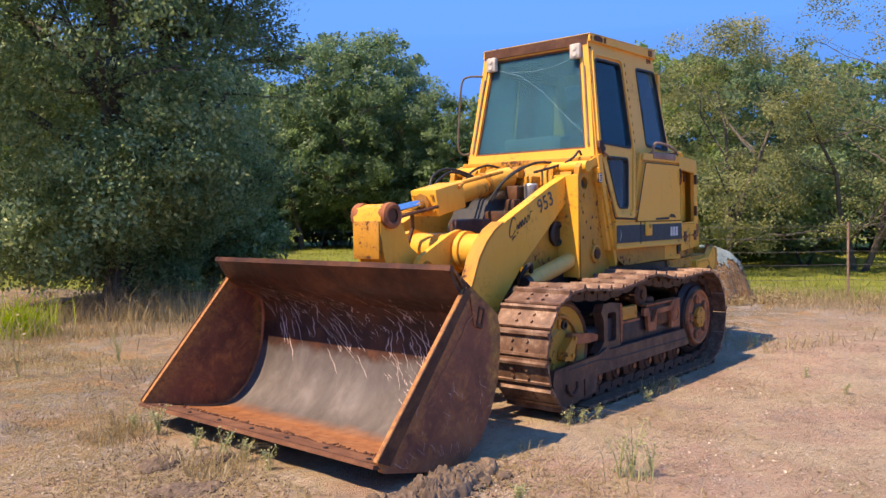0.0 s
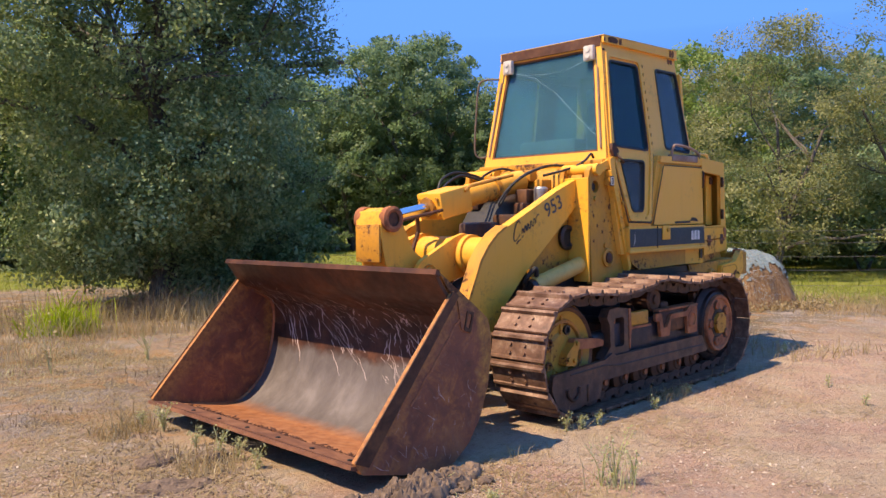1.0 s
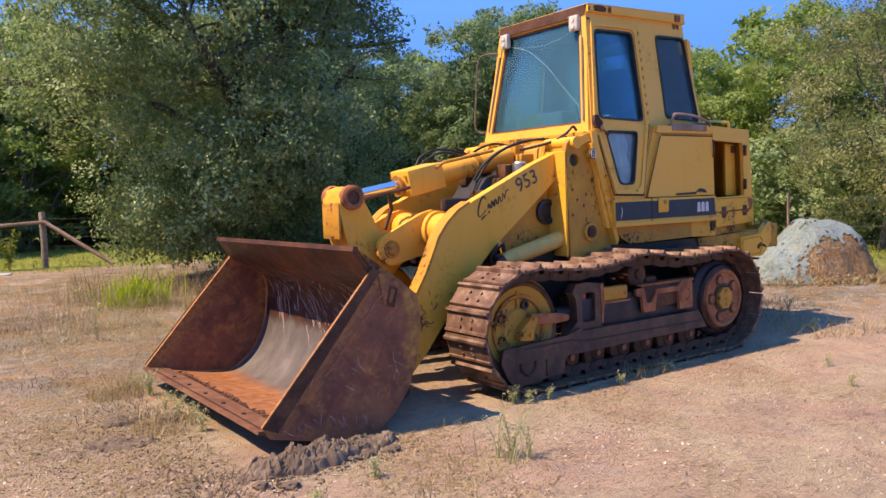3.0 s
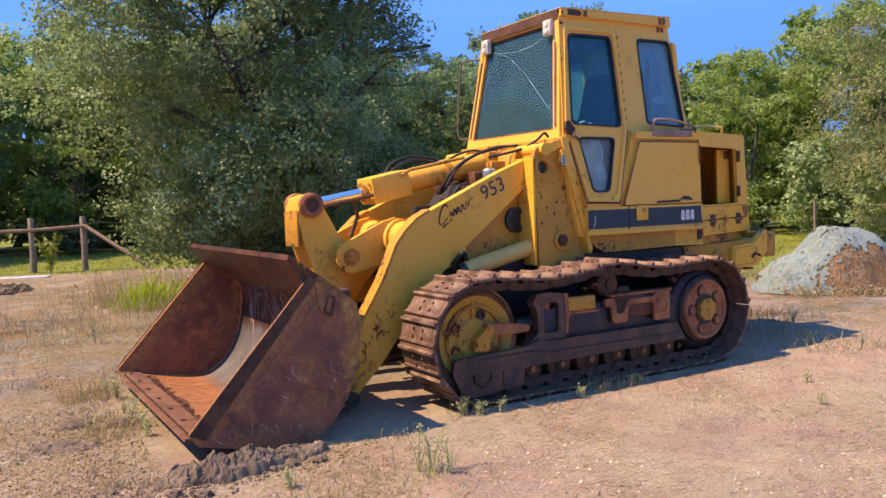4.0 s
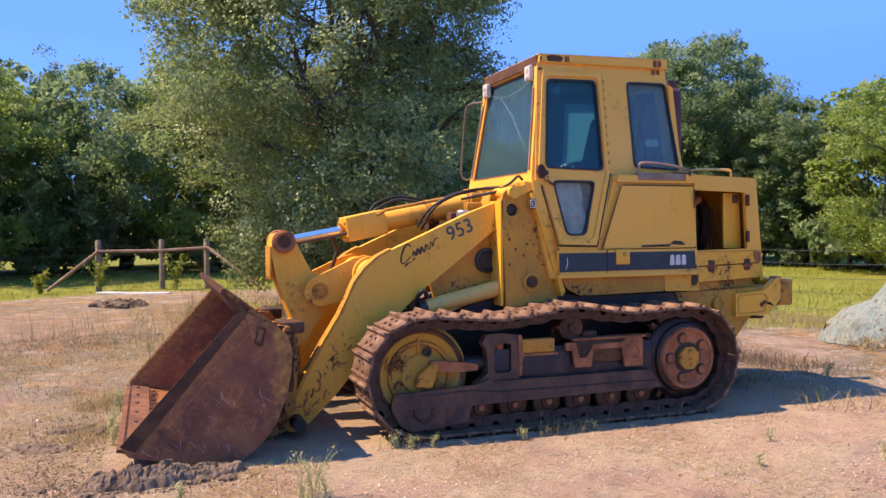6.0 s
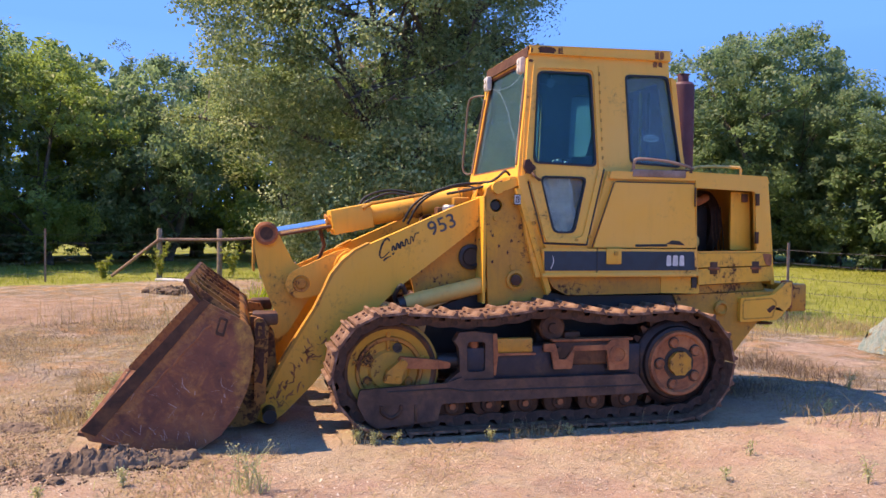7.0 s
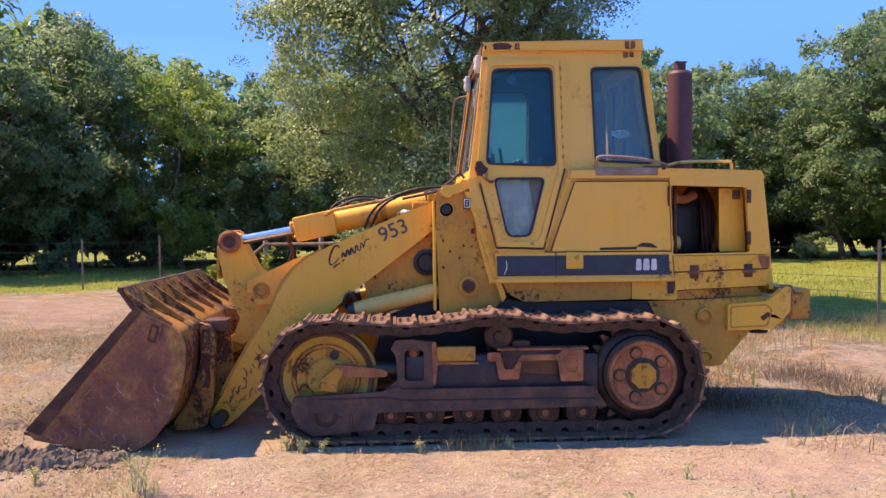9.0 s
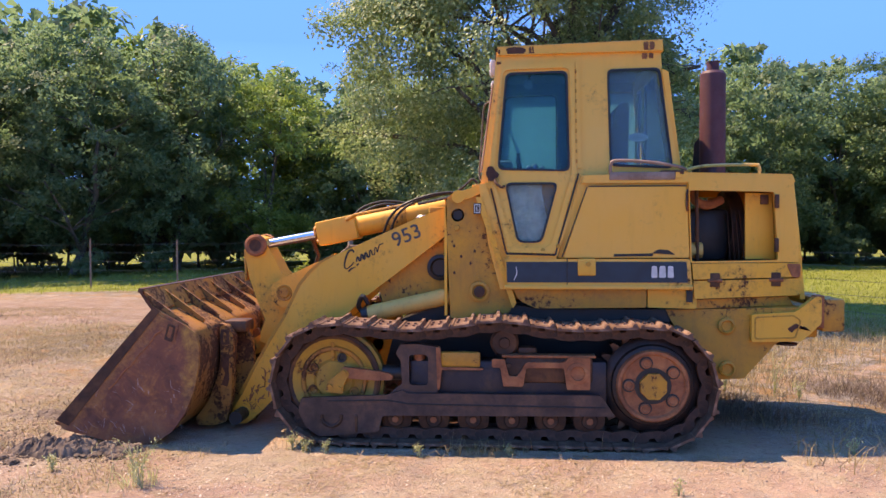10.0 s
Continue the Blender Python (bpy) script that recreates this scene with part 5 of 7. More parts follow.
for o in (-1, 1):
    # sill with the dark stripe
    part("body_sill", plate(rounded([(1.27, 1.305), (2.60, 1.305), (2.62, 1.085), (1.30, 1.085)], 0.015), o * 0.75, o * 0.60), YELLOW_CAB, loader)
    st = part("stripe", plate([(1.285, 1.285), (2.575, 1.285), (2.585, 1.135), (1.29, 1.135)], o * 0.752, o * 0.754), NAVY, loader, "dark navy side stripe")
    part("stripe_plate", box(1.80, 1.93, min(o * 0.75, o * 0.768), max(o * 0.75, o * 0.768), 1.185, 1.31, bevel=0.01), YELLOW, loader)
    part("plate_bolt", tube([(1.875, o * 0.765, 1.27), (1.875, o * 0.78, 1.27)], 0.018, 8), YELLOW_WORN, loader)
    part("stripe_joint", box(1.722, 1.728, min(o * 0.75, o * 0.757), max(o * 0.75, o * 0.757), 1.12, 1.31), OILY, loader)
    part("lower_tank", plate(rounded([(1.33, 1.085), (2.30, 1.085), (2.30, 0.95), (1.50, 0.94), (1.38, 1.0)], 0.02), o * 0.71, o * 0.50), YELLOW_WORN, loader, "dust-stained yellow lower tank")
    part("lower_tank", plate(rounded([(2.31, 1.085), (2.66, 1.085), (2.66, 0.94), (2.31, 0.95)], 0.015), o * 0.70, o * 0.50), YELLOW, loader)
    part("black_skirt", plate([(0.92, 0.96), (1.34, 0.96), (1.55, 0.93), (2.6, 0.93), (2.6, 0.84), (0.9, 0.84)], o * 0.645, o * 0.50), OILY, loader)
    # engine side panel
    part("side_panel", plate(rounded([(1.70, 1.315), (1.875, 1.825), (2.575, 1.825), (2.60, 1.315)], 0.02), o * 0.735, o * 0.69), YELLOW_CAB, loader, "plain yellow engine side panel")
    part("panel_back", plate([(1.66, 1.31), (1.83, 1.915), (2.60, 1.915), (2.62, 1.31)], o * 0.70, o * 0.60), YELLOW_CAB, loader)
    part("panel_lip", plate(rounded([(1.83, 1.855), (1.845, 1.915), (2.60, 1.915), (2.60, 1.855)], 0.01, 2), o * 0.725, o * 0.66), YELLOW_CAB, loader)
    part("panel_handle", tube(curve_points([(2.585, o * 0.735, 1.80), (2.575, o * 0.75, 1.77), (2.575, o * 0.75, 1.68), (2.585, o * 0.735, 1.65)], 3), 0.008, 6), RUST, loader)
    # tail box with an open bay
    bay = [(2.62, 1.285), (2.60, 1.80), (3.235, 1.79), (3.27, 1.29)]
    tb = part("tail_side", plate([rounded([(2.61, 1.275), (2.59, 1.91), (3.38, 1.905), (3.455, 1.275)], 0.015), rounded(bay, 0.02)], o * 0.735, o * 0.70, tail), YELLOW_CAB, loader, "yellow engine-bay side with its door open")
    part("bay_door", plate(rounded([(3.05, 1.295), (3.045, 1.785), (3.25, 1.78), (3.28, 1.295)], 0.01), o * 0.64, o * 0.62, tail), YELLOW, tb, "folded yellow bay door")
    for z in (1.40, 1.72):
        part("hinge", box(3.235, 3.265, min(o * 0.60, o * 0.625), max(o * 0.60, o * 0.625), z - 0.05, z + 0.05, bevel=0.005), RUST, tb)
    part("bay_latch", box(3.16, 3.22, min(o * 0.51, o * 0.53), max(o * 0.51, o * 0.53), 1.70, 1.77, bevel=0.006), RUST, tb)
    part("tail_skirt", plate([(2.62, 1.27), (3.45, 1.27), (3.455, 1.165), (2.63, 1.155)], o * 0.74, o * 0.69, tail), YELLOW, loader)
    part("tail_skirt", plate([(2.63, 1.145), (3.455, 1.155), (3.46, 1.06), (3.42, 1.03), (2.64, 1.015)], o * 0.74, o * 0.69, tail), YELLOW, loader)
    for x in (2.79, 3.25):
        yy = 0.745 - (x - 2.55) * 0.2
        part("hinge", tube([(x - 0.05, o * yy, 1.145), (x + 0.05, o * yy, 1.145)], 0.014, 8), RUST_ORANGE, loader)
        part("hinge_leaf", box(x - 0.035, x + 0.035, min(o * (yy - 0.01), o * (yy + 0.005)), max(o * (yy - 0.01), o * (yy + 0.005)), 1.10, 1.20, bevel=0.004), RUST, loader)
    part("corner_patch", plate(rounded([(3.33, 1.265), (3.44, 1.26), (3.435, 1.16), (3.375, 1.165)], 0.02), o * 0.745, o * 0.738, tail), RUST_ORANGE, loader, "rusted corner patch")
    part("tail_rail", plate([(2.64, 1.005), (3.36, 1.02), (3.40, 0.955), (2.64, 0.94)], o * 0.70, o * 0.60, tail), YELLOW_WORN, loader)
    # main frame end
    rearp = [(2.45, 0.93), (3.43, 0.95), (3.44, 0.85), (3.22, 0.67), (3.01, 0.43), (2.83, 0.42), (2.60, 0.62)]
    fr = part("frame_end", plate(rearp, o * 0.66, o * 0.60), YELLOW_WORN, loader, "rusty yellow rear frame plate")
    for x, z, r in ((2.88, 0.815, 0.06), (2.885, 0.50, 0.06)):
        part("frame_boss", lathe([(r, o * 0.655), (r, o * 0.69), (r * 0.75, o * 0.70), (r * 0.55, o * 0.68), (0, o * 0.68)], (x, z), 20), YELLOW_WORN, fr)
    part("tow_side", plate(rounded([(3.05, 0.90), (3.36, 0.92), (3.50, 1.03), (3.54, 1.03), (3.54, 0.84), (3.46, 0.76), (3.40, 0.71), (3.05, 0.70)], 0.02), o * 0.70, o * 0.64), YELLOW, loader)
    part("step_pad", lathe([(0.0, 0.0), (0.075, 0.0), (0.08, 0.012), (0.0, 0.015)], (0, 0), 18), RUST, loader).matrix_basis = pose(3.32, o * 0.62, 0.675, 90)
part("deck", plate([(1.14, 1.0), (1.16, 1.86), (2.6, 1.86), (2.6, 1.0)], -0.60, 0.60), YELLOW_WORN, loader)
part("hood", plate(rounded([(2.50, 1.89), (2.50, 1.93), (3.37, 1.92), (3.40, 1.86), (3.37, 1.86)], 0.008, 2), -0.735, 0.735, tail), YELLOW_CAB, loader)
part("tail_grille", plate([(3.36, 1.90), (3.385, 1.90), (3.475, 1.0), (3.44, 1.0)], -0.56, 0.56), YELLOW, loader)
part("bay_wall", plate([(2.57, 1.0), (2.57, 1.89), (2.60, 1.89), (2.60, 1.0)], -0.68, 0.68), OILY, loader)
part("bay_floor", box(2.62, 3.42, -0.54, 0.54, 1.22, 1.27), OILY, loader)
part("engine", box(2.62, 3.0, -0.30, 0.30, 1.27, 1.68, bevel=0.05), OILY, loader)
part("fan_shroud", tube([(3.02, 0, 1.52), (3.12, 0, 1.52)], 0.30, 28), FRAME_STEEL, loader)
part("engine_pipe", tube(curve_points([(2.66, -0.42, 1.86), (2.70, -0.45, 1.74), (2.80, -0.42, 1.70), (2.92, -0.36, 1.74)], 5), 0.035, 10), RUST_ORANGE, loader)
part("engine_rod", tube([(2.70, -0.55, 1.28), (2.69, -0.55, 1.84)], 0.014, 8), RUST, loader)
part("air_cleaner", tube([(2.62, -0.50, 1.36), (2.74, -0.50, 1.36)], 0.06, 16), CREAM, loader)
for k in range(4):
    part("fan_rod", tube([(2.98 + 0.035 * k, -0.40, 1.28), (2.96 + 0.03 * k, -0.38, 1.66)], 0.004, 6), RUST, loader)
# hitch
hitch = part("hitch_block", box(3.56, 3.72, -0.66, 0.66, 0.775, 1.01, bevel=0.015), YELLOW_WORN, loader, "chipped yellow counterweight block")
for o in (-1, 1):
    part("hitch_lug", box(3.50, 3.57, min(o * 0.60, o * 0.68), max(o * 0.60, o * 0.68), 0.80, 1.04, bevel=0.012), RUST_ORANGE, hitch)
part("frame_tail", box(3.0, 3.56, -0.58, 0.58, 0.72, 0.95, bevel=0.02), YELLOW_WORN, loader)

# cab
def lean_in(o):
    """Cab side: at z 1.95 it stands 0.655 out, at the roof 0.535."""
    return lambda x, y, z: (x, o * (0.662 - (z - 1.90) * 0.138 + y), z)


for o in (-1, 1):
    wf = lean_in(o)
    door_win = rounded([(1.222, 1.965), (1.285, 2.69), (1.74, 2.70), (1.75, 1.95)], 0.05)
    low_win = rounded([(1.275, 1.865), (1.665, 1.865), (1.545, 1.425), (1.365, 1.425)], 0.05)
    rear_win = rounded([(2.035, 2.705), (2.42, 2.712), (2.497, 1.965), (2.045, 1.985)], 0.045)
    side = [(1.215, 2.86), (2.43, 2.88), (2.435, 2.70), (2.545, 1.915), (1.845, 1.905), (1.655, 1.325), (1.29, 1.325), (1.125, 1.86)]
    cs = part("cab_side", plate([side, door_win, low_win, rear_win], 0.0, -0.05, wf), YELLOW_CAB, loader, "yellow cab side with door and rear window")
    part("inner_lining", plate([side, door_win, low_win, rear_win], -0.052, -0.060, wf), HEADCLOTH, cs, "dark blue-grey cab lining")
    # raised door frame, gaskets, panes
    dframe = [rounded([(1.155, 1.95), (1.25, 2.755), (1.795, 2.765), (1.80, 1.93), (1.63, 1.345), (1.30, 1.355)], 0.03), rounded([(1.195, 1.945), (1.265, 2.715), (1.755, 2.725), (1.765, 1.93), (1.755, 1.90), (1.605, 1.39), (1.33, 1.39), (1.20, 1.88)], 0.05)]
    part("door_frame", plate(dframe, 0.014, 0.0, wf), YELLOW_CAB, cs)
    for w, nm in ((door_win, "door_window"), (low_win, "lower_door_window"), (rear_win, "rear_window")):
        cx, cz = sum(p[0] for p in w) / len(w), sum(p[1] for p in w) / len(w)
        inner = [(cx + (x - cx) * (1 - 0.012 / max(0.1, abs(x - cx))) if abs(x - cx) > 0.05 else x, cz + (z - cz) * (1 - 0.012 / max(0.1, abs(z - cz))) if abs(z - cz) > 0.05 else z) for x, z in w]
        outer = [(cx + (x - cx) * 1.01, cz + (z - cz) * 1.01) for x, z in w]
        part("gasket", plate([outer, inner], 0.006, -0.03, wf), BLACK, cs)
        pn = part("pane", plate(w, -0.018, -0.024, wf), GLASS_FAR_GLOW if o > 0 else GLASS_PALE if nm == "lower_door_window" else GLASS_REAR if nm == "rear_window" else GLASS, cs, "tinted " + nm.replace("_", " ") + " glass")
        pn.visible_shadow = False
    part("door_hinge_strip", plate([(1.80, 2.76), (1.83, 2.76), (1.835, 1.97), (1.80, 1.97)], 0.012, 0.0, wf), YELLOW_CAB, cs)
    for k in range(10):
        part("hinge_knuckle", box(-0.006, 0.006, -0.006, 0.006, -0.014, 0.014, m=Matrix.Translation(wf(1.80, 0.014, 2.02 + 0.075 * k))), YELLOW_WORN, cs)
    part("door_latch", plate(rounded([(1.135, 1.93), (1.15, 1.985), (1.185, 1.99), (1.205, 1.955), (1.235, 1.93), (1.225, 1.905), (1.195, 1.90), (1.19, 1.875), (1.16, 1.88)], 0.008), 0.028, 0.0, wf), RUSTPATCH, cs, "dark rusted door latch")
    part("latch_keeper", plate(rounded([(1.185, 1.895), (1.235, 1.90), (1.225, 1.85), (1.195, 1.855)], 0.008), 0.022, 0.0, wf), YELLOW_WORN, cs)
    part("door_grip", tube(curve_points([wf(1.20, 0.01, 1.90), wf(1.21, 0.05, 1.86), wf(1.25, 0.05, 1.83), wf(1.27, 0.01, 1.84)], 4), 0.01, 6), RUST, cs)
    part("fender", plate([(1.08, 1.86), (1.135, 1.86), (1.30, 1.31), (1.31, 1.08), (1.24, 1.08), (1.155, 1.40)], o * 0.70, o * 0.58), YELLOW_CAB, loader)
    part("lower_cab", plate([(1.30, 1.36), (1.64, 1.36), (1.65, 1.30), (1.30, 1.30)], o * 0.735, o * 0.62), YELLOW_CAB, loader)
    mp = part("marking_plate", box(1.045, 1.10, min(o * 0.715, o * 0.725), max(o * 0.715, o * 0.725), 1.635, 1.715, bevel=0.004), INK, loader)
    for x0, x1, z0, z1 in ((1.05, 1.056, 1.642, 1.708), (1.089, 1.095, 1.642, 1.708), (1.058, 1.087, 1.70, 1.708), (1.058, 1.087, 1.642, 1.65), (1.066, 1.072, 1.66, 1.69), (1.075, 1.083, 1.684, 1.69), (1.075, 1.083, 1.66, 1.666)):
        part("mark", box(x0, x1, min(o * 0.724, o * 0.7275), max(o * 0.724, o * 0.7275), z0, z1), WHITE, mp)
    part("plate_bracket", box(1.05, 1.10, min(o * 0.655, o * 0.716), max(o * 0.655, o * 0.716), 1.645, 1.705), YELLOW_WORN, loader)
    # rear post and grab rails
    part("rear_post", plate([(2.43, 2.70), (2.475, 2.68), (2.575, 1.93), (2.535, 1.915)], o * 0.585, o * 0.50), YELLOW_CAB, loader)
    part("grab_rail", tube(curve_points([(2.055, o * 0.70, 1.87), (2.04, o * 0.715, 1.92), (2.04, o * 0.73, 1.985), (2.075, o * 0.74, 2.015), (2.30, o * 0.74, 2.005), (2.50, o * 0.72, 1.975), (2.58, o * 0.70, 1.95)], 5), 0.0125, 8), RAILPIPE, loader, "bent rusty grab rail")
    part("grab_foot", box(2.40, 2.56, min(o * 0.66, o * 0.73), max(o * 0.66, o * 0.73), 1.915, 1.945, bevel=0.006), RUST, loader)
    part("hood_rail", tube(curve_points([(2.60, o * 0.56, 1.95), (2.75, o * 0.56, 1.985), (3.10, o * 0.50, 1.995), (3.155, o * 0.50, 1.985), (3.16, o * 0.50, 1.92)], 5), 0.012, 8), CREAM, loader)
# windshield
def front(x, y, z):
    return (1.115 + (z - 1.86) * 0.135 + x, y, z)


def windshield_plate(loops, d0, d1):
    """Loops in y and z, thick along x."""
    bm = plate(loops, 0, 1, lambda u, k, z: front(d0 if k == 0 else d1, u, z))
    return bm


zt, zb = 2.86, 1.85
yt, yb = 0.525, 0.655
inner = [(-yb + 0.085, zb + 0.075), (-yt + 0.07, zt - 0.075), (yt - 0.07, zt - 0.075), (yb - 0.085, zb + 0.075)]
frame_outer = [(-yb, zb), (-yt, zt), (yt, zt), (yb, zb)]
part("windshield_frame", windshield_plate([frame_outer, inner], -0.02, 0.03), YELLOW_CAB, loader)
gk = [(-yb + 0.10, zb + 0.09), (-yt + 0.085, zt - 0.09), (yt - 0.085, zt - 0.09), (yb - 0.10, zb + 0.09)]
part("windshield_gasket", windshield_plate([inner, gk], -0.012, 0.01), RUST_RAW, loader, "rusty windshield surround")
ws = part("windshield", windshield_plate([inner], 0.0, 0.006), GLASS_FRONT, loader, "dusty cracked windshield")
ws.visible_shadow = False
CRACK = plain("crack_line", (0.42, 0.52, 0.54), 0.5)
for pts in ([(-0.44, 2.72), (-0.20, 2.655), (0.02, 2.64), (0.22, 2.66), (0.42, 2.70)], [(0.40, 2.70), (0.15, 2.62), (-0.10, 2.45), (-0.30, 2.26), (-0.46, 2.12), (-0.53, 2.06)]):
    part("crack", tube([front(-0.003, y, z) for y, z in pts], 0.0007, 4), CRACK, ws)
part("windshield_sill", box(1.03, 1.15, -0.66, 0.66, 1.80, 1.855, bevel=0.012), YELLOW_WORN, loader)
for o in (-1, 1):
    wl = part("work_lamp", box(1.165, 1.215, min(o * 0.385, o * 0.485), max(o * 0.385, o * 0.485), 2.685, 2.81, bevel=0.014), PALE_LAMP, loader, "square white work lamp on the cab corner")
    for z in (2.722, 2.775):
        part("lamp_lens", tube([(1.168, o * 0.435, z), (1.158, o * 0.435, z)], 0.02, 12), WHITE, wl)
    part("front_post_rail", tube([front(-0.028, o * 0.60, 1.95), front(-0.03, o * 0.515, 2.62)], 0.009, 8), RAILPIPE, loader)
# roof
roof = part("roof", plate(rounded([(1.222, 2.83), (1.226, 2.884), (2.438, 2.916), (2.446, 2.835)], 0.006, 2), -0.553, 0.553), YELLOW_CAB, loader, "yellow cab roof with rusty front edge")
part("roof_skin", plate([(1.22, 2.884), (1.22, 2.890), (2.445, 2.922), (2.445, 2.916)], -0.556, 0.556), CREAM, roof, "sun-bleached roof edge")
part("roof_edge", plate([(1.204, 2.80), (1.21, 2.882), (1.227, 2.884), (1.222, 2.80)], -0.53, 0.53), RUSTPATCH, roof, "brown rusted front edge")
part("rain_gutter", plate([(1.222, 2.826), (1.222, 2.832), (2.44, 2.846), (2.44, 2.840)], -0.559, 0.559), YELLOW_CAB, roof)


def rust_blot(x0, x1, z0, z1, y0, y1, seed, mat=RUSTPATCH):
    """A ragged-edged flat patch of rust lying on the panel."""
    rr = random.Random(seed)
    cx, cz = (x0 + x1) / 2, (z0 + z1) / 2
    pts = []
    for k in range(22):
        a = 2 * math.pi * k / 22
        u, w = math.cos(a), math.sin(a)
        q = 1 / max(abs(u), abs(w)) ** 0.7 * rr.uniform(0.82, 1.12)
        pts.append((cx + (x1 - x0) / 2 * u * q, cz + (z1 - z0) / 2 * w * q))
    part("rust_patch", plate(pts, y0, y1), mat, roof)


for o in (-1, 1):
    for k, (x0, x1, z0, z1) in enumerate(((1.29, 1.43, 2.832, 2.884), (1.226, 1.242, 2.834, 2.866), (1.455, 1.475, 2.842, 2.882), (1.48, 1.492, 2.848, 2.888), (1.45, 1.50, 2.836, 2.846), (2.30, 2.335, 2.845, 2.905), (2.345, 2.38, 2.85, 2.908), (2.31, 2.37, 2.838, 2.852))):
        rust_blot(x0, x1, z0, z1, o * 0.5575, o * 0.551, k, RUSTPATCH if k < 2 else RUST_RAW)
    for k, (x0, x1, z0, z1) in enumerate(((2.29, 2.33, 2.78, 2.826), (2.34, 2.375, 2.785, 2.826), (1.215, 1.25, 2.76, 2.78))):
        y = 0.664 - ((z0 + z1) / 2 - 1.90) * 0.138
        rust_blot(x0, x1, z0, z1, o * (y + 0.002), o * (y - 0.006), 20 + k, RUST_RAW)
# cab interior
part("cab_floor", box(1.15, 2.5, -0.56, 0.56, 1.87, 1.89), OILY, loader)
seat = part("operator_seat", plate(rounded([(1.72, 1.95), (1.72, 2.06), (2.05, 2.08), (2.16, 2.50), (2.25, 2.52), (2.24, 1.95)], 0.05), -0.22, 0.22), SEATCLOTH, loader, "dark vinyl operator's seat")
part("seat_base", box(1.80, 2.18, -0.18, 0.18, 1.885, 1.96, bevel=0.02), OILY, seat)
part("console", box(1.16, 1.34, -0.30, 0.30, 1.885, 2.06, bevel=0.03), LINING, loader)
part("lever_stick", tube([(1.42, -0.25, 1.88), (1.38, -0.24, 2.12)], 0.012, 8), BLACK, loader)
part("lever_stick", tube([(1.42, 0.2, 1.88), (1.38, 0.2, 2.12)], 0.012, 8), BLACK, loader)
part("headliner", box(1.24, 2.40, -0.50, 0.50, 2.79, 2.815), HEADCLOTH, loader)
rear_loops = [[(-0.62, 1.9), (-0.52, 2.8), (0.52, 2.8), (0.62, 1.9)], [(-0.46, 2.05), (-0.42, 2.68), (0.42, 2.68), (0.46, 2.05)]]
part("cab_back", plate(rear_loops, 0, 1, lambda u, k, z: (2.50 - (z - 1.9) * 0.13 + 0.03 * k, u, z)), YELLOW_CAB, loader)
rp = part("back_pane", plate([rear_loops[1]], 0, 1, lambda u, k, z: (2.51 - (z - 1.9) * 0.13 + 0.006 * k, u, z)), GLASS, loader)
rp.visible_shadow = False
part("sticker", plate([(2.256 + 0.072 * math.cos(a), 2.197 + 0.032 * math.sin(a)) for a in [2 * math.pi * k / 28 for k in range(28)]], -0.026, -0.027, lean_in(-1)), PAPER, loader, "oval pale sticker on the rear window")
for z, w in ((2.209, 0.045), (2.197, 0.055), (2.185, 0.045)):
    part("sticker_line", plate([(2.256 - w, z - 0.002), (2.256 + w, z - 0.002), (2.256 + w, z + 0.002), (2.256 - w, z + 0.002)], -0.0245, -0.0255, lean_in(-1)), LINING, loader)
for k, w in enumerate((0.05, 0.03, 0.06, 0.03)):
    y = -0.40 + 0.15 * k
    part("blind_strip", box(2.345, 2.355, y, y + w, 2.0, 2.60 + 0.03 * (k % 2)), CREAM if k % 2 else LINING, loader)
part("dome_lamp", tube([(1.459, -0.40, 2.635), (1.459, -0.385, 2.635)], 0.036, 20), SILVER, loader, "round pale lamp under the cab roof")
part("dome_lamp_stem", tube([(1.459, -0.375, 2.635), (1.47, -0.36, 2.72), (1.47, -0.36, 2.79)], 0.01, 8), BLACK, loader)
for x, y, r in ((1.46, -0.50, 0.022), (1.50, -0.49, 0.03), (1.56, -0.50, 0.018)):
    part("lever_knob", lathe([(0, y - r), (r * 0.8, y - r * 0.6), (r, y), (r * 0.8, y + r * 0.6), (0, y + r)], (x, 1.975 + r * 0.5), 14), SILVER, loader)
# mirror on the far front post
mir = part("mirror_bracket", tube(curve_points([(1.20, 0.55, 2.66), (1.13, 0.66, 2.66), (1.09, 0.71, 2.60), (1.07, 0.73, 2.30), (1.05, 0.73, 2.02), (1.08, 0.70, 1.95), (1.12, 0.63, 1.96)], 6), 0.0095, 8), MIRRORPIPE, loader, "thin rusty mirror bracket")
# exhaust
ex = part("exhaust_pipe", lathe([(0.0, 0), (0.07, 0), (0.07, 0.06), (0.103, 0.09), (0.103, 0.90), (0.085, 0.925), (0.05, 0.93), (0.05, 1.0), (0.0, 1.0)], (0, 0), 28), MAROON, loader, "maroon exhaust muffler on the hood")
ex.matrix_basis = Matrix.Translation((2.985, 0.15, 1.885)) @ Matrix.Rotation(radians(90), 4, "X")
part("rain_cap", box(2.937, 3.035, 0.105, 0.195, 2.882, 2.891, bevel=0.003), RUST, loader)
part("exhaust_guard", plate(rounded([(2.86, 1.92), (2.88, 2.24), (2.93, 2.30), (3.07, 2.30), (3.12, 2.24), (3.14, 1.92)], 0.02), 0.33, 0.335), OILY, loader)

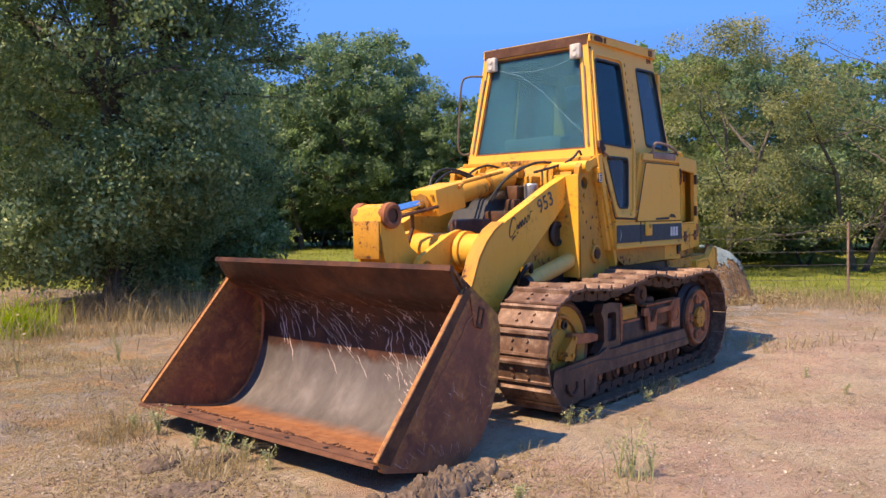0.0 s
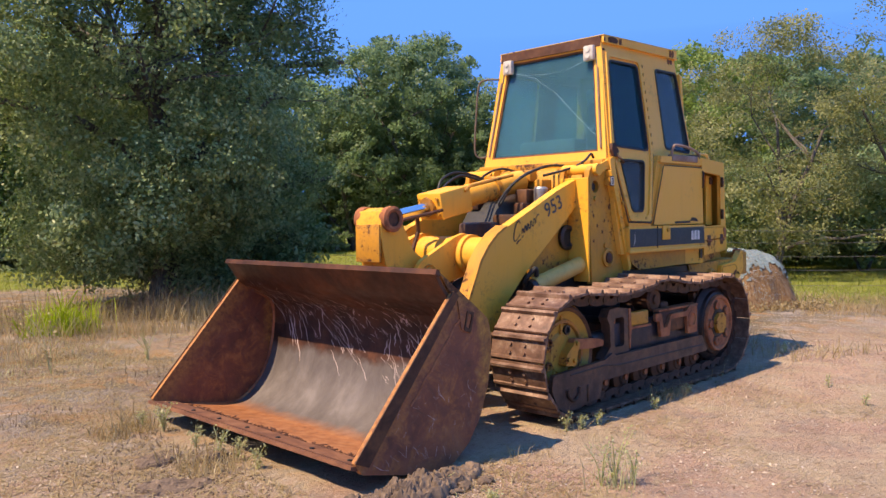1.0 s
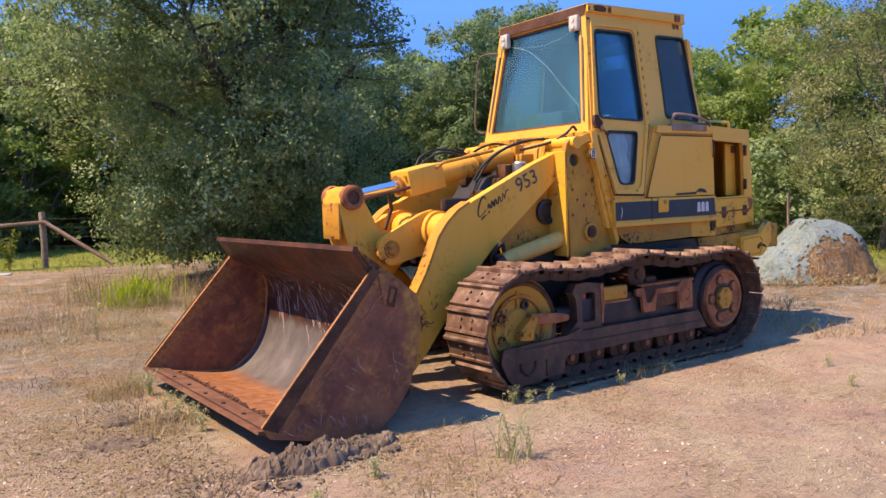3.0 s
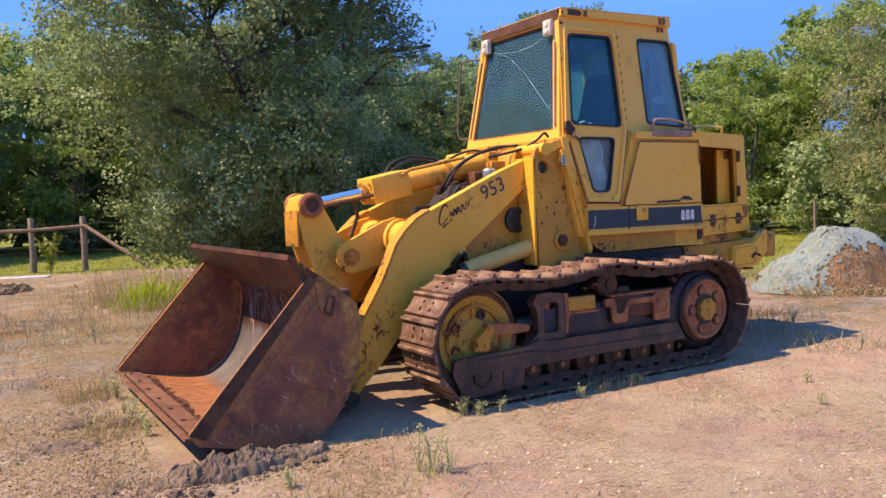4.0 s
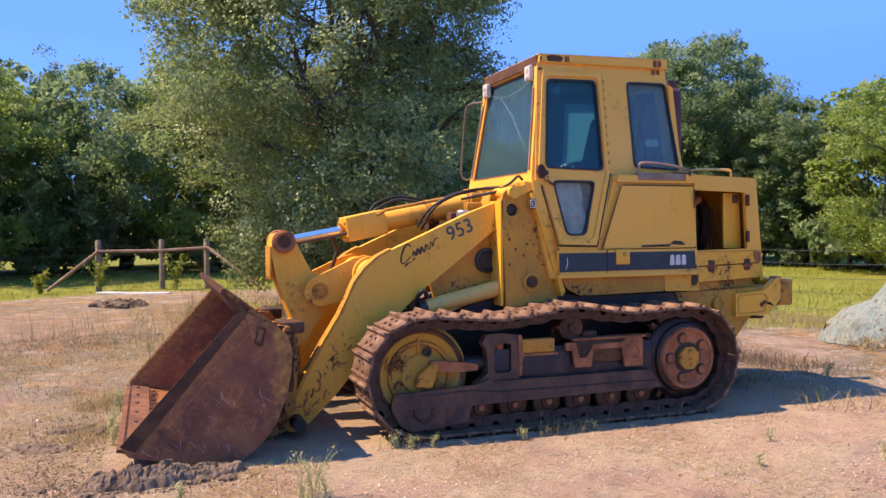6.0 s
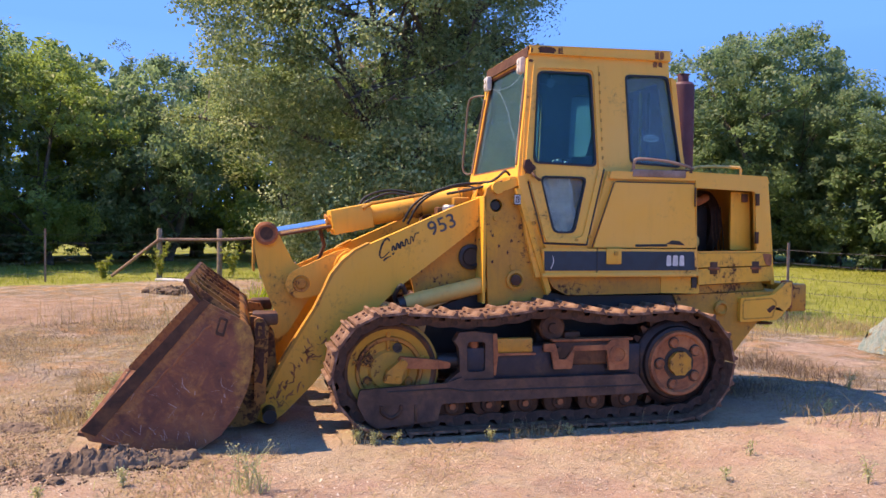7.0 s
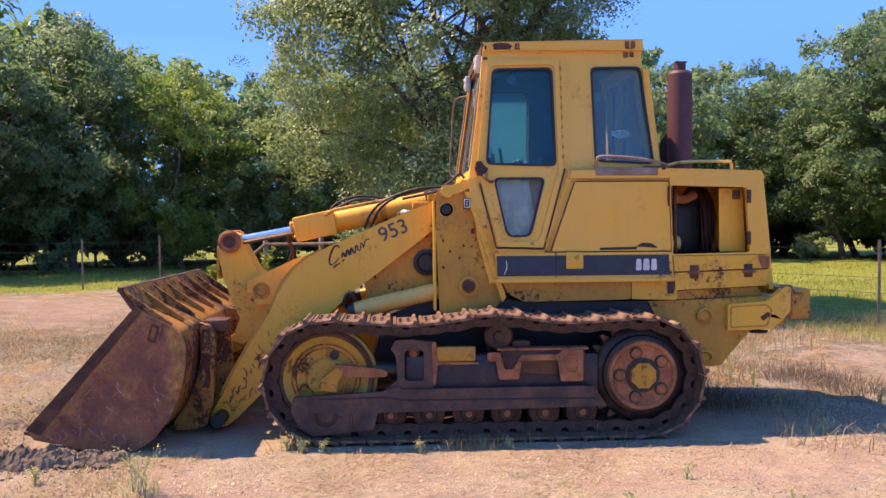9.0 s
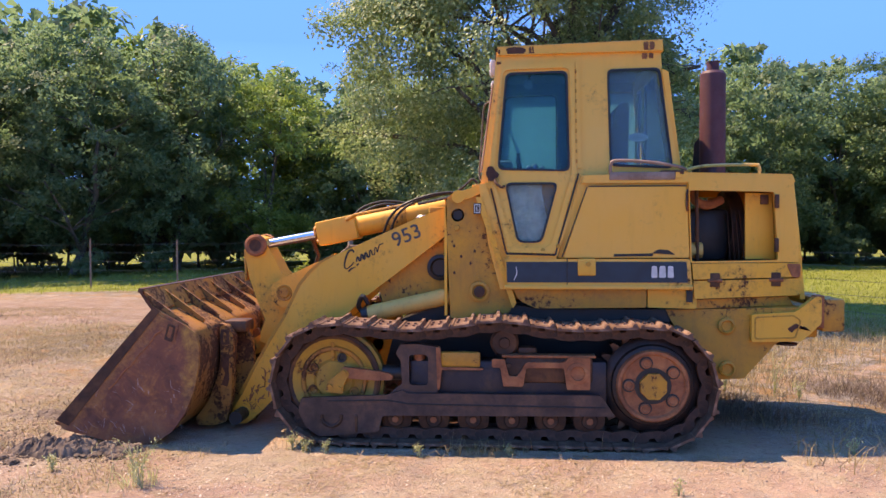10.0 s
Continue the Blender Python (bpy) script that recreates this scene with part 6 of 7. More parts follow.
# smaller fittings
part("guide_bar", tube([(-0.72, -0.115, 1.375), (-0.27, -0.135, 1.455)], 0.014, 6), RUST, tc, "rusty flat guide bar")
part("gland_nut", tube([(-0.30, 0, 1.478), (-0.285, 0, 1.481)], 0.075, 8), RUSTY_YELLOW, tc)
for o in (-1, 1):
    part("tank_gap", box(2.585, 2.63, min(o * 0.66, o * 0.712), max(o * 0.66, o * 0.712), 0.99, 1.075), OILY, loader)
    part("rail_base", box(2.03, 2.50, min(o * 0.68, o * 0.735), max(o * 0.68, o * 0.735), 1.875, 1.935, bevel=0.01), RAILPIPE, loader, "brown weathered ledge below the grab rail")
    part("sill_ledge", box(1.27, 2.62, min(o * 0.745, o * 0.765), max(o * 0.745, o * 0.765), 1.085, 1.115, bevel=0.006), YELLOW_CAB, loader)
    part("panel_top_seam", tube([(1.88, o * 0.735, 1.832), (2.575, o * 0.735, 1.832)], 0.004, 6), OILY, loader)
    part("panel_edge_seam", tube([(1.69, o * 0.733, 1.32), (1.868, o * 0.733, 1.825)], 0.004, 6), OILY, loader)
    part("door_seam", tube([lean_in(o)(x, 0.003, z) for x, z in ((1.285, 1.345), (1.64, 1.335))], 0.008, 6), OILY, loader)
    part("door_seam", tube([lean_in(o)(x, 0.003, z) for x, z in ((1.145, 1.94), (1.285, 1.345))], 0.006, 6), RUST, loader)
    part("door_seam", tube([lean_in(o)(x, 0.003, z) for x, z in ((1.64, 1.335), (1.815, 1.93))], 0.006, 6), OILY, loader)
    for k, (x, z) in enumerate(((1.55, 1.37), (1.66, 1.40), (1.20, 1.50))):
        part("door_stay", tube([(x, o * 0.735, z), (x, o * 0.75, z)], 0.016, 10), YELLOW_WORN, loader)
    for x, z in ((0.90, 1.40), (0.95, 1.32), (1.02, 1.27), (0.90, 1.20), (1.05, 1.36)):
        part("chip", plate([(x + (0.004 + 0.008 * abs(math.sin(x * 91 + a * 3))) * math.cos(a), z + (0.004 + 0.013 * abs(math.cos(z * 77 + a * 2))) * math.sin(a)) for a in [0.7 * k for k in range(9)]], o * 0.659, o * 0.6625), RUSTPATCH, loader)
    part("tow_seam", plate([rounded([(3.07, 0.885), (3.35, 0.90), (3.40, 0.86), (3.36, 0.73), (3.07, 0.72)], 0.02), rounded([(3.08, 0.876), (3.345, 0.89), (3.39, 0.855), (3.352, 0.74), (3.08, 0.73)], 0.02)], o * 0.699, o * 0.704), YELLOW_WORN, loader)
    part("lug_stain", plate(rounded([(3.30, 0.80), (3.36, 0.84), (3.47, 0.78), (3.42, 0.82), (3.36, 0.80), (3.33, 0.77)], 0.01), o * 0.699, o * 0.703), RUSTPATCH, loader)
# pale cloth behind the lower door window
bm = bmesh.new()
cols = []
for i_ in range(31):
    u = i_ / 30
    col_ = []
    for j_ in range(25):
        v = j_ / 24
        col_.append(bm.verts.new((1.30 + 0.27 * u + 0.02 * math.sin(v * 5), -(0.612 - (1.40 + 0.45 * v - 1.90) * 0.138) + 0.012 * math.sin(u * 17 + v * 4 + 2.2 * math.sin(v * 5)) + 0.011 * math.sin(v * 13 + u * 7), 1.40 + 0.45 * v)))
    cols.append(col_)
for a_, b_ in zip(cols, cols[1:]):
    for j_ in range(24):
        bm.faces.new((a_[j_], b_[j_], b_[j_ + 1], a_[j_ + 1]))
part("cloth", bm, PAPER, loader, "crumpled pale cloth behind the lower door window")

# bucket
SH = [(-1.92, 0.132), (-1.78, 0.09), (-1.50, 0.03), (-1.34, 0.012), (-1.22, 0.03), (-1.10, 0.11), (-1.00, 0.24), (-0.935, 0.40), (-0.905, 0.56), (-0.90, 0.70), (-0.925, 0.785), (-0.97, 0.825), (-1.08, 0.885), (-1.20, 0.955), (-1.30, 1.095)]
SH = [(p.x, p.y) for p in curve_points([(x, z, 0) for x, z in SH], 4)]


def thick_line(pts, t, inward=1):
    out = []
    for i, p in enumerate(pts):
        a, b = Vector(pts[max(i - 1, 0)]), Vector(pts[min(i + 1, len(pts) - 1)])
        d = (b - a).normalized()
        out.append((p[0] - d.y * t * inward, p[1] + d.x * t * inward))
    return pts + out[::-1]


bucket = new("bucket")
bucket.parent = loader
bucket["label"] = "wide rusty loader bucket lowered to the ground"
n_floor = max(i for i, p in enumerate(SH) if p[0] < -1.55 and i < 30) + 1
n_back = max(i for i, p in enumerate(SH[:45]) if p[1] < 0.60 and i < 44) + 1
BW = 1.10
part("back_shell", plate(thick_line(SH, 0.022), -BW, BW), BUCKET_STEEL, bucket, "curved brown shell with pale scratches")
part("back_skin", plate(thick_line(SH[14:], 0.006, -1), -BW + 0.004, BW - 0.004), GUSSET_PAINT, bucket, "bucket back with yellow paint flaking to rust")
inn = [(x, z) for x, z in thick_line(SH, 0.024)[len(SH):]][::-1]
part("floor_plate", plate(thick_line(inn[2:n_back], 0.004), -BW + 0.03, BW - 0.03), SCOURED, bucket, "grey scoured floor rusting orange at the front")
side_profile = [(-1.925, 0.165), (-1.88, 0.10), (-1.50, 0.012), (-1.34, -0.008), (-1.21, 0.012), (-1.085, 0.095), (-0.985, 0.23), (-0.915, 0.40), (-0.885, 0.56), (-0.878, 0.70), (-0.905, 0.80), (-0.96, 0.845), (-1.20, 0.975)]
for o in (-1, 1):
    sp = part("side_plate", plate(rounded(side_profile, 0.008, 2), o * (BW - 0.005), o * (BW + 0.028)), BUCKET_SIDE, bucket)
    part("side_cutter", plate([(-1.93, 0.17), (-1.20, 0.985), (-1.155, 0.955), (-1.84, 0.13)], o * (BW + 0.026), o * (BW + 0.034)), RUST, sp)
    part("corner_plate", plate(rounded([(-1.17, 0.93), (-1.02, 0.855), (-1.06, 0.73), (-1.14, 0.76)], 0.01), o * (BW + 0.026), o * (BW + 0.036)), BUCKET_SIDE, sp)
    mk = part("cast_mark", plate([rounded([(-1.125, 0.755), (-1.07, 0.735), (-1.04, 0.85), (-1.095, 0.87)], 0.012), rounded([(-1.11, 0.772), (-1.08, 0.76), (-1.056, 0.838), (-1.086, 0.85)], 0.01)], o * (BW + 0.036), o * (BW + 0.042)), RUST, sp)
    weld = [(-1.115 - 0.42 * u / 11 + 0.006 * math.sin(u * 2.1), 0.865 - 0.47 * u / 11 + 0.006 * math.cos(u * 3.3)) for u in range(12)]
    part("weld_bead", tube([(x, o * (BW + 0.028), z) for x, z in weld], 0.007, 6, taper=[0.003 + 0.006 * abs(math.sin(u * 1.9)) for u in range(12)]), RUST_ORANGE, sp, "orange rusted weld along the side")
    part("hole_plug", lathe([(0.014, o * (BW + 0.027)), (0.014, o * (BW + 0.031)), (0.0, o * (BW + 0.031))], (-1.80, 0.231), 10), WHITE, sp)
    part("inner_fillet", tube([(x, o * (BW - 0.015), z) for x, z in inn[6:-8]], 0.014, 6), RUST_ORANGE if o > 0 else BUCKET_STEEL, sp)
edge_bm = plate([(-1.95, 0.138), (-1.945, 0.156), (-1.76, 0.124), (-1.76, 0.085)], -BW - 0.02, BW + 0.02)
cutting = part("cutting_edge", edge_bm, BUCKET_RUST, bucket, "worn rusty cutting edge")
for k in range(7):
    part("bolt", lathe([(0.016, 0), (0.014, 0.010), (0.0, 0.012)], (0, 0), 8), OILY, cutting).matrix_basis = pose(-1.85, -0.99 + 0.33 * k, 0.136, 90 + 0, 0, 0) @ Matrix.Scale(1, 4)
part("spill_lip", plate([(-1.325, 1.085), (-1.315, 1.115), (-1.29, 1.11), (-1.285, 1.07)], -BW - 0.014, BW + 0.014), BUCKET_STEEL, bucket)
part("lip_back", plate([(-1.297, 1.10), (-1.285, 1.106), (-1.185, 0.965), (-1.195, 0.955)], -BW + 0.01, BW - 0.01), RUSTY_YELLOW, bucket, "back of the lip with yellow paint gone to rust")
for y in (-1.095, -0.78, -0.47, -0.16, 0.16, 0.47, 0.78, 1.095):
    part("gusset", plate([(-1.29, 1.10), (-1.19, 0.96), (-0.975, 0.838), (-0.965, 0.862)], y - 0.012, y + 0.012), GUSSET_PAINT, bucket, "rusty triangular gusset")
for o in (-1, 1):
    part("outer_hinge", plate(rounded([(-0.90, 0.815), (-0.82, 0.80), (-0.775, 0.72), (-0.80, 0.25), (-0.85, 0.06), (-0.95, 0.03), (-1.07, 0.03), (-1.085, 0.088), (-0.985, 0.225), (-0.915, 0.40), (-0.888, 0.56), (-0.885, 0.70)], 0.012), o * 0.61, o * 0.67), GUSSET_PAINT, bucket)
    for y in (0.40,):
        part("hinge_plate", plate(rounded([(-0.90, 0.815), (-0.80, 0.80), (-0.72, 0.66), (-0.70, 0.40), (-0.66, 0.14), (-0.70, 0.02), (-0.82, 0.0), (-1.07, 0.03), (-1.085, 0.088), (-0.985, 0.225), (-0.915, 0.40), (-0.888, 0.56), (-0.885, 0.70)], 0.012), o * (y - 0.03), o * (y + 0.03)), GUSSET_PAINT, bucket, "rust-eaten yellow bucket hinge plate")
    part("hinge_cheek", plate(rounded([(-0.87, 0.80), (-0.82, 0.81), (-0.77, 0.74), (-0.79, 0.20), (-0.87, 0.18), (-0.865, 0.5)], 0.03), o * 0.672, o * 0.73), RUSTY_YELLOW, bucket)
    part("cheek_wear", plate([rounded([(-0.865, 0.66), (-0.86, 0.78), (-0.80, 0.77), (-0.795, 0.66)], 0.015), rounded([(-0.845, 0.68), (-0.842, 0.755), (-0.82, 0.75), (-0.815, 0.68)], 0.008)], o * 0.729, o * 0.736), RUSTPATCH, bucket)
    part("cheek_wear", plate(rounded([(-0.86, 0.36), (-0.83, 0.44), (-0.855, 0.50), (-0.83, 0.57), (-0.80, 0.56), (-0.805, 0.47), (-0.80, 0.40), (-0.815, 0.34)], 0.012), o * 0.729, o * 0.735), RUSTPATCH, bucket)
    part("hinge_pin", tube([(-0.76, o * 0.34, 0.10), (-0.76, o * 0.72, 0.10)], 0.05, 16), OILY, bucket)
    part("stop_block", box(-0.88, -0.70, min(o * 0.42, o * 0.62), max(o * 0.42, o * 0.62), 0.74, 0.83, bevel=0.02), RUST, bucket)
    part("link_plate", plate(rounded([(-0.878, 0.66), (-0.84, 0.68), (-0.78, 0.54), (-0.82, 0.44), (-0.895, 0.42)], 0.01), o * 0.11, o * 0.16), RUST, bucket)

# gouges down the inside of the shell, soil caked along the edge, rust scars low on the arms
down = [p for p in inn[::-1] if p[1] > 0.16]
rgo = random.Random(15)
bm = bmesh.new()
for y0, y1, f0, f1, cnt in ((0.88, 0.50, 0.10, 0.62, 26), (0.40, -0.02, 0.10, 0.60, 20), (-0.22, -0.52, 0.08, 0.85, 26), (-0.85, -0.95, 0.1, 0.5, 14), (0.6, -0.2, 0.15, 0.9, 40), (-0.3, -0.8, 0.2, 0.88, 36), (1.0, 0.6, 0.0, 0.9, 40), (0.9, -0.9, 0.0, 0.95, 130)):
    for _ in range(cnt):
        a = rgo.uniform(0, 0.75)
        b = min(1.0, a + rgo.uniform(0.03, 0.2))
        dy, w, skew = rgo.gauss(0, 0.14), rgo.uniform(0.001, 0.0062), rgo.gauss(0, 0.35)
        if cnt > 100:
            a, dy = rgo.uniform(0, 0.95), rgo.uniform(-0.3, 0.3)
            b = a + rgo.uniform(0.005, 0.04)
        n_seg = 6
        rows = []
        for k in range(n_seg + 1):
            t = min(1.0, a + (b - a) * k / n_seg)
            u = (f0 + 0.1 + (f1 - f0) * t) * (len(down) - 1)
            i0 = min(int(u), len(down) - 2)
            x = down[i0][0] + (down[i0 + 1][0] - down[i0][0]) * (u - i0)
            z = down[i0][1] + (down[i0 + 1][1] - down[i0][1]) * (u - i0)
            y = y0 + (y1 - y0) * t ** 1.3 + dy + skew * (t - a) + 0.006 * math.sin(k * 2.1 + dy * 90)
            y = max(-BW + 0.04, min(BW - 0.04, y))
            ww = w * math.sin(math.pi * (0.08 + 0.84 * k / n_seg))
            rows.append((bm.verts.new((x - 0.004, y - ww, z + 0.002)), bm.verts.new((x - 0.004, y + ww, z + 0.002))))
        for p_, q_ in zip(rows, rows[1:]):
            bm.faces.new((p_[0], p_[1], q_[1], q_[0]))
for x, z, r in ((-1.208, 0.838, 0.022), (-1.145, 0.661, 0.016), (-1.19, 0.80, 0.009), (-1.16, 0.70, 0.008), (-1.23, 0.86, 0.007)):
    ring = [bm.verts.new((x + r * rgo.uniform(0.5, 1.0) * math.cos(0.7 * k), BW - 0.004, z + r * rgo.uniform(0.6, 1.2) * math.sin(0.7 * k))) for k in range(9)]
    bm.faces.new(ring)
tagged(part("gouge_wear", bm, GOUGE, bucket), "pale scratches and gouges in the shell", kind="stuff")
bm = bmesh.new()
for k in range(420):
    y = rgo.uniform(-0.98, 0.95)
    s = rgo.uniform(0.001, 0.006)
    add_tube(bm, [(-1.74 + rgo.gauss(0, 0.022), y, 0.108 + rgo.uniform(0, 0.006)), (-1.74 + rgo.gauss(0, 0.022), y + s * rgo.uniform(2, 9), 0.112 + s * 0.5)], s * 0.8, 5)
tagged(part("caked_soil", bm, RUSTPATCH, bucket), "line of dark soil caked behind the edge", kind="stuff")
for o in (-1, 1):
    bm = bmesh.new()
    for k in range(46):
        x, z = rgo.uniform(-1.75, -0.98), rgo.uniform(0.06, 0.48) ** 1.15
        if z > (x + 1.93) * 1.05 + 0.05:
            continue
        a, ln, w = rgo.choice((1.4, 1.7, 0.5, 2.4)) + rgo.gauss(0, 0.3), rgo.uniform(0.02, 0.08), rgo.uniform(0.0005, 0.0012)
        rows = []
        for m_ in range(5):
            rows.append((bm.verts.new((x - w, o * (BW + 0.0295), z)), bm.verts.new((x + w, o * (BW + 0.0295), z + w))))
            a += rgo.gauss(0, 0.2)
            x, z = x + math.cos(a) * ln / 4, z + math.sin(a) * ln / 4
        for p_, q_ in zip(rows, rows[1:]):
            bm.faces.new((p_[0], p_[1], q_[1], q_[0]))
    tagged(part("fine_scratches", bm, GOUGE, bucket), "fine pale scratches on the bucket side", kind="stuff")
for o in (-1, 1):
    bm = bmesh.new()
    for k in range(54):
        t = rgo.uniform(0, 1) ** 1.4
        x, z = -0.72 + 0.36 * t + rgo.gauss(0, 0.035), 0.14 + 0.52 * t + rgo.gauss(0, 0.04)
        a = rgo.uniform(0.2, 2.6)
        ln, w = rgo.uniform(0.015, 0.10), rgo.uniform(0.0015, 0.007)
        pts = []
        for m_ in range(5):
            a += rgo.gauss(0, 0.45)
            pts.append((x, z))
            x, z = x + math.cos(a) * ln / 4, z + math.sin(a) * ln / 4
        rows = []
        for m_, (px_, pz_) in enumerate(pts):
            ww = w * (0.3 + math.sin(math.pi * (0.1 + 0.8 * m_ / 4)))
            rows.append((bm.verts.new((px_ - ww, o * 0.549, pz_ + ww * 0.5)), bm.verts.new((px_ + ww, o * 0.549, pz_ - ww * 0.5))))
        for p_, q_ in zip(rows, rows[1:]):
            bm.faces.new((p_[0], p_[1], q_[1], q_[0]))
    tagged(part("rust_scars", bm, RUST_ORANGE, loader), "orange-brown rust scars low on the lift arm", kind="stuff")

# markings
def stroke(name, pts, y, w, mat, parent, n=6):
    """A flat brush line in x and z on the plane y, facing the viewer's side."""
    line = curve_points([(x, z, 0) for x, z in pts], n)
    a, b = [], []
    for i, p in enumerate(line):
        d = (line[min(i + 1, len(line) - 1)] - line[max(i - 1, 0)]).normalized()
        t = i / (len(line) - 1)
        ww = w * (0.55 + 0.45 * math.sin(math.pi * min(1, t * 1.2 + 0.1)))
        a.append((p.x - d.y * ww / 2, p.y + d.x * ww / 2))
        b.append((p.x + d.y * ww / 2, p.y - d.x * ww / 2))
    bm = bmesh.new()
    va = [bm.verts.new((x, y, z)) for x, z in a]
    vb = [bm.verts.new((x, y, z)) for x, z in b]
    for i in range(len(va) - 1):
        bm.faces.new((va[i], va[i + 1], vb[i + 1], vb[i]))
    return part(name, bm, mat, parent)


def text_part(txt, size, m, mat, parent, name):
    cu = bpy.data.curves.new(name, "FONT")
    cu.body, cu.size, cu.extrude, cu.offset = txt, size, 0.0005, 0.0012
    cu.align_x, cu.align_y = "CENTER", "CENTER"
    tmp = bpy.data.objects.new(name, cu)
    scene.collection.objects.link(tmp)
    me = bpy.data.meshes.new_from_object(tmp.evaluated_get(bpy.context.evaluated_depsgraph_get()))
    bpy.data.objects.remove(tmp)
    me.name = name
    me.materials.clear()
    me.materials.append(mat)
    ob = new(name, me)
    ob.parent = parent
    ob.matrix_basis = m
    return ob


text_part("953", 0.155, pose(0.53, -0.5475, 1.475, 90, 0, 0) @ pose(0, 0, 0, 0, 0, 22), GREYINK, loader, "model_number")
# script emblem as plain curved strokes
e0, ex_, ez_ = Vector((0.045, 1.235)), Vector((0.921, 0.390)), Vector((-0.28, 0.96))
def script(pts):
    return [tuple(e0 + ex_ * u + ez_ * v) for u, v in pts]


def hump(u, w, v):
    """One slanted arch of the emblem's wave."""
    return [(u, 0.0), (u + w * 0.30, v * 0.75), (u + w * 0.55, v), (u + w * 0.75, v * 0.7), (u + w * 0.72, 0.004)]


wave = sum((hump(u, w, v) for u, w, v in ((0.105, 0.032, 0.030), (0.140, 0.034, 0.036), (0.174, 0.034, 0.036), (0.214, 0.036, 0.040), (0.258, 0.034, 0.044))), [])
for pts in ([(0.108, 0.075), (0.098, 0.098), (0.068, 0.095), (0.030, 0.055), (0.006, 0.010), (0.012, -0.018), (0.045, -0.014), (0.085, 0.004)],
            wave + [(0.292, 0.02), (0.315, 0.05), (0.345, 0.048)],
            [(0.022, -0.045), (0.05, -0.034), (0.085, -0.034)], [(0.10, -0.028), (0.118, -0.018)]):
    stroke("script_emblem", script(pts), -0.5465, 0.015, INK, loader)
for x0, x1 in ((2.325, 2.37), (2.38, 2.43), (2.44, 2.485)):
    part("pale_badge", plate(rounded([(x0, 1.17), (x0 + 0.005, 1.255), (x1 - 0.005, 1.255), (x1, 1.17)], 0.012), -0.7545, -0.757), WHITE, loader)
part("dealer_bar", plate([(2.06, 1.322), (2.06, 1.34), (2.34, 1.345), (2.34, 1.325)], -0.736, -0.738), INK, loader)
part("dealer_bar", plate(rounded([(2.33, 1.345), (2.38, 1.375), (2.45, 1.37), (2.50, 1.335), (2.42, 1.34)], 0.01), -0.736, -0.738), INK, loader)
stroke("scratch_mark", [(1.34, 1.15), (1.36, 1.20), (1.355, 1.25)], -0.7555, 0.008, WHITE, loader)


# ---- fence ----
def steel_post(x, y, h=1.25):
    bm = plate([(-0.022, 0), (0.022, 0), (0.022, h), (-0.022, h)], -0.003, 0.003)
    add_box(bm, -0.004, 0.004, 0.003, 0.03, 0, h)
    for k in range(9):
        add_box(bm, -0.009, 0.009, -0.009, -0.003, 0.3 + k * 0.1, 0.32 + k * 0.1)
    ob = part("fence_post", bm, RAILPIPE)
    tagged(ob, "thin rusty steel fence post with studs", "fence post", "fence posts")
    ob.matrix_basis = pose(x, y, float(ground_height(x, y)) - 0.03)
    return ob


def wood_post(x, y, h=1.3, r=0.075):
    bm = tube([(0, 0, -0.1), (0.01, 0, h * 0.5), (0.0, 0.01, h - 0.03), (0, 0.01, h)], r, 12, taper=[r, r * 0.96, r * 0.92, r * 0.7])
    ob = part("fence_post", bm, POSTWOOD)
    tagged(ob, "weathered round wooden fence post", "fence post", "fence posts")
    ob.matrix_basis = pose(x, y, float(ground_height(x, y)))
    return ob


back_posts = [(-17.4, 9.9), (-15.2, 10.6), (-13.1, 11.2), (-11.0, 11.8), (-8.9, 12.45), (-6.9, 12.95), (-5.3, 13.7)]
for q in back_posts:
    steel_post(*q)
for q in [(-2.95, 15.4), (-1.45, 15.4), (-0.35, 15.3)]:
    wood_post(*q)
right_posts = [(-0.35, 15.3), (2.2, 12.9), (4.6, 9.6), (7.4, 4.3), (8.36, 2.0), (9.5, -0.6), (10.8, -3.6)]
for q in right_posts[1:]:
    steel_post(*q)
wires = new("wire_fence")
tagged(wires, "five sagging strands of fence wire", "wire fence")
for zz in (0.25, 0.5, 0.72, 0.94, 1.14):
    pts = [(x, y, zz) for x, y in back_posts + [(-2.95, 15.4), (-1.45, 15.4)] + right_posts]
    line = []
    for a, b in zip(pts, pts[1:]):
        for k in range(4):
            t = k / 4
            line.append((a[0] + (b[0] - a[0]) * t, a[1] + (b[1] - a[1]) * t - 0.03, zz - 0.03 * math.sin(math.pi * t)))
    line.append(pts[-1])
    part("strand", tube(line, 0.004, 4), WIRE, wires)
rails = new("brace_rails")
tagged(rails, "pale pipe rails bracing the fence corner", "fence rail")
part("rail", tube([(-2.98, 15.32, 1.0), (-1.5, 15.32, 1.0), (-0.3, 15.22, 1.06)], 0.04, 8), RAILPIPE, rails)
part("diagonal_brace", tube([(-0.32, 15.2, 1.06), (0.9, 14.2, 0.05)], 0.045, 8), RAILPIPE, rails)
part("diagonal_brace", tube([(-2.95, 15.3, 1.0), (-4.15, 15.7, 0.03)], 0.04, 8), RAILPIPE, rails)


# ---- hay bale ----
def hay_material(name, stops, scale):
    m, nt, b = material(name)
    col = ramp(nt, noise_tex(nt, scale, 8, 0.75, 0.6, stretch=(3.4, 3.4, 0.6)), stops)
    nt.links.new(col, b.inputs["Base Color"])
    b.inputs["Roughness"].default_value = 0.95
    bump(nt, b, noise_tex(nt, scale * 3, 7, 0.8, 1.0), 0.9, 0.05)
    return m


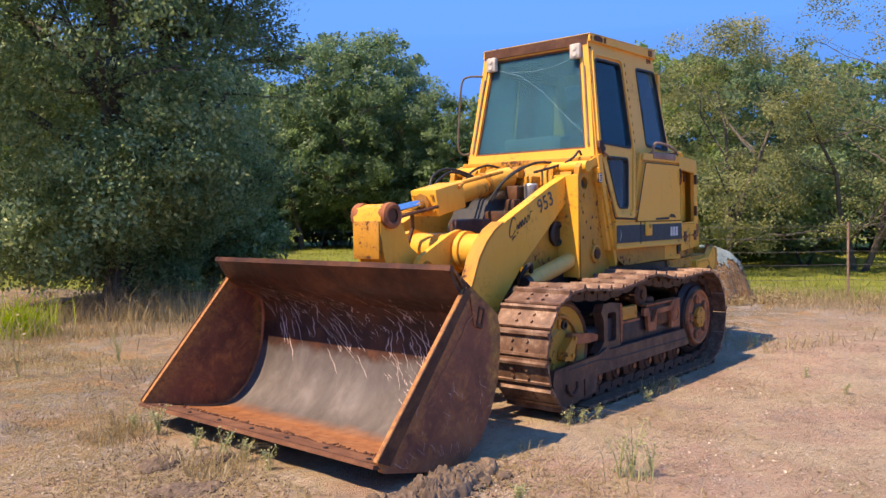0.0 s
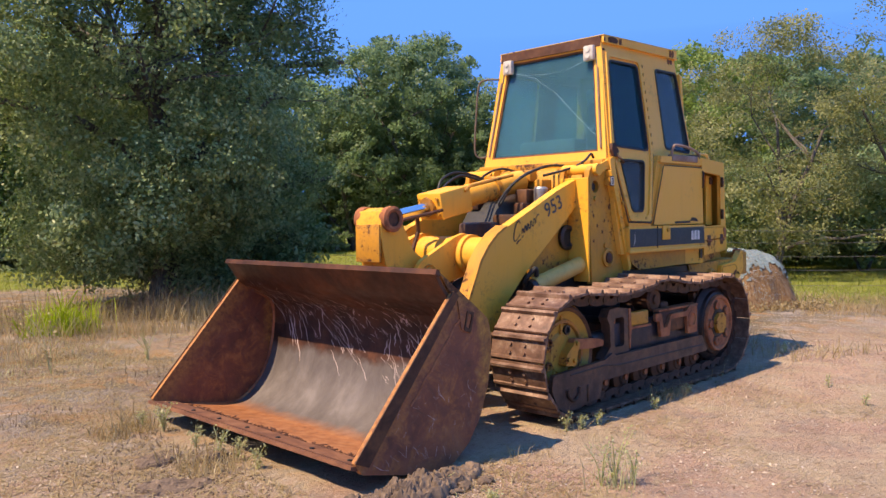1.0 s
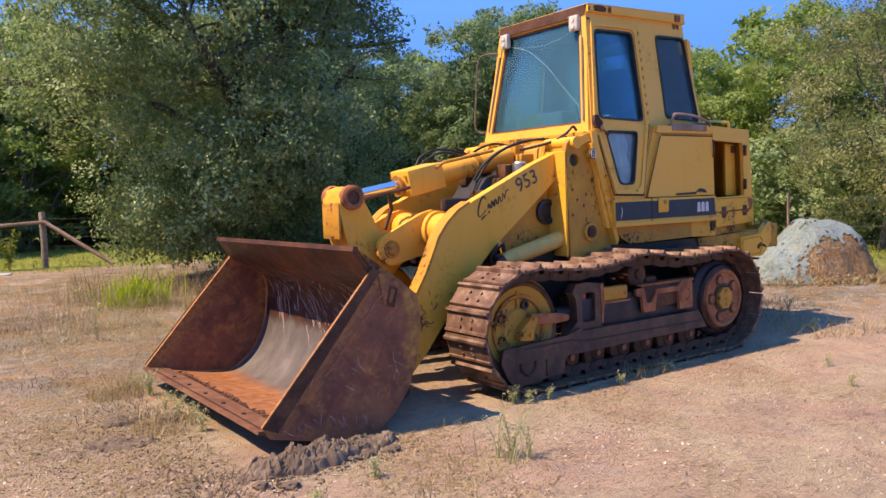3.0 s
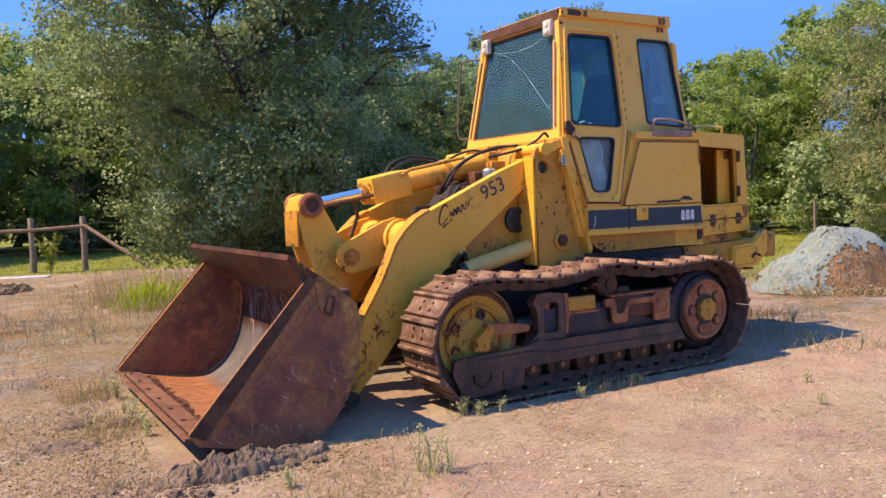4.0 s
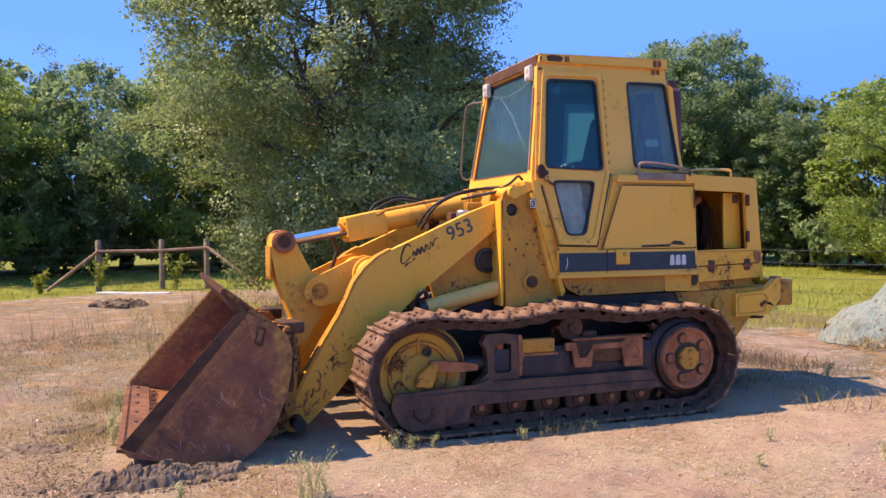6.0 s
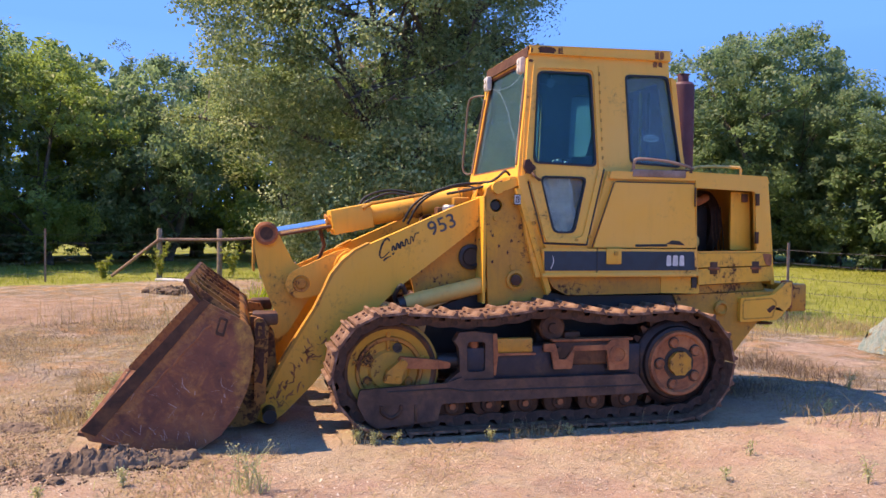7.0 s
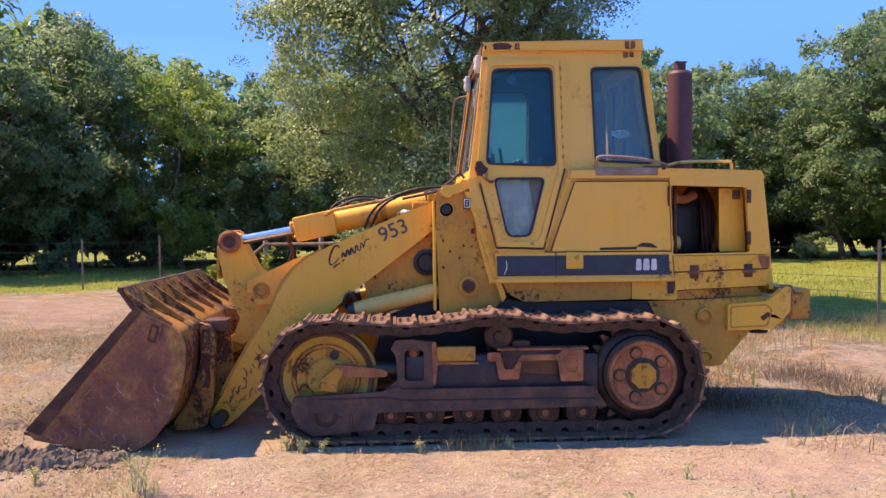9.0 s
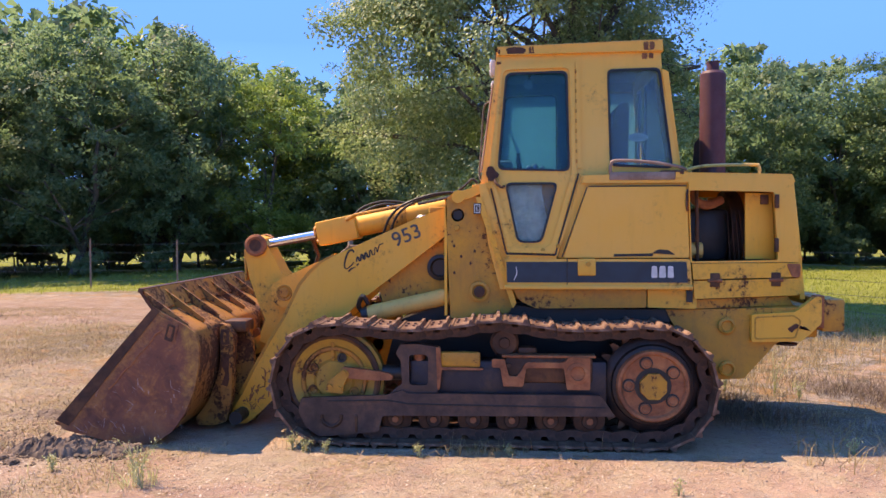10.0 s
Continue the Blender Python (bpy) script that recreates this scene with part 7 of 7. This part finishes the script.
HAY = hay_material("old_hay", [(0.3, (0.136, 0.0638, 0.0298)), (0.5, (0.323, 0.17, 0.0723)), (0.7, (0.476, 0.323, 0.17))], 9)
NET = hay_material("pale_teal_net", [(0.30, (0.12, 0.23, 0.225)), (0.44, (0.22, 0.31, 0.295)), (0.55, (0.32, 0.37, 0.34)), (0.64, (0.33, 0.29, 0.21)), (0.74, (0.22, 0.13, 0.07))], 6.5)
NET_THREAD = leaf_material("net_threads", (0.306, 0.425, 0.425), (0.408, 0.493, 0.484), (0.51, 0.544, 0.51), 0.3)


def bale_shape(swell, seed, rough):
    """A slumped round bale, sagging outwards at the foot."""
    bm = bmesh.new()
    bmesh.ops.create_icosphere(bm, subdivisions=6, radius=1)
    noise.seed_set(seed)
    for v in bm.verts:
        p = v.co.copy()
        f = 1 + rough * (noise.noise(p * 1.7) + 0.35 * noise.noise(p * 4.5) + 0.2 * noise.noise(p * 11)) + 0.018 * math.sin(math.atan2(p.y, p.x) * 17 + 2 * p.z) * (1 - abs(p.z)) + 0.012 * math.sin(p.x * 9 + 3 * p.z)
        foot = 1 + 0.34 * max(0.0, 0.5 - p.z) ** 2
        low_end = min(1.0, max(0.0, (-0.2 - p.x) / 0.3))
        low_end = low_end * low_end * (3 - 2 * low_end)
        v.co = Vector((p.x * 0.92 * f * swell * foot * (1 + 0.12 * low_end), p.y * 0.60 * f * swell * foot, max(-0.04, p.z * 0.86 * f * swell * (1 - 0.26 * low_end))))
    return bm


bale = new("hay_bale")
tagged(bale, "slumped old round hay bale under pale teal net wrap", "hay bale")
part("hay", bale_shape(1.0, 3, 0.065), HAY, bale, "brown rotting hay")
net = bale_shape(1.022, 3, 0.065)
bmesh.ops.delete(net, geom=[f for f in net.faces if (lambda c: c.z < 0.02 or noise.noise(Vector((c.x * 17, c.y * 17, c.z * 2.5))) + 0.7 * noise.noise(c * 2.6) > 0.50 or (c.y < 0.15 and c.z < 0.66 - 0.40 * abs(c.x - 0.15) + 0.14 * noise.noise(c * 6) + 0.12 * noise.noise(c * 19) and -0.32 + 0.15 * noise.noise(c * 5) + 0.2 * noise.noise(c * 23) < c.x))(f.calc_center_median())], context="FACES")
part("net_wrap", net, NET, bale, "torn pale teal net wrap")
rb = np.random.default_rng(9)
cc = np.stack([rb.uniform(-1.0, 1.3, 420), rb.uniform(-0.85, -0.50, 420), rb.uniform(0.0, 0.12, 420)], -1)
loose = new("loose_hay", quads_mesh("loose_hay", leaf_quads(rb, cc, np.full(420, 0.05), 5, 0.035), STRAW))
loose.parent = bale
# stalks and net threads that hang over the bale
skin = bale_shape(1.027, 3, 0.065)
at = [v.co.copy() for v in skin.verts if v.co.z > 0.03]
skin.free()
for nm, mat, cnt, ln, wd, lab in (("chaff", STRAW, 600, 0.07, 0.003, "loose tan hay stalks"), ("rotted_hay", DEADSTALK, 700, 0.07, 0.003, "rotted brown stalks"), ("net_fray", NET_THREAD, 700, 0.16, 0.0018, "frayed pale teal net threads")):
    pk = np.array([tuple(at[i]) for i in rb.integers(0, len(at), cnt)])
    out = pk / np.linalg.norm(pk, axis=1, keepdims=True)
    along_ = np.cross(out, rb.normal(0, 0.5, pk.shape) + np.array([0.0, 1.0, 0.0]) * rb.choice([-1, 1], (cnt, 1)))
    along_ += out * rb.normal(0.0, 0.06, (cnt, 1))
    along_ /= np.linalg.norm(along_, axis=1, keepdims=True)
    sd = np.cross(along_, out) * wd
    hl = along_ * (ln * rb.uniform(0.4, 1.2, cnt))[:, None] * 0.5
    pk = pk + out * rb.uniform(0.0, 0.008, (cnt, 1))
    ob = new(nm, quads_mesh(nm, np.stack([pk - hl - sd, pk - hl + sd, pk + hl + sd * 0.4, pk + hl - sd * 0.4], 1), mat))
    ob.parent = bale
    tagged(ob, lab, kind="stuff")
bale.matrix_basis = pose(7.32, 1.05, 0, 0, 0, -28)


# ---- dirt clods, weeds ----
SLAB = plain("grey_stone", (0.42, 0.42, 0.42), 0.9)
SOIL = rusty("dark_soil", (0.06, 0.039, 0.027), (0.145, 0.098, 0.067), (0.27, 0.19, 0.13), 0.0, 0.0, 0.95, 9)


def clod(x, y, s, seed):
    bm = bmesh.new()
    bmesh.ops.create_icosphere(bm, subdivisions=3, radius=1)
    noise.seed_set(seed)
    for v in bm.verts:
        p = v.co.copy()
        f = 1 + 0.35 * noise.noise(p * 1.6) + 0.22 * noise.noise(p * 4.0)
        v.co = Vector((p.x * s * f, p.y * s * 0.85 * f, p.z * s * 0.6 * f))
    ob = part("soil_clod", bm, SOIL, None)
    tagged(ob, "rough dark clod of dug soil", "soil clod", "soil clods before the bucket")
    ob.matrix_basis = pose(x, y, float(ground_height(x, y)) + s * 0.2, 0, 0, seed * 40)
    return ob


def soil_mound(cx, cy, lx, ly, h, seed, turn=0):
    """A crumbly low heap with broken lumps."""
    bm = bmesh.new()
    bmesh.ops.create_grid(bm, x_segments=84, y_segments=42, size=1)
    noise.seed_set(seed)
    for v in bm.verts:
        u, w = v.co.x, v.co.y
        e = max(0.0, 1 - (u * u + w * w))
        q = Vector((u * lx * 9, w * ly * 9, seed))
        lum = 0.6 + 0.5 * noise.noise(q * 0.8) + 0.55 * abs(noise.noise(q * 2.4)) + 0.28 * abs(noise.noise(q * 5.1)) + 0.10 * noise.noise(q * 11)
        v.co = Vector((u * lx + 0.02 * noise.noise(q * 3), w * ly + 0.02 * noise.noise(q * 3 + Vector((9, 0, 0))), h * min(1.0, e * 2.2) * max(0.0, lum) * (0.4 + 0.6 * e) - 0.03 * (1 - min(1.0, e * 3.0))))
    c_, s_ = math.cos(radians(turn)), math.sin(radians(turn))
    under = ground_height([cx + v.co.x * c_ - v.co.y * s_ for v in bm.verts], [cy + v.co.x * s_ + v.co.y * c_ for v in bm.verts])
    for v, g in zip(bm.verts, under):
        v.co.z += float(g) - 0.006
    ob = part("soil_mound", bm, SOIL, None, smooth=False)
    tagged(ob, "crumbly low mound of dark dug soil", "soil mound", "soil mounds")
    ob.matrix_basis = pose(cx, cy, 0.0, 0, 0, turn)
    return ob


soil_mound(-1.80, -1.36, 0.40, 0.15, 0.11, 2, -4)
soil_mound(-1.45, -1.33, 0.30, 0.11, 0.07, 5, 6)
soil_mound(-2.30, 0.25, 0.22, 0.13, 0.045, 7, 30)
soil_mound(-2.08, 0.03, 0.12, 0.09, 0.07, 8, 0)
soil_mound(-2.45, -0.25, 0.24, 0.12, 0.035, 9, -20)
soil_mound(-2.26, 11.0, 0.55, 0.3, 0.16, 10, 10)
rc = random.Random(4)
for k in range(34):
    x = rc.gauss(-1.78, 0.28)
    y = -1.38 + rc.gauss(0, 0.10)
    clod(x, y, rc.uniform(0.012, 0.045), k + 1)
for x, y, s in [(-2.27, 0.31, 0.035), (-2.02, 0.05, 0.05), (-2.05, 0.12, 0.035)]:
    clod(x, y, s, int(s * 900))

rcr = np.random.default_rng(77)
for cx, cy, sx, sy, cnt, size in ((-1.78, -1.38, 0.34, 0.10, 1600, 0.009), (-2.42, -0.55, 0.22, 0.42, 1500, 0.007), (-2.35, 0.15, 0.2, 0.25, 500, 0.007), (-2.15, -1.35, 0.3, 0.16, 700, 0.008)):
    pp = np.stack([rcr.normal(cx, sx, cnt), rcr.normal(cy, sy, cnt)], -1)
    pp = pp[off_machine(pp[:, 0], pp[:, 1])]
    crumbs("soil_crumbs", rcr, pp, np.minimum(rcr.gamma(1.4, size * 0.42, len(pp)) + 0.002, 0.016), SOIL, "crumbled grey-brown soil on the dirt", "soil")
# flat grey stones and a dark turf lump out by the fence
for k, (x, y, l) in enumerate(((-2.6, 14.25, 0.34), (-2.1, 13.95, 0.40), (-1.6, 13.55, 0.32))):
    slab = part("stone_slab", box(-l, l, -0.16, 0.16, -0.02, 0.05, bevel=0.03), SLAB)
    tagged(slab, "flat pale grey stone slab lying by the fence", "stone slab", "stone slabs")
    slab.matrix_basis = pose(x, y, float(ground_height(x, y)), 0, 0, -36 + 9 * k)
for x, y, s in ((-2.75, 11.0, 0.16), (-2.5, 10.85, 0.2), (-2.25, 10.65, 0.15)):
    clod(x, y, s, int(s * 300))


def weed(x, y, h, seed, mat=WEED, stems=6, leaf=0.026, label="pale green straggly weed growing from the gravel"):
    rng = np.random.default_rng(seed)
    root = new("weed")
    pts = []
    for k in range(stems):
        bm = bmesh.new()
        a, l = rng.uniform(0, 6.28), rng.uniform(0.12, 0.4) * h
        top = Vector((math.cos(a) * l, math.sin(a) * l, h * rng.uniform(0.6, 1.0)))
        mid = Vector((top.x * 0.3, top.y * 0.3, top.z * 0.55))
        path = curve_points([(0, 0, -0.02), mid, top], 4)
        add_tube(bm, path, 0.004, 4, cap=False, taper=[0.004 * (1 - 0.7 * i / len(path)) for i in range(len(path))])
        pts += [tuple(q) for q in path[2:]]
        part("stem", bm, WEED, root)
    fol = new("foliage", quads_mesh("foliage", leaf_quads(rng, np.array(pts), np.full(len(pts), 0.018), 4, leaf * 0.6), mat))
    fol.parent = root
    tagged(root, label, "weed", "weeds")
    root.matrix_basis = pose(x, y, float(ground_height(x, y)))
    return root


for k, (x, y, h, n) in enumerate([(-0.92, -2.00, 0.34, 5), (-0.97, -1.95, 0.25, 3), (-0.86, -2.08, 0.20, 3), (-1.99, 0.80, 0.24, 7), (-2.02, 0.32, 0.14, 5), (-2.03, 0.02, 0.20, 6), (-1.99, -0.12, 0.15, 5), (-2.0, -0.35, 0.14, 5), (-2.03, 1.02, 0.12, 4), (0.7, -1.3, 0.09, 4), (3.6, -1.1, 0.12, 5),
                                  (2.6, -2.6, 0.16, 4), (-0.1, -1.22, 0.11, 5), (-0.2, -1.18, 0.13, 5), (0.05, -1.25, 0.09, 4), (3.3, 0.9, 0.3, 5), (3.9, 0.7, 0.22, 5), (4.5, -0.3, 0.2, 6), (1.3, -1.25, 0.08, 4), (2.26, -1.97, 0.10, 3), (1.8, -2.38, 0.10, 3), (-0.79, 3.6, 0.35, 7), (3.72, 0.82, 0.4, 4), (-1.6, -1.75, 0.12, 5), (-2.0, -1.9, 0.1, 5)]):
    weed(x, y, h, 60 + k, stems=n)
tuft = np.stack([rcr.normal(-0.94, 0.07, 60), rcr.normal(-2.0, 0.07, 60)], -1)
tagged(blades("grass_tuft", rcr, tuft, 0.14, 0.005, WEED, 0.8), "wispy pale green grass round the weed", "grass", kind="stuff")
weed(-1.75, 3.53, 0.75, 90, STRAW, 3, 0.05, "tall dry weed stalk standing in the dry grass")
for k, (x, y, h) in enumerate([(-2.9, 15.2, 1.0), (-1.1, 15.1, 0.9), (-4.2, 14.8, 0.6)]):
    weed(x, y, h, 95 + k, LUSH, 9, 0.16, "bright green sapling beside the fence")
